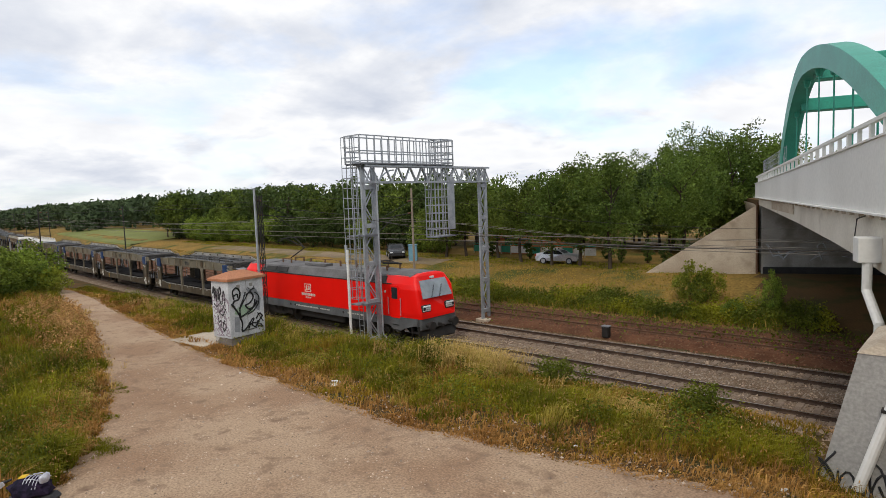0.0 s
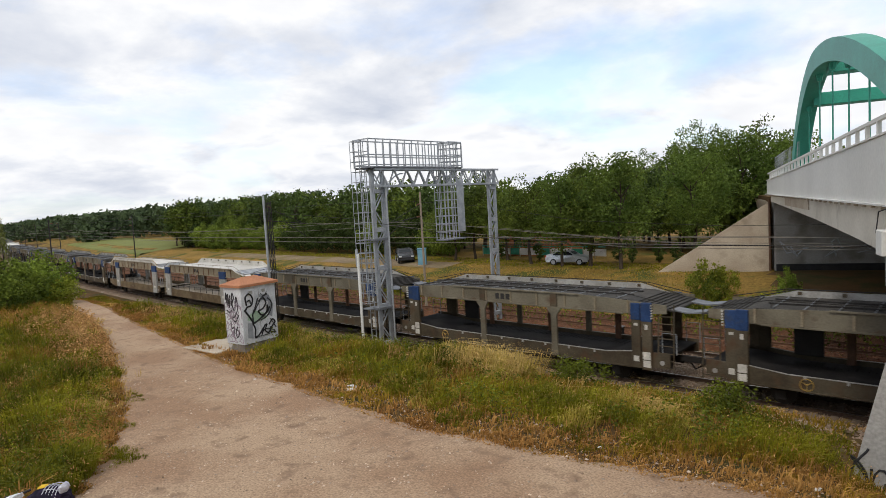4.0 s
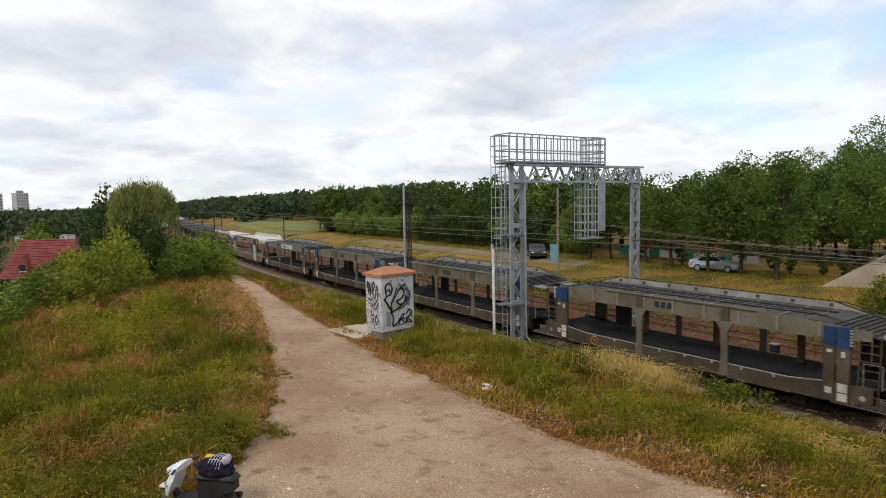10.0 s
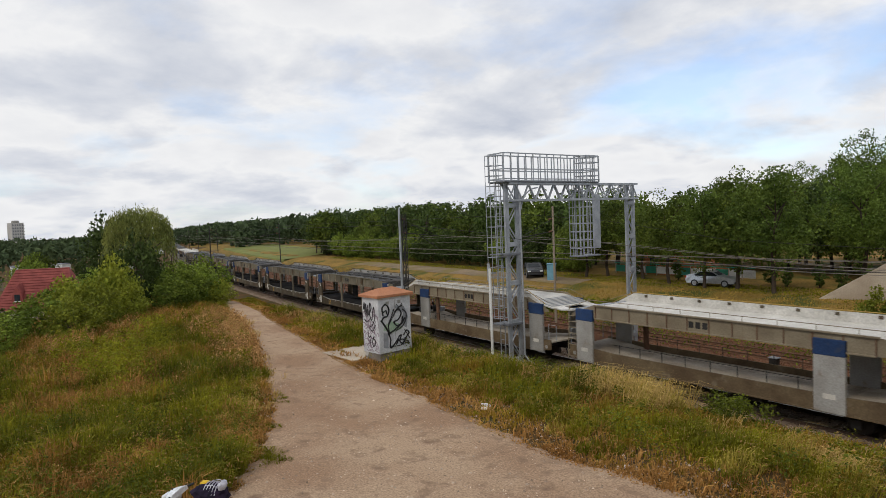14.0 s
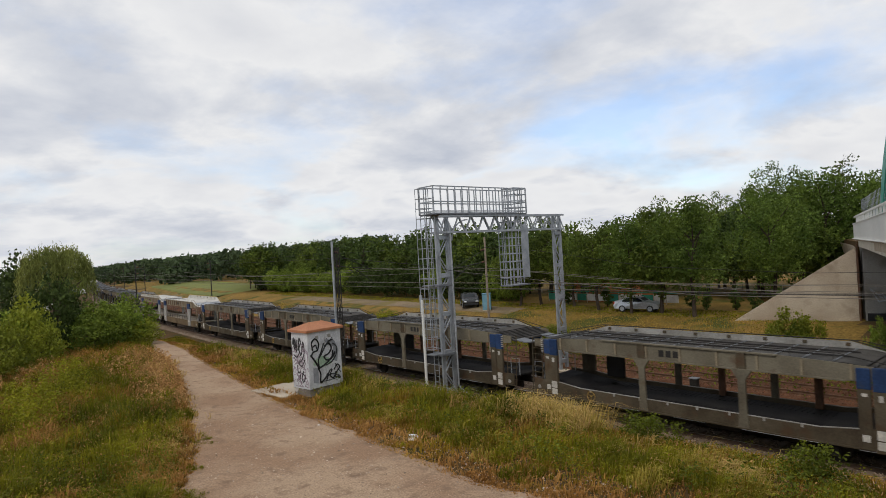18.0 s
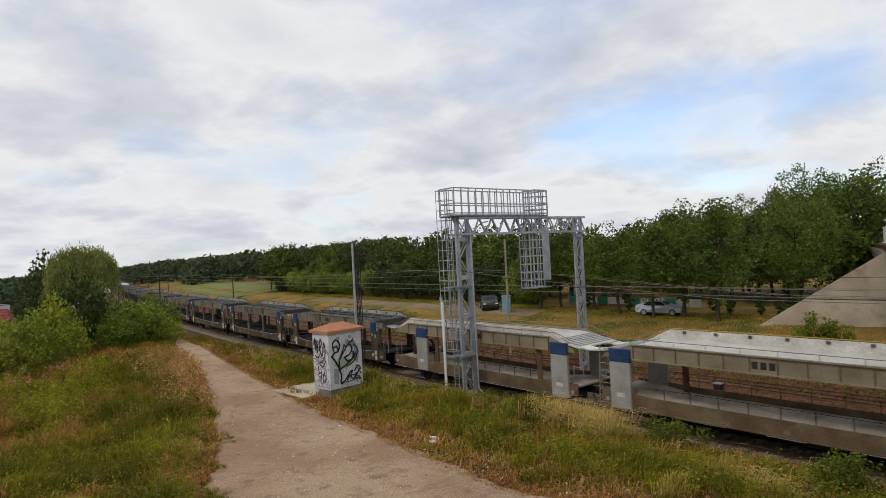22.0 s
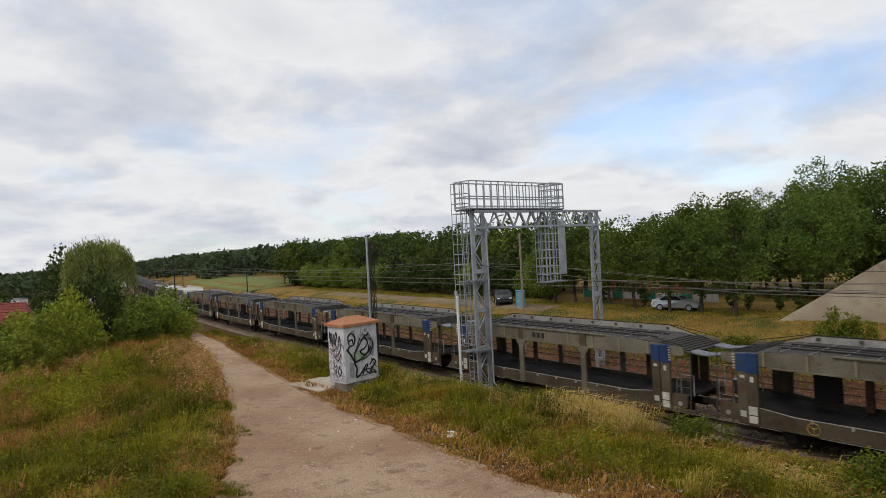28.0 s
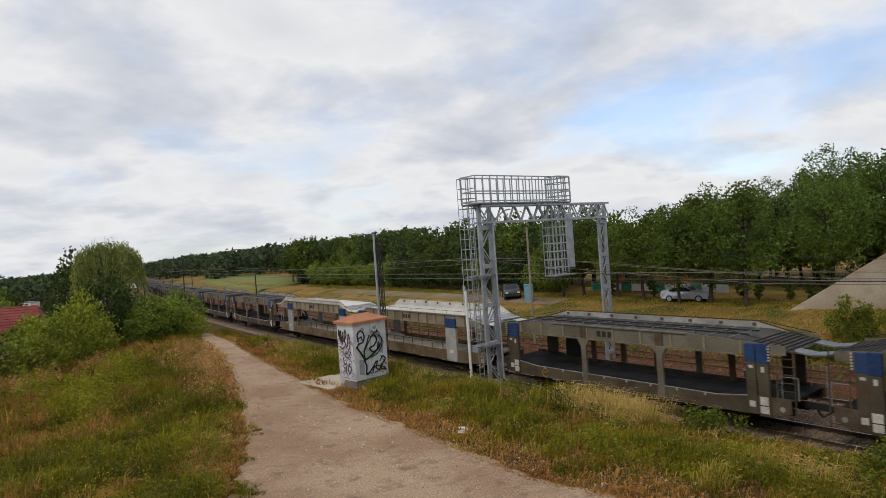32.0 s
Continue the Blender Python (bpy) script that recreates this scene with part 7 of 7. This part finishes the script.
M_PALE = material("yellowing_grass_blade", (0.46, 0.37, 0.075), (0.27, 0.215, 0.036), 0.75, scale=0.6, fine=5, bump=0, island=0.7, trans=0.2, spec=0.1)
M_STALK = material("dried_weed_leaf", (0.52, 0.31, 0.13), (0.32, 0.17, 0.062), 0.85, scale=0.8, fine=5, bump=0, island=0.7, trans=0.12, spec=0.1)


def grass_object(name, rs, x, y, h, w, lean, mat, label):
    v, f = blades(rs, x, y, h, w, lean)
    ob = raw(name, v, f, mat)
    tagged(ob, label, "grass", kind="stuff")


def scatter(rs, n, x0, x1, ylo, yhi, power=1.0, bias=1.0):
    """Places between two lines, thinning towards x0 and, with a bias, towards the second line."""
    x = x1 - (x1 - x0) * rs.uniform(0, 1, n) ** power
    f = rs.uniform(0, 1, n) ** bias
    lo, hi = ylo(x), yhi(x)
    return x, lo + (hi - lo) * f, f


def ty(x):
    return np.array([track_y(a) for a in np.atleast_1d(x)])


def tufted(rs, x, y, size, per):
    """Gathers places into tufts."""
    n = len(x)
    k = rs.randint(0, n, n)
    m = max(1, n // per)
    k = k % m
    r = rs.normal(size=(2, n)) * size
    return x[k] + r[0], y[k] + r[1]


def clumps(rs, cx, cy, r, high, per, wide, wind=0.30):
    """Bent blades gathered into domed clumps that spread outwards."""
    k = np.repeat(np.arange(len(cx)), per)
    n = len(k)
    q = np.sqrt(rs.uniform(0, 1, n))
    a = rs.uniform(0, 6.283, n)
    dx, dy = np.cos(a), np.sin(a)
    x, y = cx[k] + dx * q * r[k], cy[k] + dy * q * r[k]
    h = high[k] * (1 - 0.45 * q * q) * rs.uniform(0.55, 1.15, n)
    w = wide[k] * rs.uniform(0.6, 1.3, n)
    lean = rs.uniform(0.1, 0.45, n) + 0.35 * q
    b = a + rs.normal(size=n) * 0.9
    lx, ly = np.cos(b) * lean + wind, np.sin(b) * lean
    z = heights(x, y) - 0.02
    s = rs.uniform(0, 6.283, n)
    base = np.stack([x, y, z], 1)
    side = np.stack([np.cos(s) * w, np.sin(s) * w, 0 * w], 1)
    mid = base + np.stack([lx * h * 0.28, ly * h * 0.28, h * 0.62], 1)
    tip = base + np.stack([lx * h, ly * h, h * (1 - 0.4 * lean - 0.25 * wind)], 1)
    v = np.stack([base - side, base + side, mid + side * 0.75, mid - side * 0.75, tip], 1).reshape(-1, 3)
    i = np.arange(n) * 5
    f = np.stack([i, i + 1, i + 2, i + 3], 1).tolist() + np.stack([i + 3, i + 2, i + 4], 1).tolist()
    return v.tolist(), f, tip


def clump_object(name, rs, x, y, r, high, per, wide, mat, label):
    v, f, tip = clumps(rs, x, y, r, high, per, wide)
    tagged(raw(name, v, f, mat), label, "grass", kind="stuff")
    return tip


def seed_heads(rs, tips, share, label):
    """Small dry heads on some of the blades' tips."""
    tips = np.array(tips)
    q = tips[rs.uniform(0, 1, len(tips)) < share]
    v, f = leaf_cards(rs, q, 0.034, droop=-0.9, thin=0.55)
    tagged(raw("seed_heads", v.tolist(), f.tolist(), M_STALK), label, "grass", kind="stuff")


def weed_object(name, rs, x, y, high, per, size, mat, label, loose=0.10):
    """Leafy stalks."""
    n = len(x)
    f = np.tile(np.linspace(0.12, 1.0, per), n)
    k = np.repeat(np.arange(n), per)
    s = loose * (1.25 - 0.8 * f)
    pts = np.stack([x[k] + rs.normal(size=n * per) * s, y[k] + rs.normal(size=n * per) * s, heights(x, y)[k] + high[k] * f], 1)
    v, fc = leaf_cards(rs, pts, size, flat=0.35)
    tagged(raw(name, v.tolist(), fc.tolist(), mat), label, "weeds", kind="stuff")


def plumes(rs, cx, cy, r, n, lo, hi, label, mat=None):
    """Pale flowering grass with feathery heads."""
    c = rs.choice(len(cx), n)
    x = np.array(cx)[c] + rs.normal(size=n) * r
    y = np.array(cy)[c] + rs.normal(size=n) * r * 0.8
    one_ = np.ones(n)
    v, f, tip = clumps(rs, x, y, 0.06 * one_, rs.uniform(lo, hi, n), 7, 0.006 * (1 + 0.03 * np.abs(x)), 0.75)
    tagged(raw("plume_grass", v, f, mat or M_STRAW), label, "grass", kind="stuff")


def brow(x, y, h):
    """Keeps the grass low on the brow of the bank beside the bridge."""
    return np.where(x > -10.0, np.minimum(h, np.interp(y, [11.2, 12.0, 12.8], [0.62, 0.38, 0.15])), h)


def near_verge():
    """Grass between the path and the rails."""
    rs = np.random.RandomState(41)
    lo, hi = lambda q: edge(PATH_R, q), lambda q: ty(q) - 3.2

    def free(x, y):
        return ~((x > -22.9) & (x < -19.75) & (y > 10.55) & (y < 12.4)) & ~((x > -2.1) & (y > 11.45) & (y < 15.4)) & ~((x > -7.5) & (y > ty(x) - 6.6 - 0.25 * (x + 7.5)))

    # short turf underneath
    x, y, f = scatter(rs, 70000, -60, 5, lambda q: lo(q) - 0.15, hi, 1.35, 1.9)
    keep = free(x, y)
    x, y = x[keep], y[keep]
    near = y - lo(x) + 0.7 * field_noise(x, y, 0.7, 11.0)
    tone = field_noise(x, y, 0.6, 21.0) + 0.15 * rs.normal(size=len(x))
    dry = (near < 0.9 + 0.7 * np.clip((x + 15) / 4, 0, 1)) & (tone < 0.2) | (tone < -0.28)
    h = rs.uniform(0.06, 0.2, len(x)) * np.where(near < 0.3, 0.6, 1.4)
    for nm, m, mat, lab in (("short_dry_turf", dry, M_DRY, "short dried orange-brown turf along the path"), ("short_olive_turf", ~dry, M_OLIVE, "short olive turf under the tall grass")):
        grass_object(nm, rs, x[m], y[m], h[m], rs.uniform(0.009, 0.018, m.sum()) * (1 + 0.025 * np.abs(x[m])), 0.7, mat, lab)
    # clumps
    x, y, f = scatter(rs, 6400, -70, 5, lambda q: lo(q) + 0.02, hi, 1.3, 1.7)
    keep = free(x, y)
    x, y = x[keep], y[keep]
    n = len(x)
    near = y - lo(x) + 0.8 * field_noise(x, y, 0.5, 11.0)
    tone = field_noise(x, y, 0.35, 3.0) + 0.5 * field_noise(x, y, 1.1, 7.0) + 0.22 * rs.normal(size=n)
    c = tone + 0.24 - 1.0 * np.clip(1 - near / (1.1 + 0.7 * np.clip((x + 15) / 4, 0, 1)), 0, 1) 
    dry, olive = c < -0.22, (c >= -0.22) & (c < 0.05)
    rise = np.clip((near - 0.4) / 1.8, 0.12, 1)
    high = (0.12 + 0.56 * rise) * rs.uniform(0.6, 1.35, n) * np.where(dry, 0.7, 1.0) * (0.85 + 0.9 * field_noise(x, y, 0.6, 31.0))
    far = ty(x) - y
    high = brow(x, y, np.where(far < 9.0, np.minimum(high, 0.42), high))
    r = rs.uniform(0.14, 0.34, n) * (0.6 + 0.5 * rise) * (1 + 0.010 * np.abs(x))
    wide = 0.0070 * (1 + 0.045 * np.abs(x))
    for nm, m, mat, lab in (("lush_grass", ~dry & ~olive, M_GRASS, "tall lush green grass between path and railway"), ("olive_grass", olive, M_OLIVE, "ripening olive grass between path and railway"), ("dry_grass", dry, M_DRY, "dried orange-brown grass beside the path")):
        tips = clump_object(nm, rs, x[m], y[m], r[m], high[m], 44, wide[m], mat, lab)
        seed_heads(rs, tips, 0.10, "tan seed heads on the grass between path and railway")
    # tussocks
    for nm, mat, count, seed, lab in (("lush_tussock", M_GRASS, 210, 81.0, "lush green tussocks on the bank"), ("pale_tussock", M_PALE, 110, 83.0, "yellowing grass tussocks on the bank")):
        x, y, f = scatter(rs, count * 3, -46, 1, lambda q: lo(q) + 1.2, lambda q: ty(q) - 7.5, 1.25)
        keep = free(x, y) & (field_noise(x, y, 0.45, seed) > 0.02)
        x, y = x[keep][:count], y[keep][:count]
        n = len(x)
        tips = clump_object(nm, rs, x, y, rs.uniform(0.28, 0.55, n), brow(x, y, rs.uniform(0.55, 1.0, n) * np.clip((y - lo(x)) / 3.0, 0.45, 1.0)), 230, 0.0075 * (1 + 0.04 * np.abs(x)), mat, lab)
        seed_heads(rs, tips, 0.06, "tan seed heads on the tussocks")
    # leafy weeds on the slope
    x, y, f = scatter(rs, 620, -40, 1, lambda q: lo(q) + 1.5, lambda q: ty(q) - 5.0, 1.2, 1.6)
    keep = free(x, y) & (field_noise(x, y, 0.4, 51.0) > -0.05) & (x < -3.2)
    x, y = x[keep], y[keep]
    weed_object("leafy_weeds", rs, x, y, brow(x, y, rs.uniform(0.35, 0.85, len(x))), 30, 0.040, M_WEED, "leafy green weeds among the tall grass", 0.12)
    cx = np.array([-7.9, -8.2, -7.5, -4.0, -4.2, -11.9, -12.6, -13.8, -17.6, -18.2])
    cy = np.array([13.2, 13.4, 13.3, 12.6, 12.8, 13.1, 13.4, 13.2, 13.4, 12.9])
    k = rs.choice(10, 160)
    weed_object("tall_weeds", rs, cx[k] + rs.normal(size=160) * 0.22, cy[k] + rs.normal(size=160) * 0.2, rs.uniform(0.35, 0.7, 160), 34, 0.04, M_WEED, "tall bushy green weeds on the bank", 0.13)
    x, y, f = scatter(rs, 150, -30, 0, lambda q: lo(q) + 0.9, lambda q: lo(q) + 3.5, 1.1)
    x = np.minimum(x, -3.2)
    weed_object("yellow_weeds", rs, x, y, rs.uniform(0.25, 0.6, 150), 24, 0.03, M_GOLD, "yellow-green flowering weeds beside the path", 0.12)
    plumes(rs, [-12.3, -12.0, -11.7, -11.5, -11.2, -10.8, -10.3, -9.8, -11.8, -11.4, -10.0], [13.6, 13.8, 13.5, 13.3, 13.7, 13.5, 13.5, 13.2, 13.2, 13.0, 12.8], 0.42, 380, 0.6, 1.45, "tall pale plume grass bent by the wind")
    plumes(rs, [-12.6, -12.2, -11.8, -11.3, -10.9, -10.4, -9.9, -13.2], [13.3, 13.7, 13.4, 13.2, 13.6, 13.3, 12.9, 13.5], 0.5, 420, 0.5, 1.1, "tall yellowing grass between the plumes", M_PALE)
    plumes(rs, [-30, -33, -36, -20.5, -26.5, -6.5, -22.5, -28, -40], [12.4, 13.2, 14.2, 14.5, 14.0, 12.2, 14.6, 13.0, 15], 0.8, 260, 0.4, 0.75, "scattered pale seed heads in the grass")
    plumes(rs, [-5.2, -4.9, -5.5], [11.5, 11.8, 11.9], 0.18, 110, 0.3, 0.62, "small clump of pale plume grass")
    q = np.linspace(-34, -9.5, 34)
    plumes(rs, q.tolist(), (ty(q) - 10.5).tolist(), 0.55, 520, 0.4, 0.9, "thin brown seed heads along the crest of the bank", M_STALK)
    plumes(rs, [-6.0, -5.2, -4.4, -3.6, -2.8, -2.2], [16.0, 15.8, 15.6, 15.9, 15.5, 15.7], 0.55, 420, 0.25, 0.6, "dry brown grass over the stones beside the rails", M_STALK)


near_verge()


DRY_STAND = [(-24.5, 7.2), (-26.0, 7.5), (-27.8, 7.9), (-29.5, 8.3), (-31.5, 8.7), (-33.5, 9.1), (-22.8, 6.6), (-28.5, 7.0), (-31.0, 7.4), (-35.5, 8.9), (-34.0, 7.6), (-37.5, -0.1), (-37.0, 1.4), (-35.0, 0.4), (-33.0, 2.6), (-34.5, 4.2), (-30.0, 1.2)]


def left_field():
    """Weeds and grass on the other side of the path."""
    rs = np.random.RandomState(43)
    lo, hi = lambda q: np.minimum(-1.6 - 0.03 * np.abs(q + 10), edge(PATH_L, q) - 2.5), lambda q: edge(PATH_L, q)
    x, y, f = scatter(rs, 52000, -58, -5, lo, lambda q: hi(q) + 0.1, 1.3)
    near = hi(x) - y + 0.6 * field_noise(x, y, 0.7, 15.0)
    tone = field_noise(x, y, 0.5, 61.0) + 0.15 * rs.normal(size=len(x))
    dry = (near < 0.9 + 0.7 * np.clip((x + 15) / 4, 0, 1)) & (tone < 0.2) | (tone < -0.3)
    h = rs.uniform(0.06, 0.2, len(x)) * np.where(near < 0.2, 0.6, 1.4)
    for nm, m, mat, lab in (("short_dry_turf", dry, M_DRY, "short dried brown turf beside the path"), ("short_olive_turf", ~dry, M_OLIVE, "short olive turf under the weeds")):
        grass_object(nm, rs, x[m], y[m], h[m], rs.uniform(0.009, 0.018, m.sum()) * (1 + 0.025 * np.abs(x[m])), 0.7, mat, lab)
    x, y, f = scatter(rs, 6000, -60, -5, lo, lambda q: hi(q) - 0.1, 1.25)
    n = len(x)
    near = hi(x) - y + 0.7 * field_noise(x, y, 0.6, 15.0)
    tone = field_noise(x, y, 0.25, 13.0) + 0.6 * field_noise(x, y, 0.8, 17.0) + 0.2 * rs.normal(size=n)
    c = tone + 0.14 - 0.95 * np.clip(1 - near / 1.7, 0, 1) - 0.45 * np.clip((-26 - x) / 6, 0, 1)
    dry, olive = c < -0.24, (c >= -0.24) & (c < 0.06)
    rise = np.clip((near - 0.1) / 1.6, 0.2, 1)
    high = (0.14 + 0.60 * rise) * rs.uniform(0.55, 1.4, n) * (0.9 + 0.9 * field_noise(x, y, 0.6, 19.0))
    r = rs.uniform(0.16, 0.36, n) * (0.6 + 0.4 * rise) * (1 + 0.010 * np.abs(x))
    wide = 0.0070 * (1 + 0.045 * np.abs(x))
    for nm, m, mat, lab in (("lush_grass", ~dry & ~olive, M_GRASS, "green meadow grass beside the path"), ("olive_grass", olive, M_OLIVE, "olive meadow grass beside the path"), ("dry_grass", dry, M_DRY, "dried reddish-brown grass beside the path")):
        tips = clump_object(nm, rs, x[m], y[m], r[m], high[m], 42, wide[m], mat, lab)
        seed_heads(rs, tips, 0.16, "tan seed heads on the meadow grass")
    # tussocks
    for nm, mat, count, seed, lab in (("lush_tussock", M_GRASS, 330, 85.0, "lush green tussocks in the meadow"), ("dry_tussock", M_DRY, 80, 87.0, "dry brown tussocks in the meadow")):
        x, y, f = scatter(rs, count * 3, -44, -7, lo, lambda q: hi(q) - 0.5, 1.15)
        keep = field_noise(x, y, 0.45, seed) > 0.04
        x, y = x[keep][:count], y[keep][:count]
        n = len(x)
        tips = clump_object(nm, rs, x, y, rs.uniform(0.28, 0.5, n), rs.uniform(0.55, 1.05, n), 200, 0.0075 * (1 + 0.04 * np.abs(x)), mat, lab)
        seed_heads(rs, tips, 0.10, "tan seed heads on the meadow tussocks")
    # leafy weeds in stands
    x, y, f = scatter(rs, 4600, -52, -6, lo, lambda q: hi(q) - 0.4, 1.2)
    g = field_noise(x, y, 0.35, 71.0) + 0.15 * rs.normal(size=len(x))
    for nm, m, mat, lab, hh in (("leafy_weeds", g < -0.02, M_WEED, "leafy green weeds in the meadow", 0.80), ("yellow_weeds", g > 0.20, M_GOLD, "yellow-green flowering weeds in the meadow", 0.72)):
        weed_object(nm, rs, x[m], y[m], hh * rs.uniform(0.45, 1.2, m.sum()), 34, 0.027, mat, lab, 0.11)
    # tall yellow-green stand
    k = rs.choice(6, 130)
    x = np.array([-25.5, -24.6, -27.0, -30.5, -22.0, -28.5])[k] + rs.normal(size=130) * 0.5
    y = np.array([3.2, 2.2, 4.2, 5.0, 2.6, 1.5])[k] + rs.normal(size=130) * 0.45
    weed_object("tall_weeds", rs, x, y, rs.uniform(0.7, 1.6, 130), 70, 0.05, M_GOLD, "tall yellow-green leafy weeds", 0.16)
    q = np.linspace(-44, -17, 26)
    plumes(rs, q.tolist(), (edge(PATH_L, q) - 0.55).tolist(), 0.35, 200, 0.35, 0.7, "pale brown plume grass along the path edge")
    plumes(rs, [-27.5, -28.6, -30.0, -31.5, -33.0, -34.5], [8.0, 8.3, 8.4, 8.9, 9.2, 9.4], 0.4, 320, 0.5, 1.0, "pale brown plume grass at the bend of the path")
    cx, cy = [-20.0, -23.0, -31.0, -36.0, -26.0, -18.0, -29.0, -34.0], [1.6, 4.6, 3.2, 4.0, 0.8, 4.4, 6.2, 1.4]
    plumes(rs, cx, cy, 0.8, 420, 0.4, 0.85, "dry pale stalks among the meadow weeds")
    k = rs.choice(len(DRY_STAND), 420)
    x = np.array([p[0] for p in DRY_STAND])[k] + rs.normal(size=420) * 0.8
    y = np.array([p[1] for p in DRY_STAND])[k] + rs.normal(size=420) * 0.5
    y = np.minimum(y, edge(PATH_L, x) - 0.25)
    weed_object("dried_weeds", rs, x, y, rs.uniform(0.45, 1.05, 420), 44, 0.045, M_STALK, "fluffy dried brown weeds at the path edge", 0.13)
    # tufts on the path side
    k = rs.choice(6, 90)
    x = np.array([-13.16, -13.3, -15.2, -15.6, -17.6, -13.0])[k] + rs.normal(size=90) * 0.3
    y = np.array([4.2, 4.1, 4.9, 4.6, 6.0, 4.25])[k] + rs.normal(size=90) * 0.15
    o = np.ones(90)
    clump_object("grass_tuft", rs, x, y, 0.13 * o, 0.17 * o, 40, 0.008 * o, M_GRASS, "small green grass tuft on the path")


left_field()


def far_bank():
    """Grass on the bank beyond the rails."""
    rs = np.random.RandomState(47)
    x, y, f = scatter(rs, 60000, -110, 0, lambda q: ty(q) + 11.4, lambda q: ty(q) + 26, 1.2)
    v = y - ty(x)
    keep = ~((v > 17) & (v < 22) & (x < -40)) & ~((x > -14.5 + 0.36 * (47.4 - y)) & (y > 38)) & ~(x > -12.2 + 0.361 * (47.4 - y))
    x, y, v = x[keep], y[keep], v[keep]
    g = field_noise(x, y, 0.2, 23.0)
    green = (v < 13.2 + 1.5 * g) & (rs.uniform(0, 1, len(x)) < 0.8) | (rs.uniform(0, 1, len(x)) < 0.03 + 0.2 * g) | (v > 21)
    h = np.where(v < 13.2, rs.uniform(0.25, 0.7, len(x)), rs.uniform(0.06, 0.17, len(x)))
    for nm, m, mat, lab in (("green_grass", green, M_GRASS, "green grass and weeds beside the disused siding"), ("straw_grass", ~green, M_STRAWBANK, "sunburnt yellow grass on the far bank")):
        grass_object(nm, rs, x[m], y[m], h[m], rs.uniform(0.02, 0.05, m.sum()), 0.35, mat, lab)


M_STRAWBANK = material("sunburnt_grass_blade", (0.42, 0.285, 0.07), (0.27, 0.19, 0.045), 0.8, scale=0.4, fine=5, bump=0, island=0.6, trans=0.2, spec=0.1)
far_bank()


def siding_weeds():
    """Weeds in the disused siding."""
    rs = np.random.RandomState(53)
    n = 5000
    x = rs.uniform(-60, 2, n)
    y = ty(x) + 6.3 + 5.6 * rs.uniform(0, 1, n) ** 0.5
    pts = np.stack([x, y, heights(x, y) + rs.uniform(0.02, 0.35, n)], 1)
    v, fc = leaf_cards(rs, pts, 0.09)
    tagged(raw("siding_weeds", v.tolist(), fc.tolist(), M_WEED), "low weeds growing through the disused siding", "weeds", kind="stuff")


siding_weeds()


def bank_weeds():
    """The belt of lush weeds at the foot of the far bank."""
    rs = np.random.RandomState(59)
    n = 2600
    x = 2 - 72 * rs.uniform(0, 1, n) ** 1.15
    v = 11.7 + 3.6 * rs.uniform(0, 1, n) * (0.65 + 0.35 * np.sin(x * 0.55)) 
    y = ty(x) + v
    keep = x < -9.6 + 0.361 * (47.4 - y)
    x, y = x[keep], y[keep]
    g = field_noise(x, y, 0.3, 91.0)
    for nm, m, mat, lab in (("leafy_weeds", g < 0.12, M_WEED, "lush green weeds along the disused siding"), ("yellow_weeds", g >= 0.12, M_GOLD, "yellow-green weeds along the disused siding")):
        weed_object(nm, rs, x[m], y[m], rs.uniform(0.35, 0.95, m.sum()), 26, 0.085, mat, lab, 0.26)


bank_weeds()


# ---------------------------------------------------------------- what moves
def bend_table():
    xs = np.arange(-900.0, 300.0, 1.0)
    slope = np.array([track_turn(x) for x in xs])
    s = np.concatenate([[0], np.cumsum(np.sqrt(1 + slope[:-1] ** 2))])
    return xs, s - np.interp(0.0, xs, s)


BEND_X, BEND_S = bend_table()


def on_track(s):
    x = float(np.interp(s, BEND_S, BEND_X))
    return Vector((x, track_y(x), 0))


def run(t):
    """Metres that the train has gone since the third second; it gains a little and eases off again."""
    ease = np.interp(t, [0, 3, 6, 9, 12, 14, 17, 20, 23, 26, 29, 32], [0.1, 0.05, -0.08, 0.02, 0.28, 0.45, 0.58, 0.72, 0.72, 0.52, 0.1, -0.4])
    return 16.0 * (t - 3) + 0.0187 * (t - 3) ** 2 + float(ease)


def ride(s, half):
    """The pose on the bend; a negative half turns the thing about."""
    a, b = on_track(s - half), on_track(s + half)
    d = b - a
    m = (a + b) / 2
    return pose(m.x, m.y, m.z, 0, 0, math.degrees(math.atan2(d.y, d.x)))


def motions():
    for ob, s, half in TRAIN:
        walk(ob, [(t, ride(s + run(t), half)) for t in range(0, 33)])


motions()
